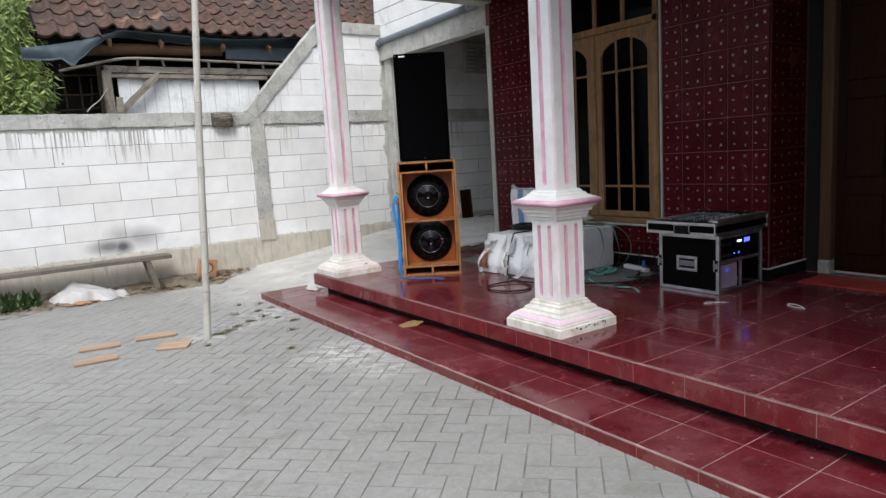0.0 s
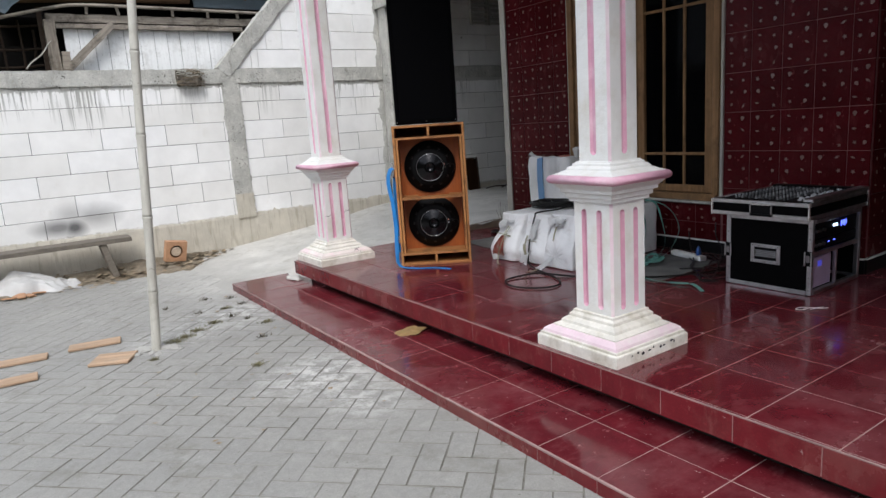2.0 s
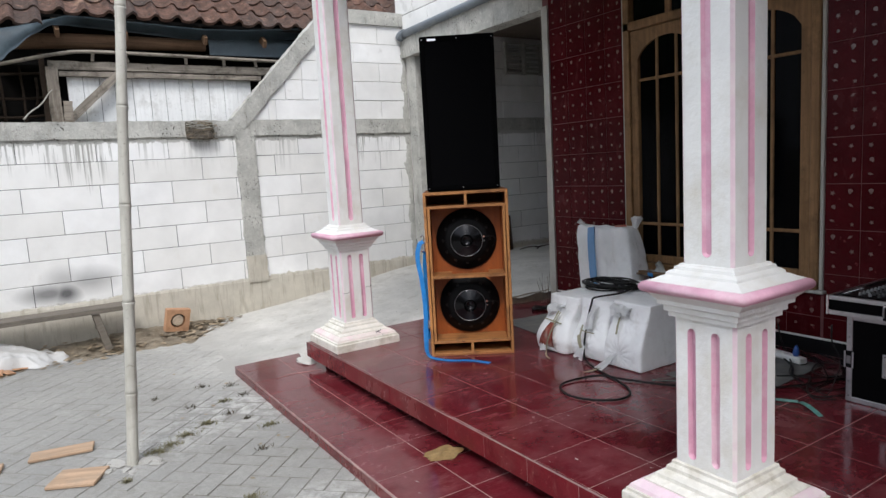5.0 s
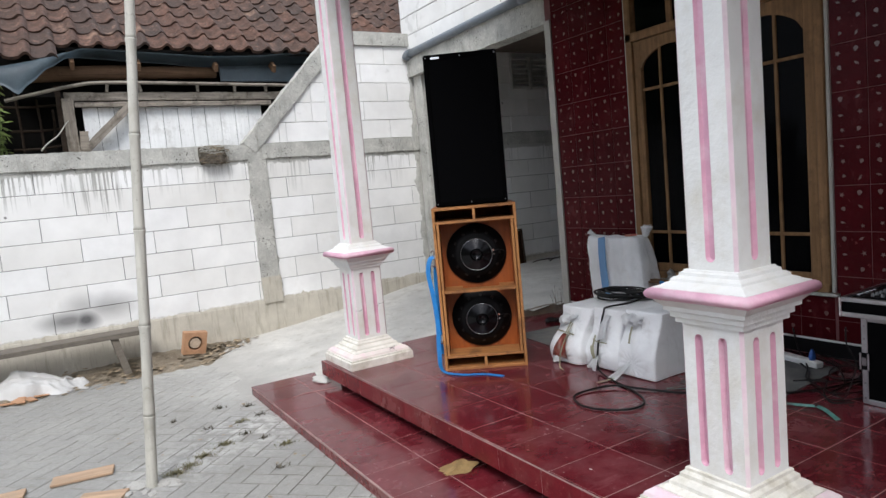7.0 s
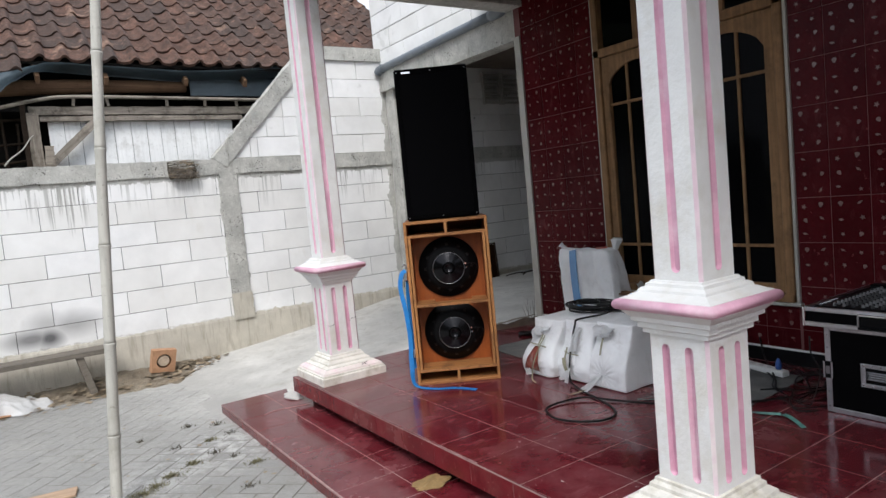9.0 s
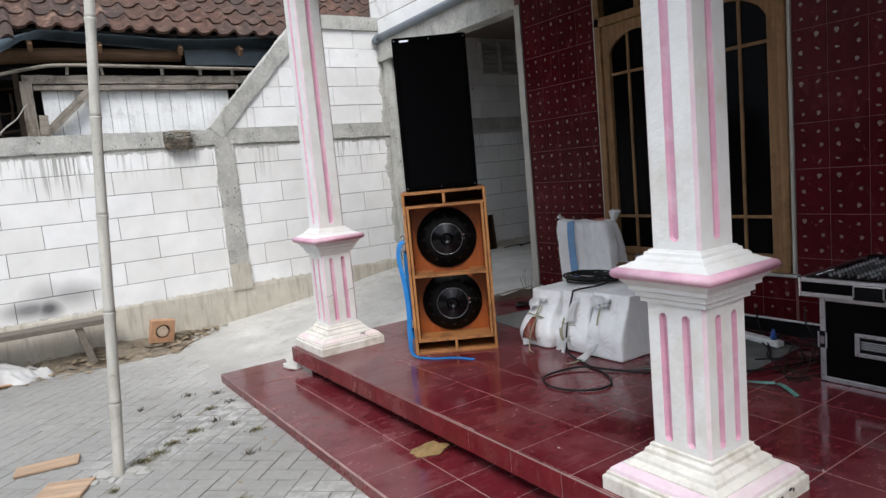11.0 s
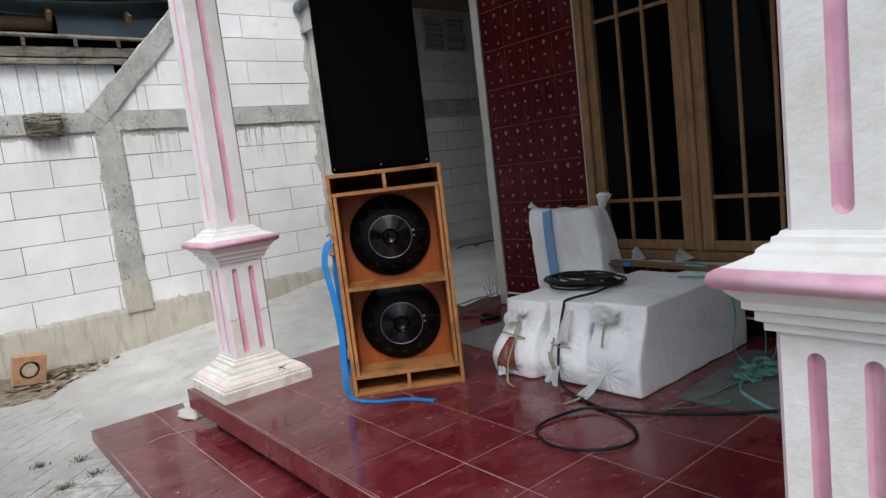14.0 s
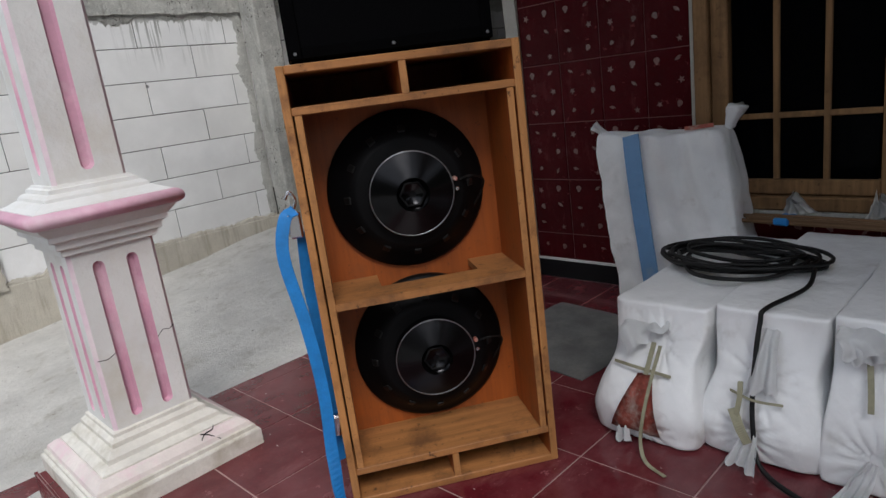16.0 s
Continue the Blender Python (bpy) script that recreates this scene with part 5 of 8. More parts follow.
bundle(6.86, 7.335, 7.597, 0.75, 0.348, 2.3, "white woven sack bundle tied with twine, on the porch floor",
    ((0.0, 0.19, 0.07), (0.02, 0.07, 0.06)), 0.014,
    (([(-0.002, -0.01, 0.315), (-0.034, -0.012, 0.28), (-0.040, -0.012, 0.23), (-0.030, -0.01, 0.185)], 0.035, 0.075, 2, WIDE),
     ([(-0.018, 0.0, 0.095), (-0.045, 0.006, 0.055), (-0.062, 0.016, 0.012)], 0.022, 0.07, 3, WIDE)),
    (([(-0.016, 0.06, 0.172), (-0.034, 0.0, 0.168), (-0.018, -0.06, 0.164)], 0.006, DEEP),
     ([(-0.030, 0.035, 0.20), (-0.036, 0.03, 0.165), (-0.034, 0.034, 0.125)], 0.012, WIDE),
     ([(-0.030, 0.045, 0.14), (-0.042, 0.02, 0.105), (-0.046, 0.0, 0.075)], 0.022, (0.1, 0.9, 0.4))), lean=0.085, waist=0.10)
bundle(6.865, 7.065, 7.332, 0.81, 0.362, 4.1, "large white wrapped bundle with a smooth creased side",
    ((0.03, 0.27, 0.06), (0.03, 0.075, 0.075)), 0.004,
    (([(0.004, 0.06, 0.345), (-0.026, 0.05, 0.325), (-0.034, 0.04, 0.305)], 0.13, 0.12, 2, (0, 1, 0.28)),
     ([(0.002, 0.055, 0.335), (-0.020, 0.045, 0.31), (-0.026, 0.035, 0.288)], 0.11, 0.10, 3, (0, 1, 0.28)),
     ([(-0.006, 0.03, 0.085), (-0.045, 0.04, 0.060), (-0.085, 0.055, 0.028), (-0.115, 0.07, 0.006)], 0.022, 0.065, 3, WIDE)),
    (([(-0.012, 0.055, 0.28), (-0.026, 0.045, 0.235), (-0.024, 0.04, 0.19)], 0.012, WIDE),
     ([(-0.10, 0.06, 0.012), (-0.15, 0.08, 0.003), (-0.20, 0.09, 0.002)], 0.014, (0.1, 1, 0))), 90.0, 0.013, 0.090, 0.03, 0.008)

sack = thing("upright_sack", pose(7.655, 8.105, PORCH_Z + 0.003, 0, 0, 3), "white woven sack with a blue stripe standing against the tiled wall", "sack")


def slump(v):
    """The sack's stance: it leans, thins towards its folded top and hangs in loose folds."""
    f = max(0.0, min(1.0, v.z / 0.685))
    x = v.x * (1 - 0.5 * f ** 3) - 0.02 * f
    x += (0.012 * math.sin(v.y * 34 + 5 * f) + 0.007 * math.sin(v.y * 61 - 7 * f)) * max(0.0, min(1.0, (0.07 - v.y) / 0.1)) * (0.3 + f) * (1 if v.x < 0 else 0.3)
    return Vector((x, v.y * (1 - 0.03 * math.sin(math.pi * f)) - 0.095 * (1 - f) ** 0.8, v.z + 0.018 * (abs(v.y) / 0.25) ** 3 * f ** 6))


bm = soft_box(0.24, 0.50, 0.685, 6.0, 40, 0.011, 14.0)
for v in bm.verts:
    v.co = slump(v.co)
part("sack_body", bm, "sack", sack, "", True)
bm = bmesh.new()
ribbon(bm, [slump(Vector(p)) - Vector((0.006, 0, 0)) for p in ((-0.112, 0.085, 0.683), (-0.127, 0.085, 0.62), (-0.130, 0.085, 0.53), (-0.130, 0.085, 0.42), (-0.130, 0.085, 0.30), (-0.128, 0.085, 0.12))], (0, 1, 0), 0.062, 0.008)
part("blue_stripe", bm, "sack_blue", sack, "woven blue stripe")
part("sack_corner", tuft(0.085, 0.02, 0.03, 8.0), "sack", sack, "", True, pose(0.02, -0.235, 0.685, 0, 62, 60))
part("sack_corner", tuft(0.06, 0.02, 0.022, 5.0), "sack", sack, "", True, pose(0.02, 0.238, 0.682, 0, 40, -60))
bm = bmesh.new()
ribbon(bm, [(-0.035, -0.10, 0.694), (-0.038, -0.15, 0.698), (-0.03, -0.20, 0.702)], (0.3, 0, 1), 0.014, 0.003)
part("seam_tie", bm, "red_print", sack, "faded red tie along the folded top")

# cable coil on the bundles, running down to a loop on the floor
coil = thing("cable_coil", pose(0, 0, 0), "coil of black cable on the wrapped bundles, trailing to the floor", "cable")
for k in range(11):
    rx, ry = 0.080 + 0.018 * (k * 2 % 5), 0.160 + 0.019 * ((k * 3) % 6)
    cx, cy = 7.20 + 0.018 * math.sin(k * 2.1), 7.66 + 0.022 * math.cos(k * 1.7)
    pts = [(cx + rx * math.cos(a + k) + 0.012 * math.sin(2 * a + 1.7 * k), cy + ry * math.sin(a + k), 0.5985 + 0.0024 * k + 0.012 * max(0, math.sin(2 * a + k * 1.3))) for a in [2 * math.pi * j / 14 for j in range(15)]]
    bm = bmesh.new()
    tube(bm, pts, 0.0058, 6, 3)
    part("coil_turn", bm, "black_rubber", coil, "", True)
bm = bmesh.new()
tube(bm, [(7.16, 7.45, 0.612), (7.02, 7.43, 0.608), (6.86, 7.47, 0.603), (6.835, 7.475, 0.575), (6.795, 7.475, 0.47), (6.755, 7.465, 0.35), (6.72, 7.43, 0.262), (6.66, 7.29, 0.248), (6.61, 7.12, 0.248), (6.55, 6.96, 0.248), (6.47, 6.875, 0.248), (6.37, 6.875, 0.248), (6.275, 6.97, 0.248), (6.25, 7.09, 0.248), (6.32, 7.21, 0.248), (6.45, 7.22, 0.25), (6.57, 7.165, 0.256), (6.62, 7.065, 0.252), (6.71, 6.885, 0.248), (6.80, 6.74, 0.252), (6.90, 6.625, 0.254), (7.03, 6.49, 0.254), (7.25, 6.38, 0.254), (7.5, 6.30, 0.252)], 0.0058, 8)
part("cable_tail", bm, "black_rubber", coil, "", True)

# sticks tied in a bundle on top, at the back
sticks = thing("stick_bundle", pose(7.625, 7.45, 0.605, 0, 0, -4), "thin brown sticks with a blue tie, on the wrapped bundles", "sticks")
for k in range(9):
    bm = bmesh.new()
    tube(bm, [(-0.03 + 0.012 * (k % 6), -0.34 + 0.01 * (k % 3), 0.008 + 0.007 * (k % 2) + 0.012 * (k // 6)), (-0.028 + 0.012 * (k % 6), 0.0, 0.010 + 0.007 * (k % 2) + 0.012 * (k // 6)), (-0.03 + 0.012 * (k % 6), 0.36 - 0.015 * (k % 4), 0.008 + 0.007 * (k % 2) + 0.012 * (k // 6))], 0.0075, 6, 2)
    part("stick", bm, "stick_wood", sticks)
bm = bmesh.new()
box(bm, -0.042, 0.042, 0.20, 0.25, 0.0, 0.026, 0.006)
part("tie", bm, "blue_strap", sticks, "blue plastic tie")
for k, (x, y) in enumerate(((7.665, 7.64), (7.70, 7.40))):
    tagged(link("plastic_scrap", rag([(0.0, 0.0, 0.0), (0.004, 0.006, 0.022), (0.01, 0.012, 0.045), (0.0, 0.02, 0.066)], 0.14, 0.018, 2.0 + k, 4, 0.014, (0.3, 1, 0)), "white_plastic", None, "", True, pose(x, y, 0.628, 0, 0, 30 * k)), "crumpled white plastic scrap on the sticks", "plastic scrap", "plastic scraps")

# green raffia twine, tangled
raffia = thing("raffia_twine", pose(0, 0, 0), "tangled pale green raffia twine hanging over the bundle to the floor", "twine")
rr = random.Random(11)
lines = [
    [(7.40, 7.25, 0.612), (7.43, 7.10, 0.614), (7.46, 7.045, 0.602), (7.49, 7.035, 0.52), (7.50, 7.03, 0.40), (7.44, 7.015, 0.31), (7.40, 6.97, 0.26), (7.25, 6.82, 0.255)],
    [(7.56, 7.30, 0.640), (7.60, 7.12, 0.622), (7.63, 7.045, 0.60), (7.655, 7.01, 0.48), (7.63, 6.96, 0.34), (7.50, 6.90, 0.27), (7.27, 6.80, 0.256)],
    [(7.60, 7.20, 0.635), (7.66, 7.03, 0.60), (7.735, 6.97, 0.52), (7.765, 6.94, 0.40), (7.67, 6.92, 0.30), (7.50, 6.86, 0.265), (7.24, 6.81, 0.254), (7.10, 6.85, 0.252), (6.95, 6.865, 0.250), (6.74, 6.94, 0.250), (6.76, 6.90, 0.250), (6.86, 6.81, 0.250), (6.93, 6.775, 0.252), (7.02, 6.80, 0.256)],
    [(7.17, 6.84, 0.258), (7.06, 6.80, 0.254), (6.99, 6.72, 0.252), (6.93, 6.61, 0.252), (6.90, 6.50, 0.252), (6.91, 6.42, 0.251), (6.97, 6.30, 0.251)],
]
for ln in lines:
    bm = bmesh.new()
    ribbon(bm, ln, lambda f: (math.sin(7 * f), math.cos(5 * f), 0.6), 0.012, 0.0016)
    part("strand", bm, "green_rope", raffia)
bm = bmesh.new()
for k in range(6):
    bm = bmesh.new()
    c = Vector((7.22 + rr.uniform(-0.09, 0.09), 6.82 + rr.uniform(-0.05, 0.05), 0.254 + 0.003 * k))
    pts, a = [], rr.uniform(0, 6)
    for j in range(8):
        a += rr.uniform(0.5, 1.3)
        q = rr.uniform(0.03, 0.10)
        pts.append(c + Vector((q * math.cos(a), 0.7 * q * math.sin(a), rr.uniform(0, 0.03))))
    ribbon(bm, pts, (rr.uniform(-1, 1), rr.uniform(-1, 1), 0.8), 0.014, 0.0015, 4)
    part("loop", bm, "green_rope", raffia)
bm = bmesh.new()
ribbon(bm, [(6.98, 6.295, 0.249), (6.955, 6.25, 0.252), (6.92, 6.20, 0.250), (6.88, 6.15, 0.249)], (1, -0.6, 0.2), 0.020, 0.003)
tagged(link("twine_scrap", bm, "green_rope"), "short scrap of green twine on the floor", "twine")

# sheets on the floor
def sheet(name, cx, cy, sx, sy, rot, material, label, cat, z=PORCH_Z + 0.0005, t=0.003):
    bm = bmesh.new()
    nxy = 10
    g = [[bm.verts.new((sx * (i / nxy - 0.5), sy * (j / nxy - 0.5), t + 0.004 * abs(noise.noise((i * 0.7, j * 0.7, cx))))) for j in range(nxy + 1)] for i in range(nxy + 1)]
    for i in range(nxy):
        for j in range(nxy):
            bm.faces.new((g[i][j], g[i + 1][j], g[i + 1][j + 1], g[i][j + 1]))
    r = bmesh.ops.extrude_face_region(bm, geom=bm.faces[:])
    for v in [v for v in r["geom"] if isinstance(v, bmesh.types.BMVert)]:
        v.co.z = 0.0
    bmesh.ops.recalc_face_normals(bm, faces=bm.faces)
    return tagged(link(name, bm, material, None, "", False, pose(cx, cy, z, 0, 0, rot)), label, cat)


sheet("floor_sheet", 7.22, 8.28, 0.52, 0.52, -6, "mat_grey", "dusty grey sheet lying beside the wrapped bundles", "sheet")
sheet("floor_sheet", 7.24, 6.74, 0.72, 0.50, 3, "mat_grey", "dusty grey sheet under the tangled cables", "sheet")
sheet("door_mat", 8.06, 5.02, 0.36, 1.0, 0, "mat_red", "red mat before the entrance door", "mat", PORCH_Z + 0.0005, 0.008)
sheet("door_sill_cloth", 8.28, 4.95, 0.10, 1.05, 0, "mat_grey", "grey threshold strip before the door", "threshold", PORCH_Z + 0.0005, 0.012)

# power strip and plugs
strip = thing("power_strip", pose(7.56, 6.72, PORCH_Z + 0.009, 0, 0, 76), "white power strip with a blue plug on the porch floor", "power strip")
part("strip_body", boxes((-0.15, 0.15, -0.028, 0.028, 0.0, 0.034), bevel=0.006), "white_plastic", strip)
for k in range(4):
    bm = bmesh.new()
    lathe(bm, [(0.017, 0.0), (0.017, 0.002), (0.014, 0.002), (0.014, 0.0012)], 16)
    part("socket", bm, "grey_plastic", strip, "", False, pose(-0.10 + 0.06 * k, 0, 0.0335))
bm = bmesh.new()
lathe(bm, [(0.016, 0.0), (0.018, 0.02), (0.012, 0.045), (0.005, 0.06)], 14)
part("plug", bm, "blue_cap", strip, "blue plug", True, pose(-0.10, 0, 0.036))
cables = thing("floor_cables", pose(0, 0, 0), "tangle of thin black cables beside the equipment case", "cable")
for pts, r in (
    ([(7.60, 6.62, 0.30), (7.66, 6.55, 0.28), (7.64, 6.42, 0.25), (7.50, 6.36, 0.25), (7.40, 6.28, 0.25), (7.34, 6.20, 0.25)], 0.005),
    ([(7.62, 6.8, 0.262), (7.45, 6.60, 0.254), (7.30, 6.50, 0.254), (7.38, 6.38, 0.254), (7.56, 6.30, 0.254), (7.50, 6.22, 0.254)], 0.005),
    ([(7.68, 6.70, 0.27), (7.55, 6.50, 0.262), (7.35, 6.36, 0.25), (7.2, 6.34, 0.25), (7.28, 6.26, 0.25), (7.5, 6.24, 0.25)], 0.004),
    ([(7.66, 6.58, 0.262), (7.52, 6.44, 0.29), (7.58, 6.28, 0.34), (7.62, 6.20, 0.45), (7.60, 6.12, 0.60)], 0.004),
    ([(7.24, 6.56, 0.252), (7.30, 6.51, 0.252), (7.35, 6.45, 0.252), (7.25, 6.40, 0.252), (7.16, 6.36, 0.252), (7.07, 6.28, 0.248), (7.13, 6.21, 0.248)], 0.0045),
    ([(7.05, 6.50, 0.252), (7.16, 6.40, 0.252), (7.10, 6.30, 0.248), (7.20, 6.22, 0.248), (7.34, 6.22, 0.248)], 0.004),
    ([(7.90, 6.96, 0.60), (7.86, 6.93, 0.45), (7.70, 6.80, 0.30), (7.48, 6.62, 0.262), (7.30, 6.52, 0.256), (7.16, 6.30, 0.25)], 0.0045),
    ([(7.14, 6.24, 0.60), (7.135, 6.235, 0.52), (7.150, 6.205, 0.44), (7.142, 6.215, 0.36), (7.12, 6.24, 0.27), (7.16, 6.30, 0.25)], 0.0035),
    ([(7.70, 6.40, 0.25), (7.58, 6.52, 0.256), (7.42, 6.46, 0.25), (7.48, 6.30, 0.256), (7.68, 6.26, 0.25)], 0.0045),
):
    bm = bmesh.new()
    tube(bm, pts, r, 6)
    part("cable", bm, "black_rubber", cables, "", True)

# tangle on the floor by the house corner
lump = thing("cable_tangle", pose(7.46, 8.70, PORCH_Z + 0.001), "small dark tangle of wire on the porch floor", "cable")
for k in range(5):
    bm = bmesh.new()
    tube(bm, [(0.075 * math.cos(a + k) * (0.6 + 0.1 * k), 0.045 * math.sin(a + k) - 0.01 * k, 0.008 + 0.012 * abs(math.sin(a * 1.5 + k))) for a in [0.7 * j for j in range(9)]], 0.006, 6, 4)
    part("wire_loop", bm, "black_rubber", lump, "", True)
twigs = thing("twig_bunch", pose(7.70, 8.86, PORCH_Z + 0.001), "thin dry twigs leaning at the house corner", "twigs")
for k in range(6):
    bm = bmesh.new()
    tube(bm, [(0.02 * k - 0.06, 0.0, 0.0), (0.02 * k - 0.06 + 0.01 * math.sin(k * 2), 0.01, 0.10), (0.03 * k - 0.09, 0.015, 0.19 + 0.03 * (k % 3))], 0.003, 5, 3, 0.0015)
    part("twig", bm, "old_wood", twigs)
board = thing("leaning_frame", pose(9.10, 11.16, 0.345, -5, 0, 0), "dark wooden frame leaning on the passage wall", "frame")
part("frame_panel", boxes((-0.10, 0.075, 0.0, 0.012, 0.0, 0.42)), "door_wood", board)
for x0, x1, z0, z1 in ((0.077, 0.097, 0.0, 0.44), (-0.10, 0.075, 0.421, 0.44)):
    part("frame_bar", boxes((x0, x1, -0.01, 0.016, z0, z1), bevel=0.002), "loft_wood", board)
for k, (x, r) in enumerate(((9.35, 12), (9.62, -8), (9.5, 30))):
    bm = bmesh.new()
    tube(bm, [(-0.16, 0, 0.008), (0.0, 0.01, 0.014), (0.17, -0.01, 0.008)], 0.007, 6, 3)
    tagged(link("stick", bm, "loft_wood", None, "", True, pose(x, 11.05 - 0.04 * k, 0.352, 0, 0, r)), "dry stick lying on the passage floor", "stick", "passage sticks")
bm = bmesh.new()
bmesh.ops.create_icosphere(bm, subdivisions=3, radius=1.0)
for v in bm.verts:
    q = 1 + 0.35 * noise.noise(v.co * 1.7) + 0.15 * noise.noise(v.co * 5)
    v.co = Vector((0.060 * v.co.x * q, 0.11 * v.co.y * q, 0.024 * max(-0.2, v.co.z) * q))
tagged(link("mortar_lump", bm, "ramp", None, "", True, pose(5.665, 9.24, LOW_Z + 0.003)), "pale lump of spilt mortar on the end of the low step", "mortar")
for k, pts in enumerate(([(5.36, 8.99), (5.44, 9.02), (5.50, 9.01), (5.58, 8.985), (5.68, 8.965)],)):
    bm = bmesh.new()
    ribbon(bm, [(x, y, LOW_Z + 0.0018) for x, y in pts], (0, 1, 0), 0.007, 0.002, 4)
    tagged(link("step_crack", bm, "grout", None, "", False), "pale filled crack across the end tiles of the low step", "crack", kind="structure")

# ---- flight case with mixer ----
CX0, CX1, CY0, CY1 = 7.166, 7.717, 5.696, 6.187
CH = 0.415
case = thing("flight_case", pose(0, 0, PORCH_Z), "black flight case with aluminium edges holding amplifiers", "flight case")
for nm, ext in (("back_panel", (CX0 + 0.006, CX1 - 0.006, CY1 - 0.012, CY1 - 0.004, 0.0125, CH - 0.0085)), ("side_panel", (CX0 + 0.004, CX0 + 0.012, CY0 + 0.006, CY1 - 0.0125, 0.0125, CH - 0.0085)), ("side_panel", (CX1 - 0.012, CX1 - 0.004, CY0 + 0.006, CY1 - 0.0125, 0.0125, CH - 0.0085)), ("base_panel", (CX0 + 0.006, CX1 - 0.006, CY0 + 0.006, CY1 - 0.006, 0.002, 0.012)), ("top_panel", (CX0 + 0.006, CX1 - 0.006, CY0 + 0.006, CY1 - 0.006, CH - 0.008, CH))):
    part(nm, boxes(ext), "case_black", case)
e = 0.013
for x in (CX0, CX1 - 2 * e):
    for y in (CY0, CY1 - 2 * e):
        part("corner_edge", boxes((x, x + 2 * e, y, y + 2 * e, 0.003, CH), bevel=0.003), "alu", case)
for z in (0.0, CH - 2 * e):
    for y in (CY0 - 0.001, CY1 - 2 * e + 0.001):
        part("long_edge", boxes((CX0 + 2 * e, CX1 - 2 * e, y, y + 2 * e, z + 0.001, z + 2 * e), bevel=0.003), "alu", case)
    for x in (CX0 - 0.001, CX1 - 2 * e + 0.001):
        part("long_edge", boxes((x, x + 2 * e, CY0 + 2 * e, CY1 - 2 * e, z + 0.001, z + 2 * e), bevel=0.003), "alu", case)
hy = (CY0 + CY1) / 2 + 0.005
HZ0, HZ1 = 0.150, 0.258
dish = part("handle_dish", boxes((CX0 - 0.004, CX0 + 0.003, hy - 0.085, hy + 0.085, HZ0, HZ1), bevel=0.003), "rack_black", case, "recessed spring handle with a bright riveted rim")
for y0, y1, z0, z1 in ((hy - 0.085, hy + 0.085, HZ1 - 0.019, HZ1), (hy - 0.085, hy + 0.085, HZ0, HZ0 + 0.019), (hy - 0.085, hy - 0.063, HZ0 + 0.0192, HZ1 - 0.0192), (hy + 0.063, hy + 0.085, HZ0 + 0.0192, HZ1 - 0.0192)):
    part("rim", boxes((CX0 - 0.010, CX0 - 0.0042, y0, y1, z0, z1), bevel=0.003), "alu", dish)
for k in range(5):
    for z in (HZ0 + 0.009, HZ1 - 0.009):
        bm = bmesh.new()
        lathe(bm, [(0.0045, 0.0), (0.0035, 0.002), (0.0, 0.0026)], 8, cap=False)
        part("rivet", bm, "chrome", dish, "", False, pose(CX0 - 0.0102, hy - 0.072 + 0.036 * k, z, 0, -90, 0))
for k in range(4):
    bm = bmesh.new()
    tube(bm, [(CX0 - 0.006, hy - 0.060, 0.190 + 0.010 * k), (CX0 - 0.0085, hy, 0.190 + 0.010 * k), (CX0 - 0.006, hy + 0.060, 0.190 + 0.010 * k)], 0.0042, 8, 4)
    part("grip_rib", bm, "chrome_dull", dish, "", True)
for x, y in ((CX0 - 0.004, CY0 + 0.016), (CX0 - 0.004, CY1 - 0.016)):
    plate = part("latch", boxes((x - 0.004, x + 0.004, y - 0.022, y + 0.022, 0.165, 0.245), bevel=0.003), "rack_black", case, "dark recessed butterfly latch")
    part("latch_wing", boxes((x - 0.009, x - 0.0042, y - 0.010, y + 0.010, 0.186, 0.224), bevel=0.002), "chrome_dull", plate)
    for dy in (-0.017, 0.017):
        part("latch_edge", boxes((x - 0.007, x - 0.0042, y + dy - 0.004, y + dy + 0.004, 0.166, 0.244), bevel=0.001), "alu", plate)
# bolts along the aluminium edges
for y in (CY0 + 0.013, CY1 - 0.013):
    for z in (0.03, 0.10, 0.31, CH - 0.045):
        bm = bmesh.new()
        lathe(bm, [(0.005, 0.0), (0.004, 0.0022), (0.0, 0.003)], 8, cap=False)
        part("rivet", bm, "chrome_dull", case, "", False, pose(CX0 - 0.0006, y, z, 0, -90, 0))
# equipment in the open side of the case
for z0, z1, nm in ((0.300, 0.390, "amplifier"), (0.240, 0.295, "processor")):
    amp = part(nm, boxes((CX0 + 0.03, CX1 - 0.03, CY0 + 0.015, CY1 - 0.05, z0, z1), bevel=0.003), "rack_black", case, "black rack unit with blue lights")
    for k in range(3):
        bm = bmesh.new()
        lathe(bm, [(0.010, 0.0), (0.009, 0.012)], 14)
        part("knob", bm, "chrome_dull", amp, "", False, pose(CX0 + 0.06 + 0.04 * k, CY0 + 0.015, (z0 + z1) / 2, 90, 0, 0))
    if nm == "amplifier":
        part("display", boxes((CX0 + 0.245, CX0 + 0.295, CY0 + 0.0125, CY0 + 0.0148, 0.345, 0.360)), "led_white", amp, "pale lit display")
        for k in range(4):
            part("indicator", boxes((CX0 + 0.335 + 0.018 * k, CX0 + 0.344 + 0.018 * k, CY0 + 0.0125, CY0 + 0.0148, 0.335 + 0.006 * (k % 2), 0.367)), "led_blue", amp)
    else:
        for k in range(2):
            part("indicator", boxes((CX0 + 0.20 + 0.06 * k, CX0 + 0.21 + 0.06 * k, CY0 + 0.0125, CY0 + 0.0148, 0.267, 0.275)), "led_blue", amp)
part("rack_rail", boxes((CX0 + 0.026, CX1 - 0.026, CY0 + 0.002, CY0 + 0.02, 0.213, 0.237), bevel=0.002), "alu", case)
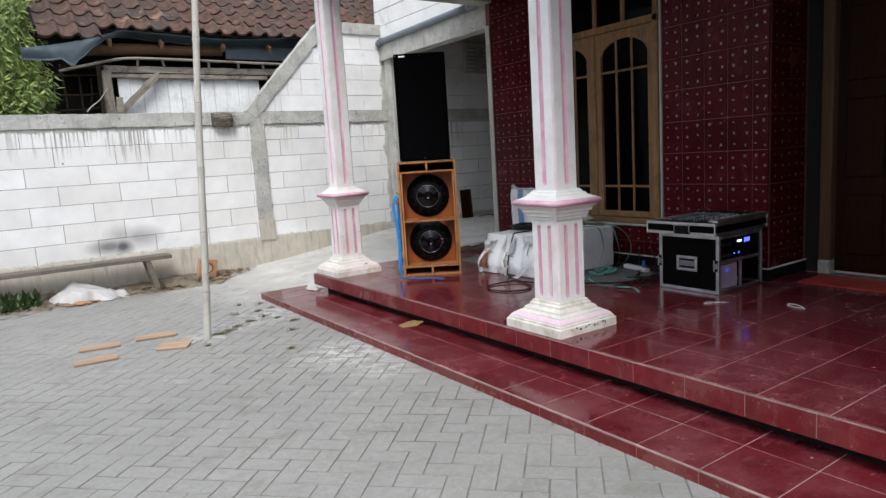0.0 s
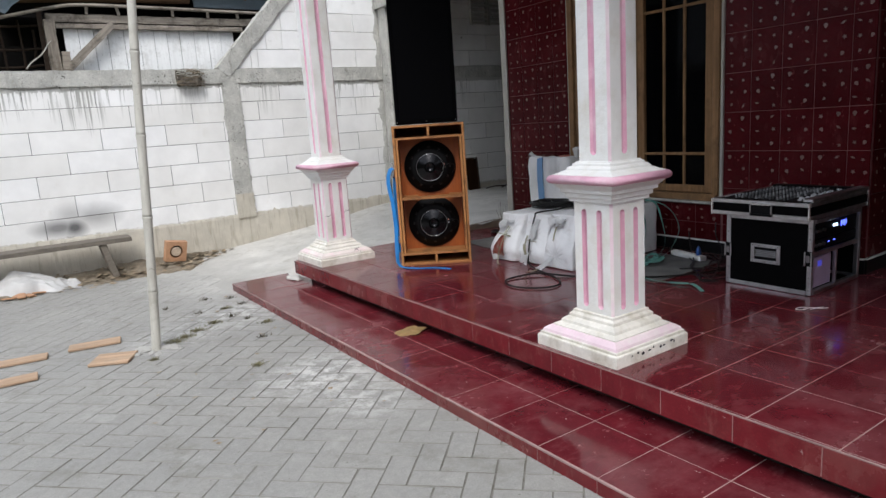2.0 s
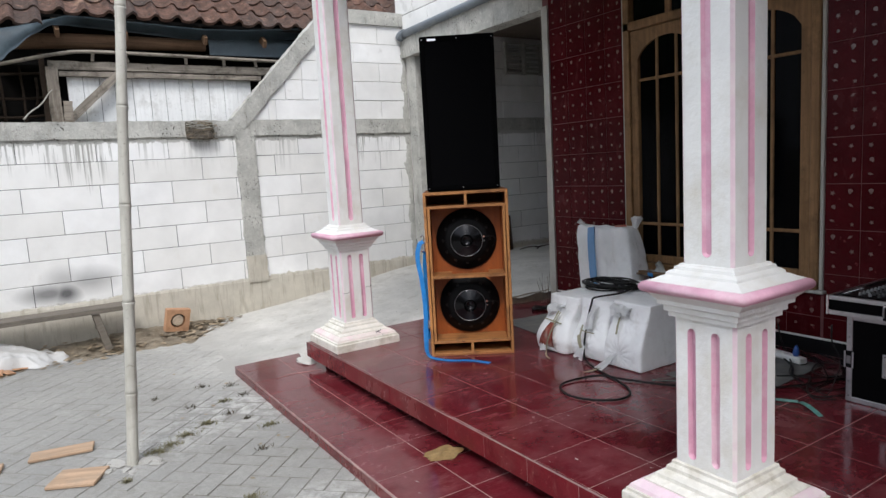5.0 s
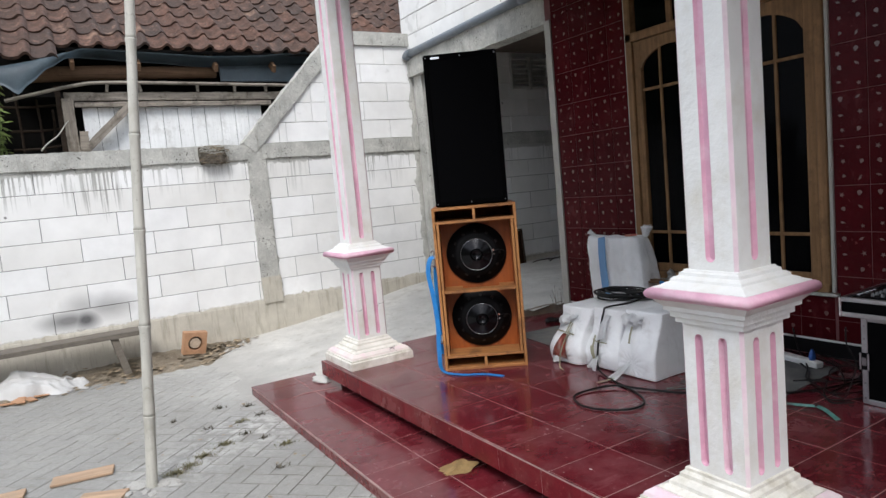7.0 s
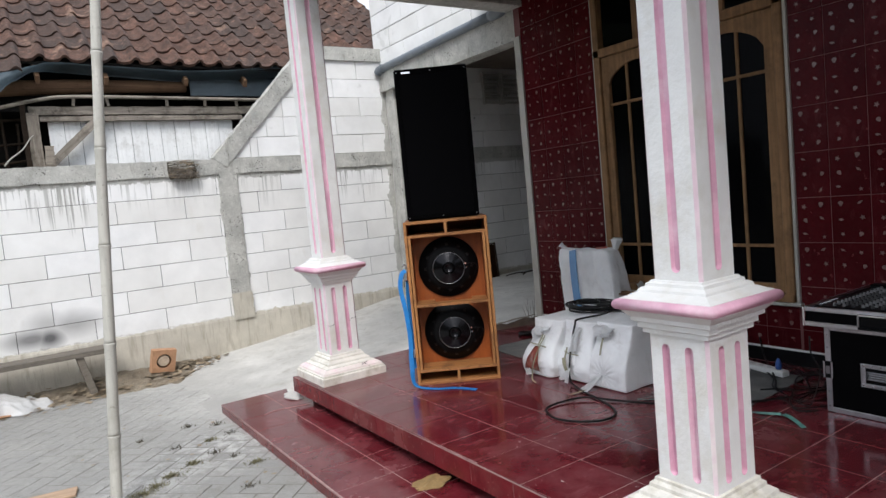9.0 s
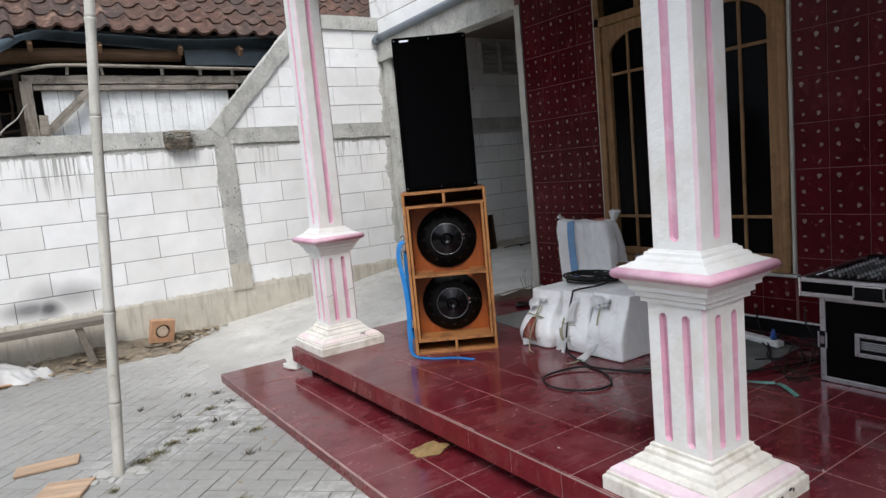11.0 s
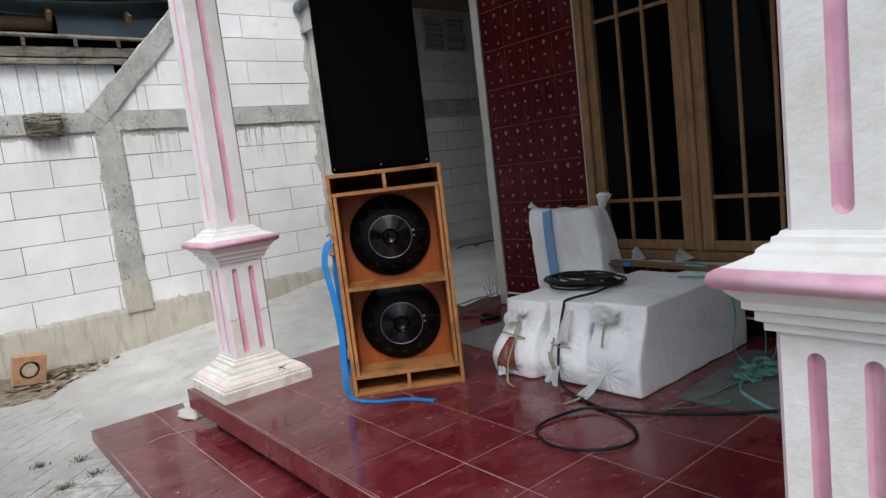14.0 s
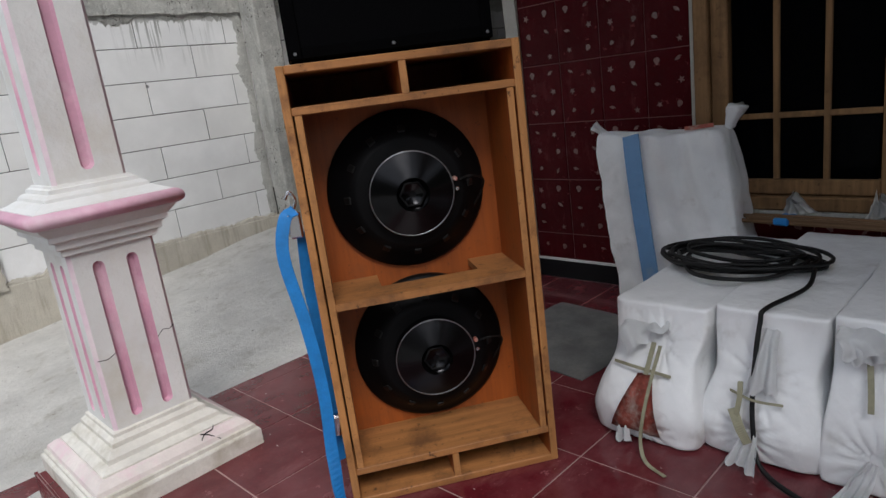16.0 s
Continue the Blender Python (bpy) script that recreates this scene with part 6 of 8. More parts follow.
part("rack_divider", boxes((CX0 + 0.268, CX0 + 0.288, CY0 + 0.002, CY0 + 0.02, 0.027, 0.212), bevel=0.002), "alu", case)
crate = part("control_box", boxes((CX0 + 0.04, CX0 + 0.255, CY0 + 0.02, CY1 - 0.06, 0.03, 0.20), bevel=0.004), "pink_panel", case, "pale violet control box")
part("screen", boxes((CX0 + 0.105, CX0 + 0.145, CY0 + 0.017, CY0 + 0.0195, 0.145, 0.175)), "led_panel", crate, "small blue screen")
# lid tray and mixer
LZ = CH + 0.004
tray = thing("mixer_case", pose(0, 0, PORCH_Z), "open black mixer case with aluminium edges standing on the flight case", "mixer case")
X0, X1, Y0, Y1 = CX0 - 0.056, CX1 + 0.045, CY0 - 0.005, CY1 + 0.058
part("tray_wall", boxes((X0 + 0.004, X0 + 0.012, Y0 + 0.006, Y1 - 0.006, LZ, LZ + 0.086)), "case_black", tray)
part("tray_wall", boxes((X1 - 0.012, X1 - 0.004, Y0 + 0.006, Y1 - 0.006, LZ, LZ + 0.086)), "case_black", tray)
part("tray_wall", boxes((X0 + 0.012, X1 - 0.012, Y0 + 0.004, Y0 + 0.012, LZ, LZ + 0.086)), "case_black", tray)
part("tray_wall", boxes((X0 + 0.012, X1 - 0.012, Y1 - 0.012, Y1 - 0.004, LZ, LZ + 0.086)), "case_black", tray)
part("tray_floor", boxes((X0 + 0.012, X1 - 0.012, Y0 + 0.012, Y1 - 0.012, LZ, LZ + 0.020)), "case_black", tray)
for z0, z1 in ((LZ - 0.001, LZ + 0.020), (LZ + 0.068, LZ + 0.089)):
    part("edge_strip", boxes((X0 - 0.002, X0 + 0.014, Y0, Y1, z0, z1), bevel=0.002), "alu", tray)
    part("edge_strip", boxes((X1 - 0.014, X1 + 0.002, Y0, Y1, z0, z1), bevel=0.002), "alu", tray)
    part("edge_strip", boxes((X0 + 0.014, X1 - 0.014, Y0 - 0.002, Y0 + 0.014, z0, z1), bevel=0.002), "alu", tray)
    part("edge_strip", boxes((X0 + 0.014, X1 - 0.014, Y1 - 0.014, Y1 + 0.002, z0, z1), bevel=0.002), "alu", tray)
for x in (X0, X1):
    for y in (Y0, Y1):
        part("corner_piece", boxes((x - 0.006, x + 0.006, y - 0.006, y + 0.006, LZ - 0.004, LZ + 0.091), bevel=0.003), "chrome", tray)
latch = part("tray_latch", boxes((X0 - 0.005, X0 - 0.0022, hy - 0.058, hy + 0.058, LZ + 0.010, LZ + 0.074), bevel=0.001), "rack_black", tray, "dark spring handle in a bright frame")
for y0, y1, z0, z1, mat_ in ((hy - 0.062, hy + 0.062, LZ + 0.066, LZ + 0.076, "chrome"), (hy - 0.062, hy + 0.062, LZ + 0.006, LZ + 0.018, "rack_black"), (hy - 0.064, hy - 0.056, LZ + 0.0185, LZ + 0.0655, "chrome_dull"), (hy + 0.056, hy + 0.064, LZ + 0.0185, LZ + 0.0655, "chrome_dull")):
    part("latch_bar", boxes((X0 - 0.014, X0 - 0.0052, y0, y1, z0, z1), bevel=0.002), mat_, latch)
mixer = thing("mixing_desk", pose(0, 0, PORCH_Z + LZ + 0.022), "black audio mixing desk with many small knobs in its open case", "mixer")
part("mixer_body", boxes((X0 + 0.03, X1 - 0.03, Y0 + 0.03, Y1 - 0.03, 0.0, 0.068), bevel=0.006), "rack_black", mixer)
caps = {}
for nm, prof, mat_ in (("knob", [(0.0085, 0.0), (0.0075, 0.010), (0.005, 0.016), (0.0, 0.0165)], "knob_pale"), ("dark_knob", [(0.0085, 0.0), (0.0075, 0.010), (0.005, 0.016), (0.0, 0.0165)], "knob_grey")):
    kb = bmesh.new()
    lathe(kb, prof, 8, cap=False)
    caps[nm] = bpy.data.meshes.new("knob")
    kb.to_mesh(caps[nm]); kb.free()
    caps[nm].materials.append(M[mat_])
kb = boxes((-0.006, 0.006, -0.011, 0.011, 0.0, 0.013), bevel=0.002)
caps["fader"] = bpy.data.meshes.new("fader")
kb.to_mesh(caps["fader"]); kb.free()
caps["fader"].materials.append(M["fader_grey"])
desk = random.Random(3)
for i in range(14):
    x = X0 + 0.065 + i * 0.0365
    part("channel_slot", boxes((x - 0.0015, x + 0.0015, Y0 + 0.055, Y0 + 0.135, 0.0675, 0.0688)), "black_rubber", mixer)
    k = new("fader", caps["fader"])
    k.parent = mixer
    k.matrix_local = pose(x, Y0 + desk.uniform(0.07, 0.12), 0.0685)
    for j in range(8):
        k = new("knob", caps["knob" if (j in (1, 4, 7) or desk.random() < 0.25) else "dark_knob"])
        k.parent = mixer
        k.matrix_local = pose(x, Y0 + 0.165 + j * 0.040, 0.068)
for k in range(5):
    kb = bmesh.new()
    lathe(kb, [(0.011, 0.0), (0.011, 0.004), (0.008, 0.0045), (0.0075, 0.002)], 12)
    part("socket", kb, "chrome", mixer, "", False, pose(X0 + 0.06 + 0.035 * k, Y1 - 0.052, 0.069))
part("rear_ledge", boxes((X1 - 0.10, X1 - 0.04, Y0 + 0.05, Y1 - 0.05, 0.0685, 0.088), bevel=0.004), "rack_black", mixer)
lidstrip = thing("case_rail", pose(0, 0, PORCH_Z + LZ + 0.091), "aluminium case edge laid on the mixer case", "rail")
part("rail_bar", boxes((X0 + 0.03, X1 + 0.01, Y0 - 0.002, Y0 + 0.05, 0.0, 0.018), bevel=0.003), "alu", lidstrip)

# small scraps near the case
tie = thing("plastic_tie", pose(6.956, 5.582, PORCH_Z + 0.0005, 0, 0, -38), "loose white plastic tie coiled on the porch floor", "tie")
for pts in ([(-0.10, 0.0, 0.004), (-0.07, 0.025, 0.006), (-0.03, 0.015, 0.008), (-0.05, -0.015, 0.006), (-0.09, -0.012, 0.004), (-0.10, 0.005, 0.006)], [(-0.05, 0.0, 0.004), (0.0, 0.012, 0.006), (0.05, -0.004, 0.004), (0.10, 0.004, 0.004)], [(-0.02, -0.02, 0.004), (0.03, -0.004, 0.008), (0.08, 0.02, 0.004)]):
    bm = bmesh.new()
    tube(bm, [(0.8 * px_, 0.8 * py_, pz_) for px_, py_, pz_ in pts], 0.0022, 6)
    part("tie_loop", bm, "white_plastic", tie, "", True)
for k, (x, y, r) in enumerate(((7.18, 5.18, 65),)):
    ob = thing("plastic_clip", pose(x, y, PORCH_Z + 0.0005, 0, 0, r), "small white plastic buckle on the porch floor", "clip", "small clips")
    bm = bmesh.new()
    tube(bm, [(0.060 * math.cos(a), 0.026 * math.sin(a), 0.005) for a in [2 * math.pi * j / 16 for j in range(17)]], 0.0036, 8, 2)
    part("clip_ring", bm, "white_plastic", ob, "", True)
    part("clip_end", boxes((-0.085, -0.058, -0.006, 0.006, 0.002, 0.010), bevel=0.002), "white_plastic", ob)

# dry leaf on the low step
bm = bmesh.new()
n = 26
mid_v = bm.verts.new((0.0, 0.0, 0.016))
rim, half = [], []
for k in range(n):
    a = 2 * math.pi * k / n
    q = 1 + 0.22 * noise.noise((math.cos(a) * 1.6, math.sin(a) * 1.6, 4)) + 0.10 * math.sin(5 * a + 1)
    q *= 1.25 if k == 13 else 1.0
    x, y = 0.088 * q * math.cos(a), 0.070 * q * math.sin(a)
    rim.append(bm.verts.new((x, y, 0.004 + 0.012 * abs(noise.noise((x * 22, y * 22, 2))))))
    half.append(bm.verts.new((x * 0.55, y * 0.55, 0.010 + 0.012 * noise.noise((x * 18, y * 18, 6)))))
for k in range(n):
    j = (k + 1) % n
    bm.faces.new((rim[k], rim[j], half[j], half[k]))
    bm.faces.new((half[k], half[j], mid_v))
bmesh.ops.solidify(bm, geom=bm.faces[:], thickness=0.0015)
bmesh.ops.recalc_face_normals(bm, faces=bm.faces)
tagged(link("dry_leaf", bm, "dry_leaf", None, "", False, pose(5.585, 7.25, LOW_Z + 0.003, 4, -6, -30)), "large dry tan leaf lying on the low step", "leaf")

# ---- yard things ----
pole = thing("bamboo_pole", pose(4.351, 8.300, 0), "pale bleached bamboo pole set upright in the paving", "pole")
nodes_z = [-0.03, 0.37, 0.84, 1.34, 1.84, 2.34, 2.84, 3.34, 3.84, 4.34]
for k, (z0, z1) in enumerate(zip(nodes_z, nodes_z[1:])):
    bm = bmesh.new()
    f, q = 1 - 0.02 * k, 1 - 0.02 * (k + 1)
    lathe(bm, [(0.0315 * f, z0), (0.0290 * f, z0 + 0.018), (0.0280 * f, z0 + 0.10), (0.0280 * q, z1 - 0.10), (0.0288 * q, z1 - 0.022), (0.0325 * q, z1 - 0.008), (0.0325 * q, z1)], 16, pose(0, 0, 0, -3.6, 5.1, 0))
    for v in bm.verts:
        v.co.x += 0.004 * math.sin(v.co.z * 2.3 + 0.6)
    part("cane_section", bm, "bamboo", pole, "", True)
fr_ = random.Random(31)
for k in range(13):
    a = fr_.uniform(0, 6.28)
    q = fr_.uniform(0.05, 0.16)
    s = fr_.uniform(0.018, 0.045)
    bm = bmesh.new()
    bmesh.ops.create_icosphere(bm, subdivisions=2, radius=1.0)
    for v in bm.verts:
        w_ = 1 + 0.5 * noise.noise(v.co * 1.6 + Vector((k, 0, 0)))
        v.co = Vector((s * 1.5 * v.co.x * w_, s * v.co.y * w_, max(-0.004, 0.35 * s * v.co.z * w_)))
    part("mortar_chunk", bm, "ramp", pole, "broken pale mortar round the foot", False, pose(q * 1.25 * math.cos(a), q * 0.8 * math.sin(a), 0.004, 0, 0, math.degrees(a)))
PL = [(3.568, 8.31, 0.285, 0.115, -3), (3.643, 8.70, 0.285, 0.11, -7), (4.056, 8.71, 0.305, 0.12, -9), (4.105, 8.29, 0.23, 0.19, -27)]
for x, y, l, w_, r in PL:
    bm = bmesh.new()
    box(bm, -l / 2, l / 2, -w_ / 2, w_ / 2, 0, 0.017, 0.003)
    tagged(link("plank_offcut", bm, "plank", None, "", False, pose(x, y, 0.003, 0, 0, r)), "short sawn plank offcut lying on the pavers", "plank", "plank offcuts")

bench = thing("bench", pose(0, 0, 0), "weathered wooden bench standing by the block wall", "bench")
bm = rough_bar(2.1, 4.70, 10.93, 11.17, 0.352, 0.392, 21, 0.004, 0.12)
part("seat_plank", bm, "bench_wood", bench)
for x in (4.46, 2.5):
    for y in (10.97, 11.12):
        bm = bmesh.new()
        box(bm, -0.03, 0.03, -0.022, 0.022, -0.20, 0.20, 0.004)
        part("leg", bm, "bench_wood", bench, "", False, pose(x + 0.03, y, 0.158, 0, -13 if x > 3 else 13, 0))
    part("stretcher", boxes((x - 0.02, x + 0.02, 10.99, 11.10, 0.20, 0.25), bevel=0.003), "old_wood", bench)

# crumpled sack by the bench
bm = bmesh.new()
nx, ny = 70, 44
g = []
for i in range(nx + 1):
    row = []
    for j in range(ny + 1):
        u, v = i / nx * 2 - 1, j / ny * 2 - 1
        r2 = max(0, 1 - u * u - v * v)
        lobe = 0.75 + 0.35 * math.cos((u + 0.28) * 3.4) + 0.35 * noise.noise((u * 1.5, v * 1.7, 5))
        w = u * 0.8 + v * 0.9 + 0.5 * noise.noise((u * 1.3, v * 1.3, 9))
        fold = 0.026 * (1 - abs(math.sin(w * 4.2))) ** 1.6 + 0.014 * (1 - abs(noise.noise((u * 3.4, v * 3.0, 2))) * 2) ** 2
        zz = 0.17 * r2 ** 0.55 * lobe + fold * min(1, r2 * 4) - 0.02 * r2
        row.append(bm.verts.new((0.40 * u * (1 + 0.15 * noise.noise((v * 3, 1, 1))), 0.20 * v * (1 + 0.25 * noise.noise((u * 3, 4, 1))), max(0.0, zz))))
    g.append(row)
for i in range(nx):
    for j in range(ny):
        bm.faces.new((g[i][j], g[i + 1][j], g[i + 1][j + 1], g[i][j + 1]))
tagged(link("crumpled_sack", bm, "old_sack", None, "", True, pose(3.82, 11.06, 0.004, 0, 0, -8)), "crumpled white plastic sack lying on the soil by the bench", "sack")

# terracotta vent brick
brick = thing("vent_brick", pose(5.10, 11.12, 0.055, 8, 9, 6), "orange terracotta vent brick with a round hole, leaning on the wall", "brick")
bm = bmesh.new()
n = 32
fr, bk = [], []
for yy, lst in ((-0.035, fr), (0.035, bk)):
    outer = []
    inner = []
    for k in range(n):
        a = 2 * math.pi * k / n
        c, s = math.cos(a), math.sin(a)
        q = 0.105 / max(abs(c), abs(s))
        outer.append(bm.verts.new((q * c, yy, 0.105 + q * s)))
        inner.append(bm.verts.new((0.066 * c, yy, 0.105 + 0.066 * s)))
    lst += [outer, inner]
for k in range(n):
    j = (k + 1) % n
    bm.faces.new((fr[0][k], fr[0][j], fr[1][j], fr[1][k]))
    bm.faces.new((bk[0][j], bk[0][k], bk[1][k], bk[1][j]))
    bm.faces.new((fr[0][j], fr[0][k], bk[0][k], bk[0][j]))
    bm.faces.new((fr[1][k], fr[1][j], bk[1][j], bk[1][k]))
bmesh.ops.recalc_face_normals(bm, faces=bm.faces)
part("brick_body", bm, "terracotta", brick)
bm = bmesh.new()
lathe(bm, [(0.050, -0.03), (0.050, 0.028), (0.046, 0.031), (0.0, 0.029)], 26, Matrix.Translation((0, 0, 0.105)) @ Matrix.Rotation(radians(90), 4, "X"), cap=False)
part("centre_disc", bm, "litter_pale", brick, "pale broken centre")
part("brick_back", boxes((-0.08, 0.08, 0.026, 0.034, 0.025, 0.185)), "loft_wood", brick)
sh_ = random.Random(8)
for k, (x, y) in enumerate(((3.62, 10.80), (3.70, 10.84), (3.78, 10.80), (3.72, 10.76), (3.86, 10.85))):
    bm = bmesh.new()
    box(bm, -0.05, 0.05, -0.03, 0.03, 0.0, 0.012, 0.003)
    for v in bm.verts:
        v.co.x += 0.02 * noise.noise(v.co * 20 + Vector((k, 0, 0)))
        v.co.y += 0.02 * noise.noise(v.co * 20 + Vector((0, k, 0)))
    tagged(link("clay_shard", bm, "terracotta", None, "", False, pose(x, y, 0.010 + 0.008 * (k % 2), sh_.uniform(-8, 8), sh_.uniform(-10, 10), sh_.uniform(0, 180))), "broken orange clay shard lying beside the crumpled sack", "shard", "clay shards")

# rough fibre clump hanging on the ring beam
fr_ = random.Random(21)
clump = thing("fibre_clump", pose(5.525, WALL_Y - 0.045, 1.915), "ragged block of dark and straw-coloured fibre stuck on the concrete beam", "clump")
core = boxes((-0.125, 0.125, -0.03, 0.02, -0.085, 0.08), bevel=0.012)
bmesh.ops.subdivide_edges(core, edges=core.edges[:], cuts=5, use_grid_fill=True)
for v in core.verts:
    v.co += Vector((0.012 * noise.noise(v.co * 31), 0.010 * noise.noise(v.co * 27 + Vector((3, 0, 0))), 0.012 * noise.noise(v.co * 29 + Vector((0, 7, 0)))))
part("core", core, "dark_litter", clump)
for nm, mat_, z0, z1, count in (("dark_fibre", "char", -0.085, 0.03, 120), ("straw", "bamboo", 0.0, 0.085, 46), ("straw", "litter", -0.08, 0.08, 40)):
    bm = bmesh.new()
    for k in range(count):
        x, z = fr_.uniform(-0.135, 0.055), fr_.uniform(z0, z1)
        l, y = fr_.uniform(0.05, 0.11), -0.034 - fr_.uniform(0.0, 0.02)
        tube(bm, [(x, y, z), (x + l * 0.5, y - fr_.uniform(0, 0.012), z + fr_.uniform(-0.010, 0.010)), (x + l, y + 0.004, z + fr_.uniform(-0.02, 0.018))], fr_.uniform(0.002, 0.0045), 4, 2)
    part(nm, bm, mat_, clump)

# grey drain pipe across the passage lintel
pipe = thing("drain_pipe", pose(0, 0, 0), "grey plastic drain pipe running under the upper wall", "pipe")
bm = bmesh.new()
tube(bm, [(7.79, 11.22, 2.92), (7.79, 10.6, 2.93), (7.79, 9.8, 2.945), (7.79, 9.1, 2.955)], 0.042, 14, 2)
part("pipe_run", bm, "pipe", pipe, "", True)
bm = bmesh.new()
tube(bm, [(7.79, 11.16, 2.92), (7.79, 11.235, 2.915), (7.79, 11.27, 2.89)], 0.050, 14, 3)
part("elbow", bm, "pipe", pipe, "", True)
bm = bmesh.new()
tube(bm, [(7.79, 9.18, 2.953), (7.79, 9.06, 2.956), (7.79, 9.0, 2.98), (7.79, 8.98, 3.06)], 0.050, 14, 3)
part("upper_elbow", bm, "pipe", pipe, "", True)

# ---- neighbour's shed with a clay tile roof ----
shed = thing("neighbour_shed", pose(0, 0, 0), "old wooden shed with a weathered clay tile roof behind the wall", "shed")
SY = 11.72
part("dark_wall", boxes((3.75, 9.0, SY + 0.9, SY + 0.96, 0.0, 3.4)), "dark_void", shed, "wall painted near black for the shade under the eaves")
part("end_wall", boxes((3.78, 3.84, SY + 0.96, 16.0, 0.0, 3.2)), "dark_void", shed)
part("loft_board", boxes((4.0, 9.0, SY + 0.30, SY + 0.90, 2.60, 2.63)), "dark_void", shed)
x = 4.50
k = 0
while x < 6.15:
    wv = 0.125 + 0.035 * rnd.random()
    part("plank", boxes((x, x + wv - 0.005, SY + 0.02 + 0.004 * (k % 2), SY + 0.045, 1.2, 2.452 + 0.008 * rnd.random()), bevel=0.002), "white_plank", shed)
    x += wv
    k += 1
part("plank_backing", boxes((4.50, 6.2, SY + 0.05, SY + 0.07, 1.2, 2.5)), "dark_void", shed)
for x0, x1, z0, z1 in ((4.44, 6.30, 2.452, 2.497), (4.36, 6.9, 2.510, 2.585)):
    part("rail_beam", rough_bar(x0, x1, SY - 0.05, SY + 0.015, z0, z1, x0 * 3, 0.010, 0.12), "old_wood", shed)
bm = bmesh.new()
tube(bm, [(3.9, SY - 0.12, 2.50), (4.1, SY - 0.12, 2.552), (4.45, SY - 0.12, 2.635), (4.7, SY - 0.12, 2.663), (5.3, SY - 0.12, 2.661), (6.3, SY - 0.12, 2.645), (7.2, SY - 0.12, 2.63)], 0.017, 8)
part("pole_rail", bm, "old_wood", shed, "", True)
for x in (4.72, 5.02, 5.55, 5.92, 6.25, 6.6):
    part("short_strut", boxes((-0.013, 0.013, -0.015, 0.015, 0.0, 0.085), bevel=0.003), "old_wood", shed, "", False, pose(x, SY - 0.07, 2.585, 0, rnd.uniform(-12, 12), 0))
for x, w_ in ((4.385, 0.095), (6.40, 0.05)):
    part("post", rough_bar(1.0, 2.53, -0.05, 0.03, -w_ / 2, w_ / 2, x, 0.012, 0.06, Matrix.Translation((x, SY, 0)) @ Matrix.Rotation(radians(-90), 4, "Y")), "post_wood", shed)
bm = rough_bar(-0.10, 0.10, -0.03, 0.02, -0.035, 0.035, 33, 0.012, 0.05)
part("post_stub", bm, "post_wood", shed, "", False, pose(4.475, SY - 0.07, 2.12, 0, 92, 0))
bm = rough_bar(-0.33, 0.34, -0.03, 0.02, -0.036, 0.036, 31, 0.006, 0.08)
part("brace", bm, "old_wood", shed, "", False, pose(4.70, SY - 0.07, 2.26, 0, -44, 0))
for x in (4.469, 5.04, 5.779, 6.392, 7.0):
    part("rafter_end", boxes((-0.019, 0.019, -0.02, 1.0, -0.04, 0.04), bevel=0.004), "log_wood", shed, "", False, pose(x, SY + 0.01, 2.845, 35, 0, 0))
bm = bmesh.new()
tube(bm, [(4.05, SY + 0.24, 2.79), (4.7, SY + 0.24, 2.822), (5.2, SY + 0.24, 2.83), (5.82, SY + 0.24, 2.84)], 0.075, 14, 4, 0.062)
part("eave_log", bm, "log_wood", shed, "long brown log lying under the eaves", True)
part("eave_lining", boxes((5.86, 7.6, SY + 0.20, SY + 0.22, 2.74, 2.93)), "tarp", shed, "dark blue-grey tarpaulin lining")
part("post", rough_bar(2.0, 2.66, -0.02, 0.02, -0.022, 0.022, 40, 0.006, 0.08, Matrix.Translation((4.315, SY + 0.05, 0)) @ Matrix.Rotation(radians(-90), 4, "Y")), "loft_wood", shed)
# broken sticks in the dark opening, and a pale twig leaning out
for x0, z0, x1, z1 in ((3.72, 2.53, 4.34, 2.545), (3.90, 2.30, 4.34, 2.315), (3.90, 2.12, 4.34, 2.15), (3.985, 2.0, 3.97, 2.66), (4.15, 2.0, 4.14, 2.66), (4.25, 2.2, 4.27, 2.5)):
    bm = bmesh.new()
    tube(bm, [(x0, SY + 0.45, z0), ((x0 + x1) / 2 + 0.01, SY + 0.45, (z0 + z1) / 2 - 0.01), (x1, SY + 0.45, z1)], 0.013, 6, 3)
    part("lath", bm, "loft_wood", shed, "", True)
bm = bmesh.new()
tube(bm, [(4.12, SY - 0.14, 2.05), (4.17, SY - 0.13, 2.11), (4.27, SY - 0.12, 2.19), (4.34, SY - 0.10, 2.29), (4.37, SY - 0.08, 2.32)], 0.008, 6, 4, 0.004)
part("twig", bm, "bamboo", shed, "pale bare twig", True)
# dark tarpaulin under the eaves, with a corner pulled out
bm = bmesh.new()
keys = ((3.55, 2.70, -0.12, 0.04, 11.37), (3.80, 2.735, -0.16, 0.0, 11.36), (3.91, 2.756, -0.17, -0.04, 11.36), (4.01, 2.776, -0.270, -0.05, 11.36), (4.10, 2.796, -0.195, -0.03, 11.36), (4.26, 2.838, -0.095, 0.0, 11.37), (4.42, 2.900, -0.045, 0.05, 11.43), (4.55, 2.975, -0.06, 0.14, 11.60), (4.68, 2.988, -0.06, 0.19, 11.655), (5.03, 2.970, -0.06, 0.20, 11.655), (5.70, 2.945, -0.075, 0.20, 11.655), (6.06, 2.955, -0.075, 0.20, 11.655), (6.85, 3.02, -0.09, 0.20, 11.655), (8.6, 3.02, -0.09, 0.20, 11.655))
nx = 120
g = []
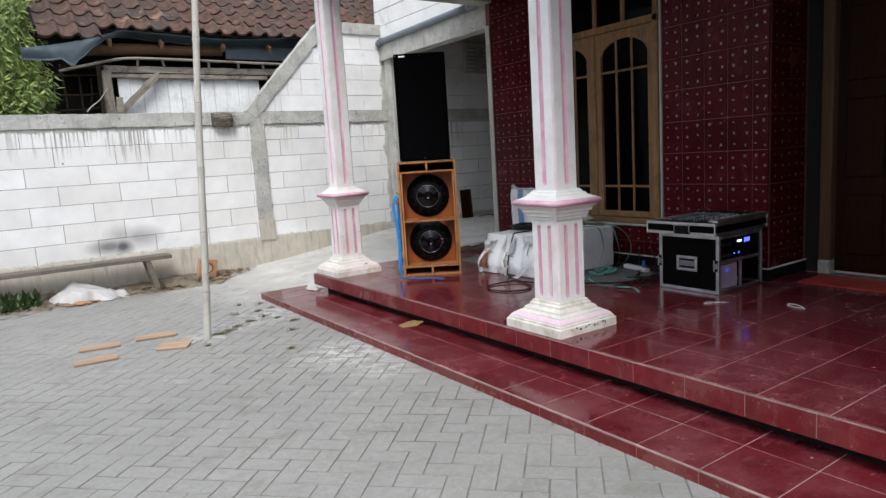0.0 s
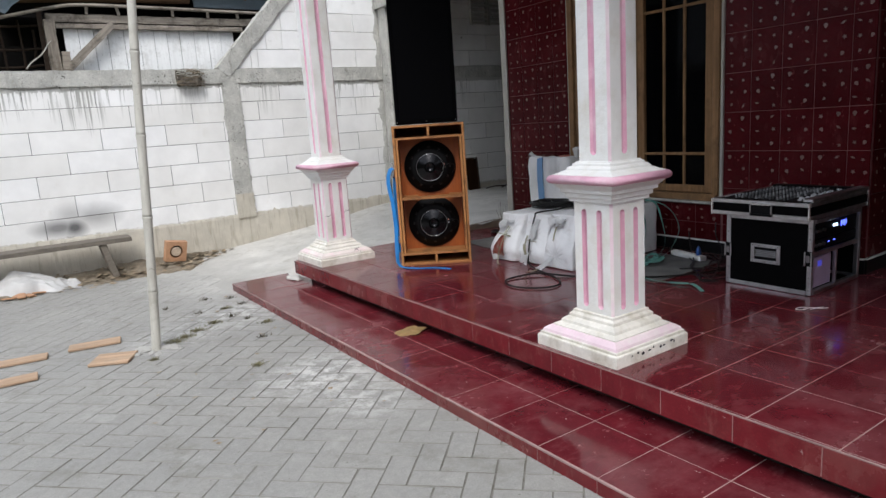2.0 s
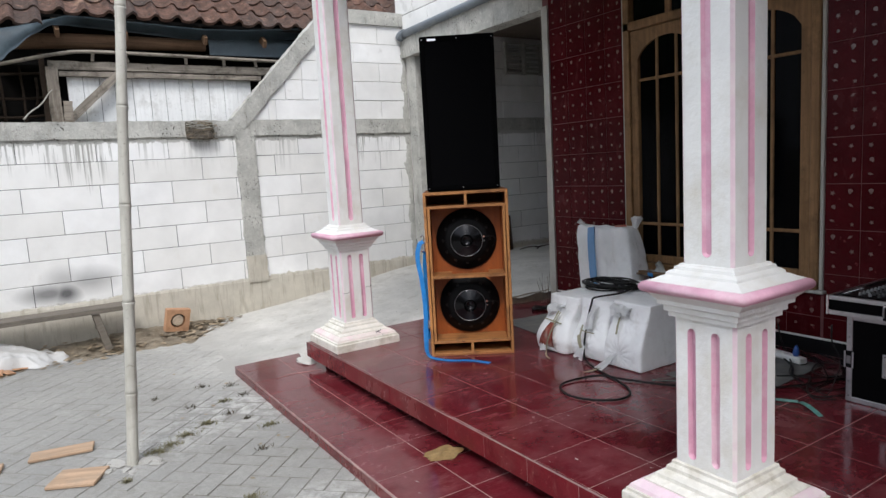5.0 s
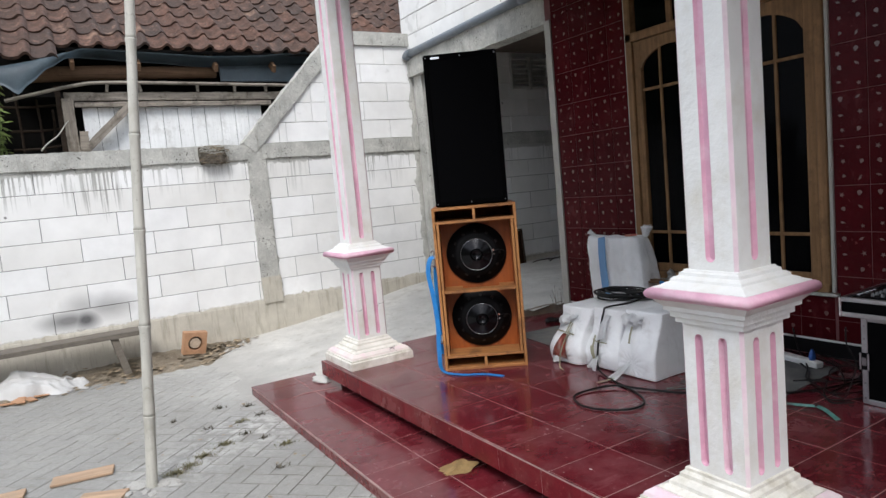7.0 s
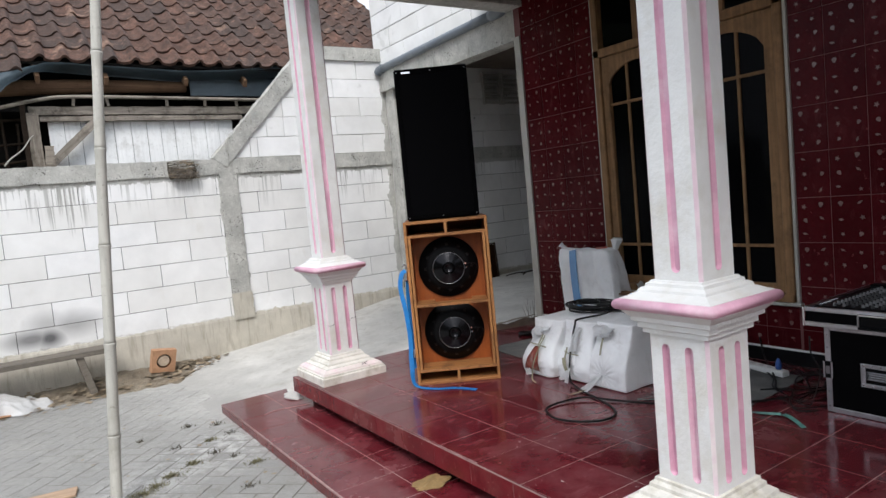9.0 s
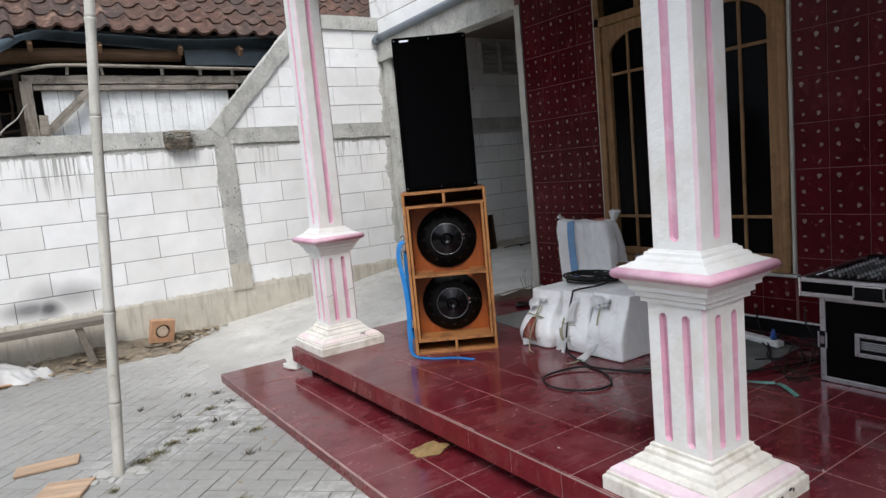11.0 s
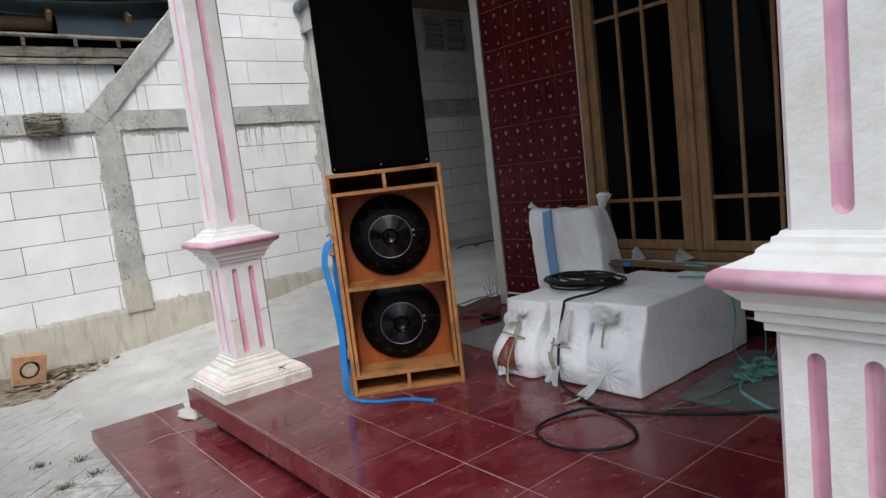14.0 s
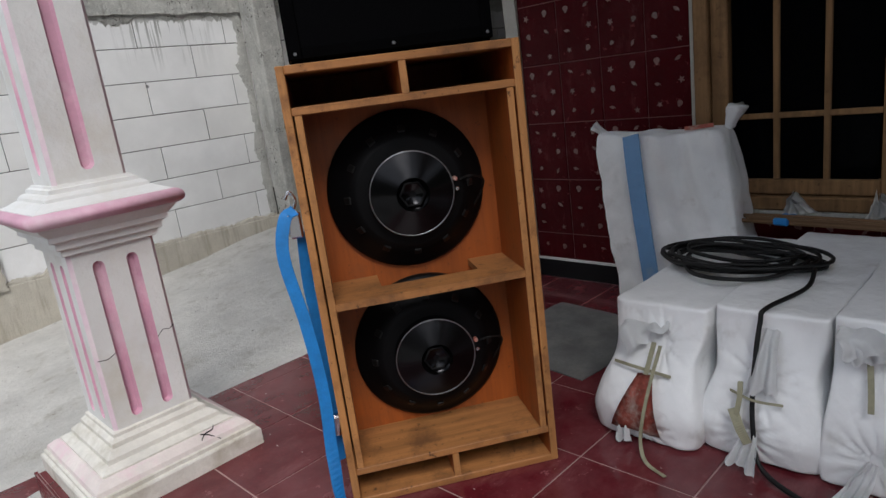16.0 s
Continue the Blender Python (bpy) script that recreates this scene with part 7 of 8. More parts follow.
for i in range(nx + 1):
    x = 3.55 + (8.6 - 3.55) * (i / nx) ** 1.6
    for a, c in zip(keys, keys[1:]):
        if x <= c[0] + 1e-6:
            f = (x - a[0]) / (c[0] - a[0])
            f = f * f * (3 - 2 * f) * 0.5 + f * 0.5
            zt, dz, dy, yt = (a[q] + (c[q] - a[q]) * f for q in (1, 2, 3, 4))
            break
    g.append([bm.verts.new((x, yt + dy * j / 6 - 0.02 * math.sin(math.pi * j / 6) + 0.006 * noise.noise((x * 9, j * 0.7, 2)), zt + dz * j / 6)) for j in range(7)])
for i in range(nx):
    for j in range(6):
        bm.faces.new((g[i][j], g[i + 1][j], g[i + 1][j + 1], g[i][j + 1]))
bmesh.ops.solidify(bm, geom=bm.faces[:], thickness=0.002)
part("tarpaulin", bm, "tarp", shed, "dark blue-grey tarpaulin along the eaves", True)

# roof: an undersheet and overlapping pantiles
RX0, RX1, RY0, RZ0, PITCH = 3.72, 8.9, 11.66, 3.02, radians(35)
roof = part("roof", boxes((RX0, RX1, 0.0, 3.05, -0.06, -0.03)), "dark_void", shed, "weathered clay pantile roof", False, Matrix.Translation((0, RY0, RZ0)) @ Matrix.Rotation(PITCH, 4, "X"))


def pantile_mesh():
    bm = bmesh.new()
    n, w_, l_ = 14, 0.215, 0.37

    def zc(u):
        if u < 0.60:
            return -0.017 * math.sin(math.pi * u / 0.60)
        return 0.036 * math.sin(math.pi * (u - 0.60) / 0.40) ** 0.9

    a = [[bm.verts.new((w_ * (i / n - 0.5), l_ * j, zc(i / n) + (0.020 if j == 0 else 0.0))) for i in range(n + 1)] for j in (0, 1)]
    lip = [bm.verts.new(v.co.copy()) for v in a[0]]
    b = [bm.verts.new((w_ * (i / n - 0.5), 0.006, zc(i / n) + 0.020 - 0.030)) for i in range(n + 1)]
    for i in range(n):
        bm.faces.new((a[0][i], a[0][i + 1], a[1][i + 1], a[1][i]))
        bm.faces.new((b[i], b[i + 1], lip[i + 1], lip[i]))
    me = bpy.data.meshes.new("roof_tile")
    bm.to_mesh(me); bm.free()
    for p in me.polygons:
        p.use_smooth = True
    me.materials.append(M["roof_tile"])
    return me


tile_me = pantile_mesh()
for j in range(-2, 11):
    for i in range(26):
        if j < 0 and (j < -1 or i > 2):
            continue
        ob = new("roof_tile", tile_me)
        ob.parent = roof
        ob.matrix_local = pose(RX0 + 0.12 + i * 0.201 + 0.006 * math.sin(j * 1.9) + rnd.uniform(-0.005, 0.005), -0.03 + j * 0.295 + rnd.uniform(-0.006, 0.006), rnd.uniform(0.0, 0.006), rnd.uniform(-0.8, 0.8), rnd.uniform(-1.2, 1.2), rnd.uniform(-1.0, 1.0))
for i in range(20):
    bm = bmesh.new()
    lathe(bm, [(0.085, 0.0), (0.092, 0.02), (0.088, 0.28), (0.075, 0.30)], 12)
    part("ridge_tile", bm, "roof_tile", shed, "", True, Matrix.Translation((RX0 + 0.27 * i, RY0 + 3.02 * math.cos(PITCH), RZ0 + 3.02 * math.sin(PITCH) - 0.01)) @ Matrix.Rotation(radians(90), 4, "Y"))
part("back_slope", boxes((RX0, RX1, 0.0, 3.0, -0.03, 0.0)), "roof_tile", shed, "", False, Matrix.Translation((0, RY0 + 3.02 * math.cos(PITCH), RZ0 + 3.02 * math.sin(PITCH))) @ Matrix.Rotation(-PITCH, 4, "X"))

# ---- tree beside the shed ----


def tree(x, y, hgt, spread, seed, label, loose=0.42, reach=3.70):
    rr = random.Random(seed)
    t = thing("tree", pose(x, y, -0.06), label, "tree")
    bm = bmesh.new()
    tube(bm, [(0, 0, 0), (0.05, 0.03, hgt * 0.3), (-0.03, 0.05, hgt * 0.6), (0.04, 0, hgt * 0.9)], 0.11, 8, 4, 0.03)
    tips = []
    for k in range(16):
        z = hgt * rr.uniform(0.25, 0.9)
        a = rr.uniform(0, 2 * math.pi)
        l = spread * rr.uniform(0.5, 1.0) * (0.8 if math.cos(a) > 0 else 1.0)
        end = Vector((l * math.cos(a), l * math.sin(a), z + rr.uniform(-0.1, 0.5)))
        tube(bm, [(0, 0, z), end * 0.5 + Vector((0, 0, z * 0.5 + 0.1)), end], 0.03, 5, 3, 0.006)
        tips.append(end)
    part("trunk", bm, "post_wood", t)
    verts, faces = [], []
    for e in tips:
        for q in range(16):
            c = e + Vector((rr.gauss(0, loose), rr.gauss(0, loose), rr.gauss(0, loose * 1.07)))
            for k in range(110):
                p = c + Vector((rr.gauss(0, 0.16), rr.gauss(0, 0.16), rr.gauss(0, 0.14)))
                d = Vector((rr.gauss(0, 1), rr.gauss(0, 1), rr.gauss(-1.1, 0.6))).normalized()
                s = d.orthogonal().normalized()
                L, W = rr.uniform(0.06, 0.12), rr.uniform(0.008, 0.015)
                if x + p.x > reach + 0.08 * math.sin(p.z * 9 + p.y * 5) or y + p.y < 11.5:
                    continue
                i0 = len(verts)
                verts += [p, p + d * L * 0.5 + s * W, p + d * L, p + d * L * 0.5 - s * W]
                faces.append((i0, i0 + 1, i0 + 2, i0 + 3))
    me = bpy.data.meshes.new("crown")
    me.from_pydata([tuple(v) for v in verts], [], faces)
    me.materials.append(M["leaf"])
    ob = new("crown", me)
    ob.parent = t
    return t


tree(3.42, 11.95, 2.75, 0.34, 4, "leafy light green shrub between the block wall and the shed", 0.17, 3.78)
tree(3.05, 12.7, 4.2, 1.1, 3, "leafy green tree beside the shed")
tree(3.0, 14.6, 5.2, 1.3, 5, "leafy green tree behind the shed")
tree(1.9, 13.4, 4.6, 1.4, 8, "leafy green tree beyond the block wall")

# weeds and litter along the wall
def scatter(name, x0, x1, y0, y1, count, seed, size, material, label, cat, zf, flat=True):
    rr = random.Random(seed)
    verts, faces = [], []
    for k in range(count):
        x, y = rr.uniform(x0, x1), rr.uniform(y0, y1)
        z = zf(x, y)
        a = rr.uniform(0, 6.28)
        L, W = size * rr.uniform(0.5, 1.4), size * rr.uniform(0.15, 0.5)
        d, s = Vector((math.cos(a), math.sin(a), rr.uniform(-0.05, 0.25) if flat else rr.uniform(0.6, 2.0))), Vector((-math.sin(a), math.cos(a), rr.uniform(-0.2, 0.2)))
        p = Vector((x, y, z + 0.003))
        i0 = len(verts)
        verts += [p - s * W * 0.3, p + d * L * 0.5 - s * W, p + d * L, p + d * L * 0.5 + s * W]
        faces.append((i0, i0 + 1, i0 + 2, i0 + 3))
    me = bpy.data.meshes.new(name)
    me.from_pydata([tuple(v) for v in verts], [], faces)
    me.materials.append(M[material])
    return tagged(new(name, me), label, cat, kind="stuff")


def verge_z(x, y):
    f = max(0, min(1, (y - 10.75) / 0.58))
    return -0.005 + 0.10 * f ** 1.4


scatter("leaf_litter", 4.5, 5.7, 10.8, 11.25, 420, 1, 0.07, "litter", "dry leaves and sticks along the wall foot", "litter", verge_z)
scatter("leaf_litter", 2.5, 4.5, 10.7, 11.25, 300, 2, 0.06, "litter", "dry leaves and chips under the bench", "litter", verge_z)
scatter("weeds", 3.0, 3.36, 10.90, 11.2, 200, 3, 0.07, "weed", "low green weeds by the wall", "weeds", verge_z, False)


def tufts(name, spots, blades, seed, length, material, label, cat):
    """Small clumps of short blades, each gathered round a spot (x, y, reach)."""
    rr = random.Random(seed)
    verts, faces = [], []
    for cx, cy, reach in spots:
        for k in range(int(blades * reach / 0.1)):
            a, q = rr.uniform(0, 6.28), reach * abs(rr.gauss(0, 0.5))
            p = Vector((cx + q * math.cos(a) * 1.3, cy + q * math.sin(a) * 0.8, -0.002))
            b, up = rr.uniform(0, 6.28), rr.uniform(0.25, 1.6)
            d = Vector((math.cos(b), math.sin(b), up)).normalized() * length * rr.uniform(0.4, 1.3) * (1.2 - min(1, q / reach) * 0.6)
            w_ = Vector((-math.sin(b), math.cos(b), 0)) * length * rr.uniform(0.05, 0.11)
            i0 = len(verts)
            verts += [p - w_, p + w_, p + d * 0.6 + w_ * 0.7 + Vector((0, 0, 0.002)), p + d, p + d * 0.6 - w_ * 0.7]
            faces.append((i0, i0 + 1, i0 + 2, i0 + 3, i0 + 4))
    me = bpy.data.meshes.new(name)
    me.from_pydata([tuple(v) for v in verts], [], faces)
    me.materials.append(M[material])
    return tagged(new(name, me), label, cat, kind="stuff")


tufts("joint_moss", ((4.80, 8.62, 0.07), (5.09, 8.35, 0.07), (4.485, 8.38, 0.10), (4.56, 8.43, 0.08), (4.66, 8.52, 0.08), (4.75, 7.545, 0.05), (4.98, 8.95, 0.05), (4.30, 8.10, 0.04)), 210, 4, 0.026, "moss_leaf", "low clumps of moss and grass in the paving joints", "moss")
tufts("step_litter", ((5.10, 9.24, 0.05), (4.95, 8.70, 0.05), (4.95, 8.04, 0.05), (4.93, 9.36, 0.05), (5.02, 8.55, 0.04), (4.78, 8.98, 0.04), (5.12, 9.0, 0.05), (4.62, 9.3, 0.04)), 60, 15, 0.034, "dark_litter", "dark dry scraps lying along the low step", "litter")
scatter("yard_litter", 4.1, 5.15, 6.6, 9.9, 34, 5, 0.030, "litter", "scattered dry scraps on the paving", "litter", lambda x, y: 0.002)
sh_ = random.Random(77)
crumbs = []
for x, y, reach, count in ((4.97, 7.17, 0.28, 34), (5.0, 6.67, 0.22, 18), (4.35, 8.30, 0.22, 26), (4.6, 7.6, 0.8, 26), (4.9, 9.2, 0.4, 30), (4.2, 7.0, 0.7, 12)):
    crumbs += [(x + reach * sh_.gauss(0, 0.5), y + reach * sh_.gauss(0, 0.5), sh_.uniform(0.002, 0.0065)) for k in range(count // 2)]
cv, cf = [], []
for x, y, r in crumbs:
    if x > 5.19:
        continue
    i0 = len(cv)
    for k in range(5):
        a = 2 * math.pi * k / 5 + r * 900
        cv.append((x + r * sh_.uniform(0.7, 1.5) * math.cos(a), y + r * sh_.uniform(0.6, 1.1) * math.sin(a), -0.001))
    cv.append((x, y, r * 0.8))
    cf += [(i0 + k, i0 + (k + 1) % 5, i0 + 5) for k in range(5)]
me = bpy.data.meshes.new("mortar_crumbs")
me.from_pydata(cv, [], cf)
me.materials.append(M["ramp"])
tagged(new("mortar_crumbs", me), "small crumbs of pale dried mortar on the paving", "rubble", kind="stuff")

# ---- pieces: blocks, tiles, pavers ----
BW, BH, J = 0.607, 0.2085, 0.0045
TURN_WALL = Matrix.Rotation(radians(90), 4, "X")


def block_row(parent, x0, x1, z, hgt, shift, y=WALL_Y, lim=None):
    """One course of blocks between x0 and x1, cut at the ends."""
    k = math.floor((x0 - shift) / BW)
    while shift + k * BW < x1:
        a, b = max(x0, shift + k * BW), min(x1, shift + (k + 1) * BW)
        if b - a > 0.014:
            piece("block", parent, Matrix.Translation(((a + b) / 2, y + rnd.uniform(-0.003, 0.003), z + hgt / 2)) @ TURN_WALL, b - a - J, hgt - J, 0.03, 0.0025, "block")
        k += 1


for r in range(7):
    z = 0.402 + r * BH
    sh = 5.525 if r % 2 else 5.235
    block_row(wall_blocks, 1.8, 5.872, z, BH, sh)
    block_row(wall_blocks, 6.058, 8.0 if r else 7.86, z, BH, 6.25 if r % 2 else 6.51)
    block_row(wall_blocks, 8.045, 11.6, z, BH, sh + 0.3)
gable = bpy.data.objects["wall_gable_backing"]
for r in range(5):
    z = 2.006 + r * 0.2035
    xl = 5.93 + (z + 0.2035 - 2.0) * 1.0 / math.tan(slope) + 0.10
    block_row(gable, xl, 7.96, z, 0.2035, 5.70 + (0.30 if r % 2 else 0.0))
# triangular fillers against the sloping band
for r in range(5):
    z = 2.006 + r * 0.2035
    xl = 5.93 + (z + 0.2035 - 2.0) / math.tan(slope) + 0.10
    bm = bmesh.new()
    v = [bm.verts.new(p) for p in ((xl - 0.2035 / math.tan(slope), WALL_Y, z + 0.003), (xl - 0.004, WALL_Y, z + 0.003), (xl - 0.004, WALL_Y, z + 0.2005))]
    f = bm.faces.new(v)
    rfa = bmesh.ops.extrude_face_region(bm, geom=[f])
    for q in rfa["geom"]:
        if isinstance(q, bmesh.types.BMVert):
            q.co.y += 0.03
    bmesh.ops.recalc_face_normals(bm, faces=bm.faces)
    part("cut_block", bm, "block", gable)
# passage wall above the beam
for r in range(5):
    block_row(gable, 8.045, 11.6, 2.006 + r * 0.2035, 0.2035, 5.6 + (0.30 if r % 2 else 0.0))
structure("wall_passage_back", boxes((7.96, 12.0, WALL_Y + 0.03, WALL_Y + 0.09, 2.0, 3.1)), "mortar", "mortar bed of the block wall in the passage", "wall")
# upper wall facing the yard
TURN_X = Matrix.Rotation(radians(-90), 4, "Z") @ Matrix.Rotation(radians(90), 4, "X")
for r in range(7):
    z = 2.935 + r * 0.2085
    y = 8.92 - (0.3 if r % 2 else 0.0)
    while y < 11.42:
        a, b = max(8.92, y), min(11.42, y + BW)
        if b - a > 0.05:
            piece("block", upper, Matrix.Translation((7.84 + rnd.uniform(-0.002, 0.002), (a + b) / 2, z + 0.104)) @ TURN_X, b - a - J, 0.2025, 0.03, 0.004, "block")
        y += BW
# vent blocks high in the passage
vent = thing("vent_blocks", pose(9.58, WALL_Y - 0.035, 2.74), "grey slotted concrete vent blocks in the passage wall", "vent", kind="structure")
for s in (-1, 1):
    part("vent_frame", boxes((s * 0.155 - 0.145, s * 0.155 - 0.12, -0.01, 0.03, -0.20, 0.20), (s * 0.155 + 0.12, s * 0.155 + 0.145, -0.01, 0.03, -0.20, 0.20)), "concrete", vent)
    for k in range(7):
        part("vent_slat", boxes((s * 0.155 - 0.12, s * 0.155 + 0.12, -0.006, 0.03, -0.19 + k * 0.058, -0.165 + k * 0.058)), "concrete", vent)

# porch tiles
TP = 0.2975
ylines = [6.934 + TP * k for k in range(-21, 9)]
xlines = [EDGE_X, 5.979, 6.279, 6.579, 6.879, 7.179, 7.479, 7.795]
for i in range(len(xlines) - 1):
    for j in range(len(ylines) - 1):
        a, b = ylines[j], min(ylines[j + 1], PORCH_END)
        if b - a < 0.03 or a > PORCH_END or a < 0.7:
            continue
        piece("floor_tile", floor, Matrix.Translation(((xlines[i] + xlines[i + 1]) / 2, (a + b) / 2, PORCH_Z + rnd.uniform(-0.0006, 0.0006))), xlines[i + 1] - xlines[i] - 0.0042, b - a - 0.0042, 0.008, 0.001, "floor_tile")
for j in range(len(ylines) - 1):
    a, b = ylines[j], ylines[j + 1]
    if a < 2.5 or a > 5.7:
        continue
    piece("floor_tile", floor, Matrix.Translation((8.06, (a + b) / 2, PORCH_Z)), 0.52, b - a - 0.007, 0.008, 0.0015, "floor_tile")
# riser tiles of the porch edge
FRONT = Matrix.Rotation(radians(-90), 4, "Z") @ Matrix.Rotation(radians(90), 4, "X")
for j in range(len(ylines) - 1):
    a, b = ylines[j], min(ylines[j + 1], PORCH_END - 0.01)
    if b - a > 0.03:
        piece("riser_tile", floor, Matrix.Translation((EDGE_X + 0.001, (a + b) / 2 + 0.05, PORCH_Z - 0.062)) @ FRONT, b - a - 0.004, 0.104, 0.010, 0.0015, "riser_tile")
structure("porch_nosing", (lambda b: (tube(b, [(EDGE_X + 0.007, 0.7, PORCH_Z - 0.006), (EDGE_X + 0.007, 5.0, PORCH_Z - 0.006), (EDGE_X + 0.007, PORCH_END, PORCH_Z - 0.006)], 0.0065, 8, 2), b)[-1])(bmesh.new()), "nosing", "pale worn nosing along the porch edge", "trim", True)
# low step tiles
lx = [LOW_X, 5.525, 5.78]
ly = [7.509 + TP * k for k in range(-23, 8)]
for i in range(2):
    for j in range(len(ly) - 1):
        a, b = ly[j], min(ly[j + 1], LOW_END)
        if b - a < 0.03 or a < 0.7:
            continue
        piece("step_tile", low, Matrix.Translation(((lx[i] + lx[i + 1]) / 2, (a + b) / 2, LOW_Z + rnd.uniform(-0.0006, 0.0006))), lx[i + 1] - lx[i] - 0.0042, b - a - 0.0042, 0.008, 0.001, "floor_tile")
for j in range(len(ly) - 1):
    a, b = ly[j], min(ly[j + 1], LOW_END)
    if b - a > 0.03:
        piece("step_riser_tile", low, Matrix.Translation((LOW_X + 0.001, (a + b) / 2, LOW_Z - 0.042)) @ FRONT, b - a - 0.004, 0.066, 0.010, 0.0015, "riser_tile")
structure("low_step_nosing", (lambda b: (tube(b, [(LOW_X + 0.006, 0.7, LOW_Z - 0.005), (LOW_X + 0.006, 5.0, LOW_Z - 0.005), (LOW_X + 0.006, LOW_END, LOW_Z - 0.005)], 0.006, 8, 2), b)[-1])(bmesh.new()), "nosing", "pale worn edge of the low step", "trim", True)

# facade tiles with printed shells and starfish
TW_, TH_ = 0.2, 0.2545


def motif_shape(kind, c, s, rot):
    if kind == 0:
        pts = [(s * (1 if k % 2 == 0 else 0.42) * math.cos(math.pi * k / 5), s * (1 if k % 2 == 0 else 0.42) * math.sin(math.pi * k / 5)) for k in range(10)]
    elif kind == 1:
        pts = [(s * x, s * y) for x, y in ((-1, -0.1), (-0.3, 0.42), (0.5, 0.45), (1.0, 0.05), (0.45, 0.10), (0.2, -0.35), (-0.4, -0.38))]
    else:
        pts = [(s * x, s * y) for x, y in ((-0.25, -0.9), (0.25, -0.9), (0.45, -0.45), (0.8, 0.1), (0.62, 0.62), (0.0, 0.85), (-0.62, 0.62), (-0.8, 0.1), (-0.45, -0.45))]
    ca, sa = math.cos(rot), math.sin(rot)
    return [(c[0] + x * ca - y * sa, c[1] + x * sa + y * ca) for x, y in pts]


def patterned_tile(w_, h_, seed):
    """A glazed tile, face towards +z, with small printed shapes."""
    me0 = piece_mesh("wall_tile", w_ - 0.004, h_ - 0.004, 0.007, 0.001, ["wall_tile", "motif"])
    bm = bmesh.new()
    bm.from_mesh(me0)
    bpy.data.meshes.remove(me0)
    rr = random.Random(seed)
    cols, rows = max(1, round(w_ / 0.082)), max(1, round(h_ / 0.085))
    for i in range(cols):
        for j in range(rows):
            c = (w_ * ((i + 0.5) / cols - 0.5) + rr.uniform(-0.008, 0.008), h_ * ((j + 0.5) / rows - 0.5) + rr.uniform(-0.01, 0.01))
            pts = motif_shape((i * 2 + j + seed) % 3, c, rr.uniform(0.011, 0.017), rr.uniform(-0.9, 0.9))
            f = bm.faces.new([bm.verts.new((x, y, 0.0006)) for x, y in pts])
            f.material_index = 1
    me = bpy.data.meshes.new("wall_tile")
    bm.to_mesh(me); bm.free()
    me.materials.append(M["wall_tile"]); me.materials.append(M["motif"])
    return me


TILE_CACHE = {}


def wall_tiles(parent, a0, a1, z0, z1, place):
    """Tiles over a stretch a0..a1 of wall between the heights z0 and z1."""
    k0 = math.floor((a0 - 8.83) / TW_)
    for k in range(k0, math.ceil((a1 - 8.83) / TW_) + 1):
        for r in range(-5, 10):
            p0, p1 = max(a0, 8.83 + k * TW_), min(a1, 8.83 + (k + 1) * TW_)
            q0, q1 = max(z0, 1.4755 + r * TH_), min(z1, 1.4755 + (r + 1) * TH_)
            if p1 - p0 < 0.02 or q1 - q0 < 0.02:
                continue
            key = (round(p1 - p0, 3), round(q1 - q0, 3), (k + r) % 3)
            if key not in TILE_CACHE:
                TILE_CACHE[key] = patterned_tile(p1 - p0, q1 - q0, (k + r) % 3)
            ob = new("wall_tile", TILE_CACHE[key])
            ob.parent = parent
            ob.matrix_local = place((p0 + p1) / 2, (q0 + q1) / 2)


facing = lambda y, z: Matrix.Translation((FACE_X, y, z)) @ FRONT
wall_tiles(house, 8.050, 8.830, 0.337, 2.98, facing)
wall_tiles(house, 6.616, 8.050, 0.337, 0.588, facing)
wall_tiles(house, 5.704, 6.616, 0.337, 2.98, facing)
ret = bpy.data.objects["wall_recess_side"]
wall_tiles(ret, 7.812, 8.31, 0.337, 2.98, lambda x, z: Matrix.Translation((x, 5.700, z)) @ Matrix.Rotation(radians(90), 4, "X"))

# pavers in a diagonal herringbone
PW = 0.1055
PAVER_RINGS = ((0, -0.04), (0, -0.0030), (0.0028, 0))
PAVERS = {}


def paver_mesh(w_, d_):
    """A paver whose worn bevels are filled with dirt."""
    key = (round(w_, 3), round(d_, 3))
    if key not in PAVERS:
        me = bpy.data.meshes.new("paver")
        vs = [(sx * (w_ / 2 - q), sy * (d_ / 2 - q), zz) for q, zz in PAVER_RINGS for sx, sy in ((-1, -1), (1, -1), (1, 1), (-1, 1))]
        me.from_pydata(vs, [], [(a + q, a + (q + 1) % 4, a + 4 + (q + 1) % 4, a + 4 + q) for a in (0, 4) for q in range(4)] + [(8, 9, 10, 11)])
        me.materials.append(M["paver"])
        me.materials.append(M["joint"])
        for p in me.polygons:
            p.material_index = 1 if 4 <= p.index < 8 else 0
        PAVERS[key] = me
    return PAVERS[key]


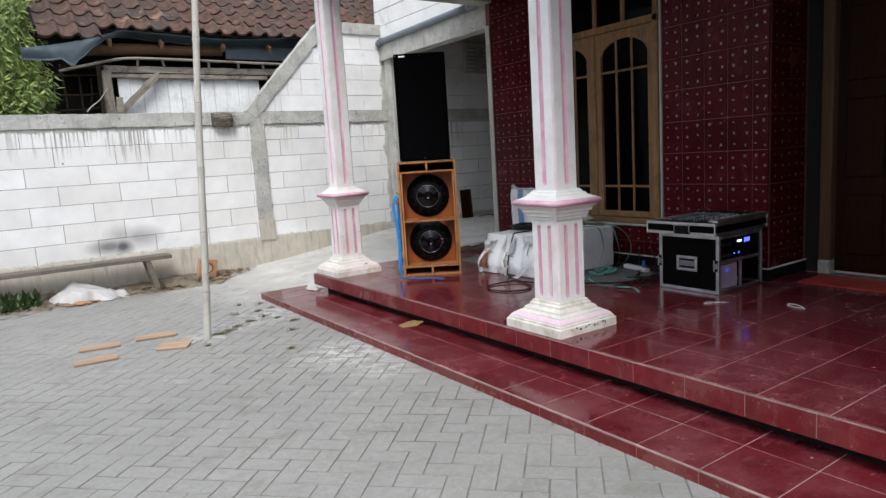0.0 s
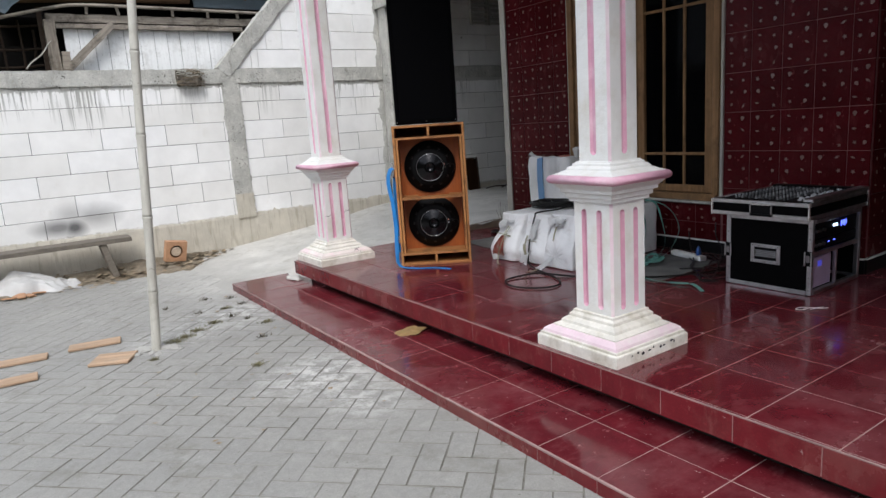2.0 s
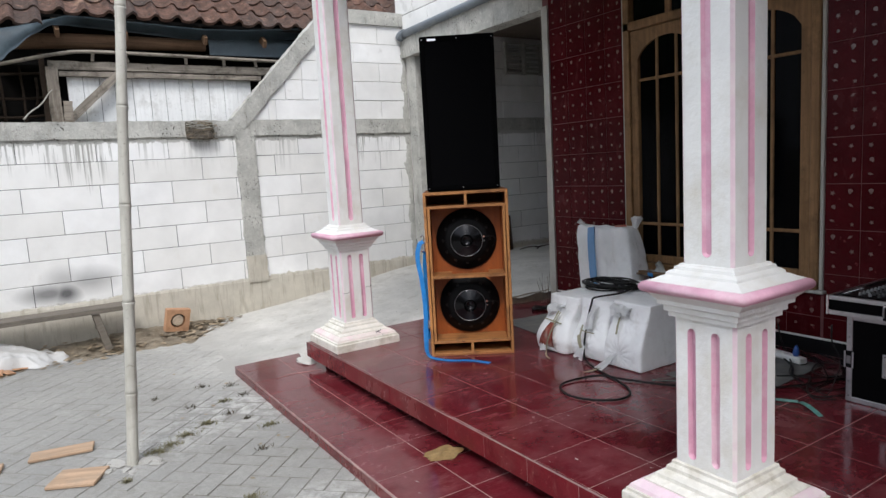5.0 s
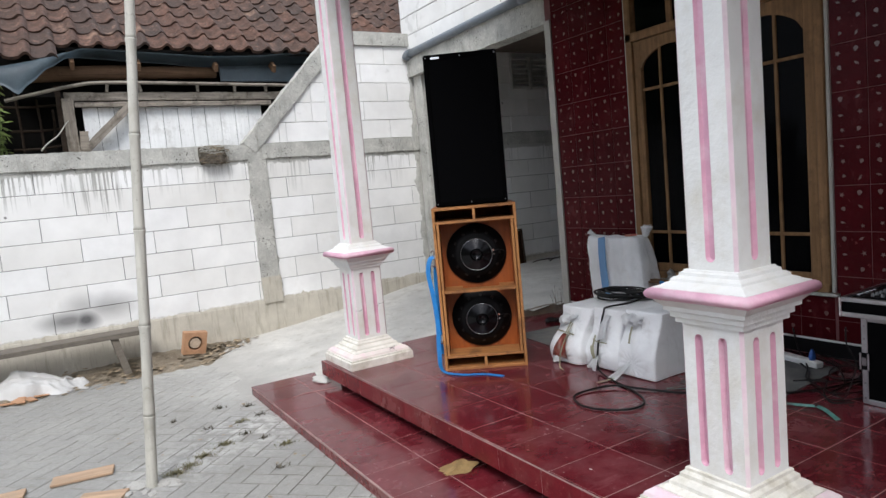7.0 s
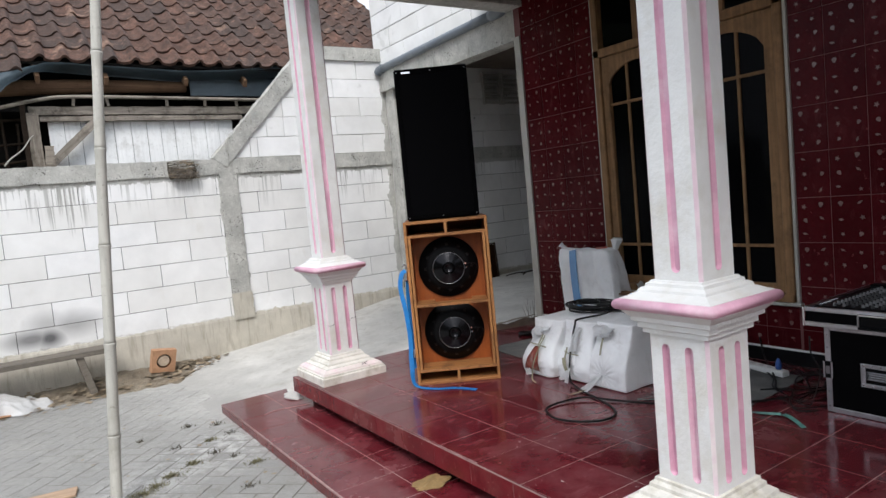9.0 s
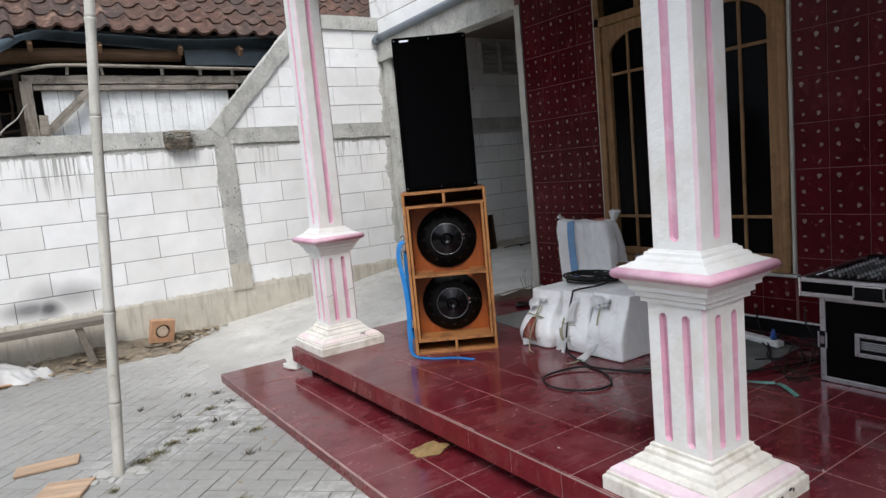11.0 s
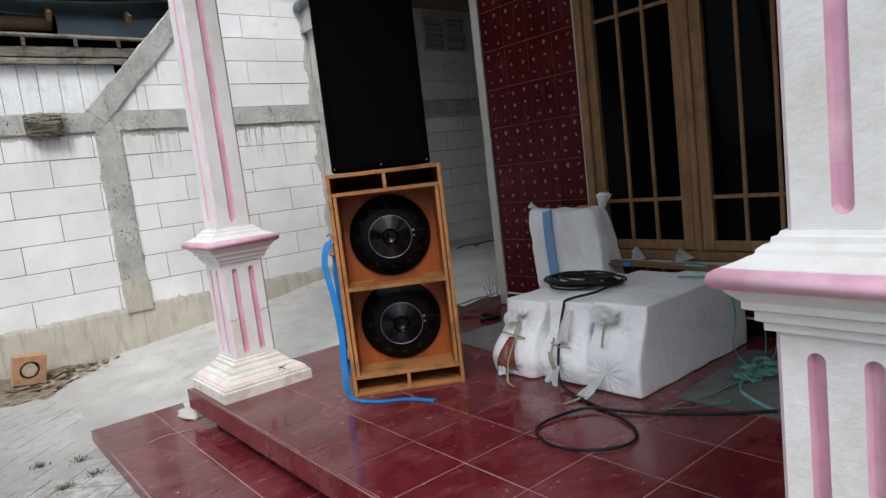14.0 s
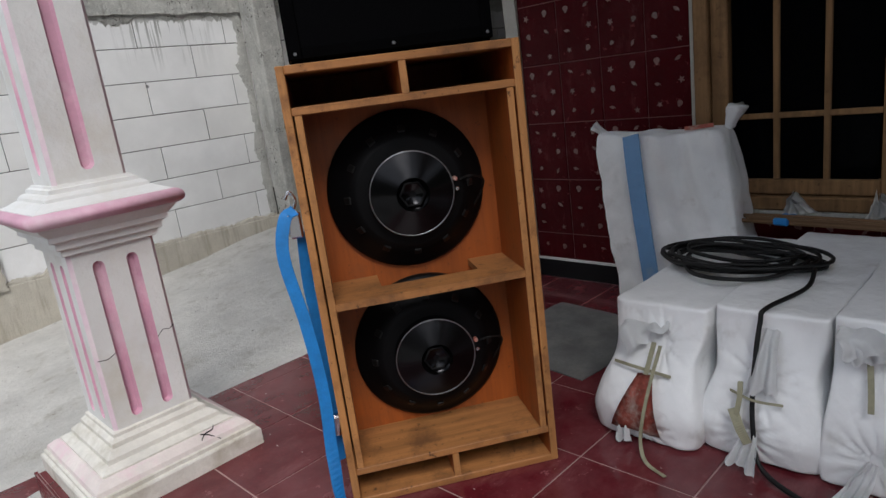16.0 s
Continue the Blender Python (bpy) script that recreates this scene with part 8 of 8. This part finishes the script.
paving = structure("paving", boxes((-1.5, 5.26, 0.5, 11.3, -0.06, -0.0042)), "joint", "yard paving of grey concrete pavers laid in herringbone", "paving")
C45, S45 = math.cos(radians(45)), math.sin(radians(45))
far_v, far_f, near = [], [], 0
gap = 0.0024
for i in range(-110, 110):
    for j in range(-110, 110):
        k = (i - j) % 4
        if k == 0:
            u, v, du, dv = i + 1.0, j + 0.5, 2, 1
        elif k == 2:
            u, v, du, dv = i + 0.5, j, 1, 2
        else:
            continue
        u, v = u * PW, v * PW
        x, y = 4.585 + u * C45 + v * S45, 5.91 - u * S45 + v * C45
        if not (0.2 < x < 5.33 and 2.6 < y < 10.95) or (x > 5.19 and y > LOW_END + 0.1):
            continue
        z = rnd.uniform(-0.0008, 0.0012) + 0.001 * noise.noise((x * 0.9, y * 0.9, 3))
        tx, ty = rnd.uniform(-0.2, 0.2), rnd.uniform(-0.2, 0.2)
        x, y = x + rnd.uniform(-0.0014, 0.0014), y + rnd.uniform(-0.0014, 0.0014)
        m = Matrix.Translation((x, y, z)) @ Matrix.Rotation(radians(-45 + rnd.uniform(-0.7, 0.7)), 4, "Z") @ Matrix.Rotation(radians(tx), 4, "X") @ Matrix.Rotation(radians(ty), 4, "Y")
        w_, d_ = du * PW - gap, dv * PW - gap
        if 3.5 < x < 5.2 and 4.9 < y < 8.2 and near < 300:
            ob = new("paver", paver_mesh(w_, d_))
            ob.parent = paving
            ob.matrix_local = m
            near += 1
            continue
        i0 = len(far_v)
        for q, zz in PAVER_RINGS:
            far_v += [tuple(m @ Vector((sx * (w_ / 2 - q), sy * (d_ / 2 - q), zz))) for sx, sy in ((-1, -1), (1, -1), (1, 1), (-1, 1))]
        for a in (0, 4):
            far_f += [(i0 + a + q, i0 + a + (q + 1) % 4, i0 + a + 4 + (q + 1) % 4, i0 + a + 4 + q) for q in range(4)]
        far_f.append((i0 + 8, i0 + 9, i0 + 10, i0 + 11))
me = bpy.data.meshes.new("pavers_beyond")
me.from_pydata(far_v, [], far_f)
me.materials.append(M["paver"])
me.materials.append(M["joint"])
for p in me.polygons:
    p.material_index = 1 if 4 <= p.index % 9 < 8 else 0
ob = new("pavers_beyond", me)
ob.parent = paving
tagged(ob, kind="stuff")
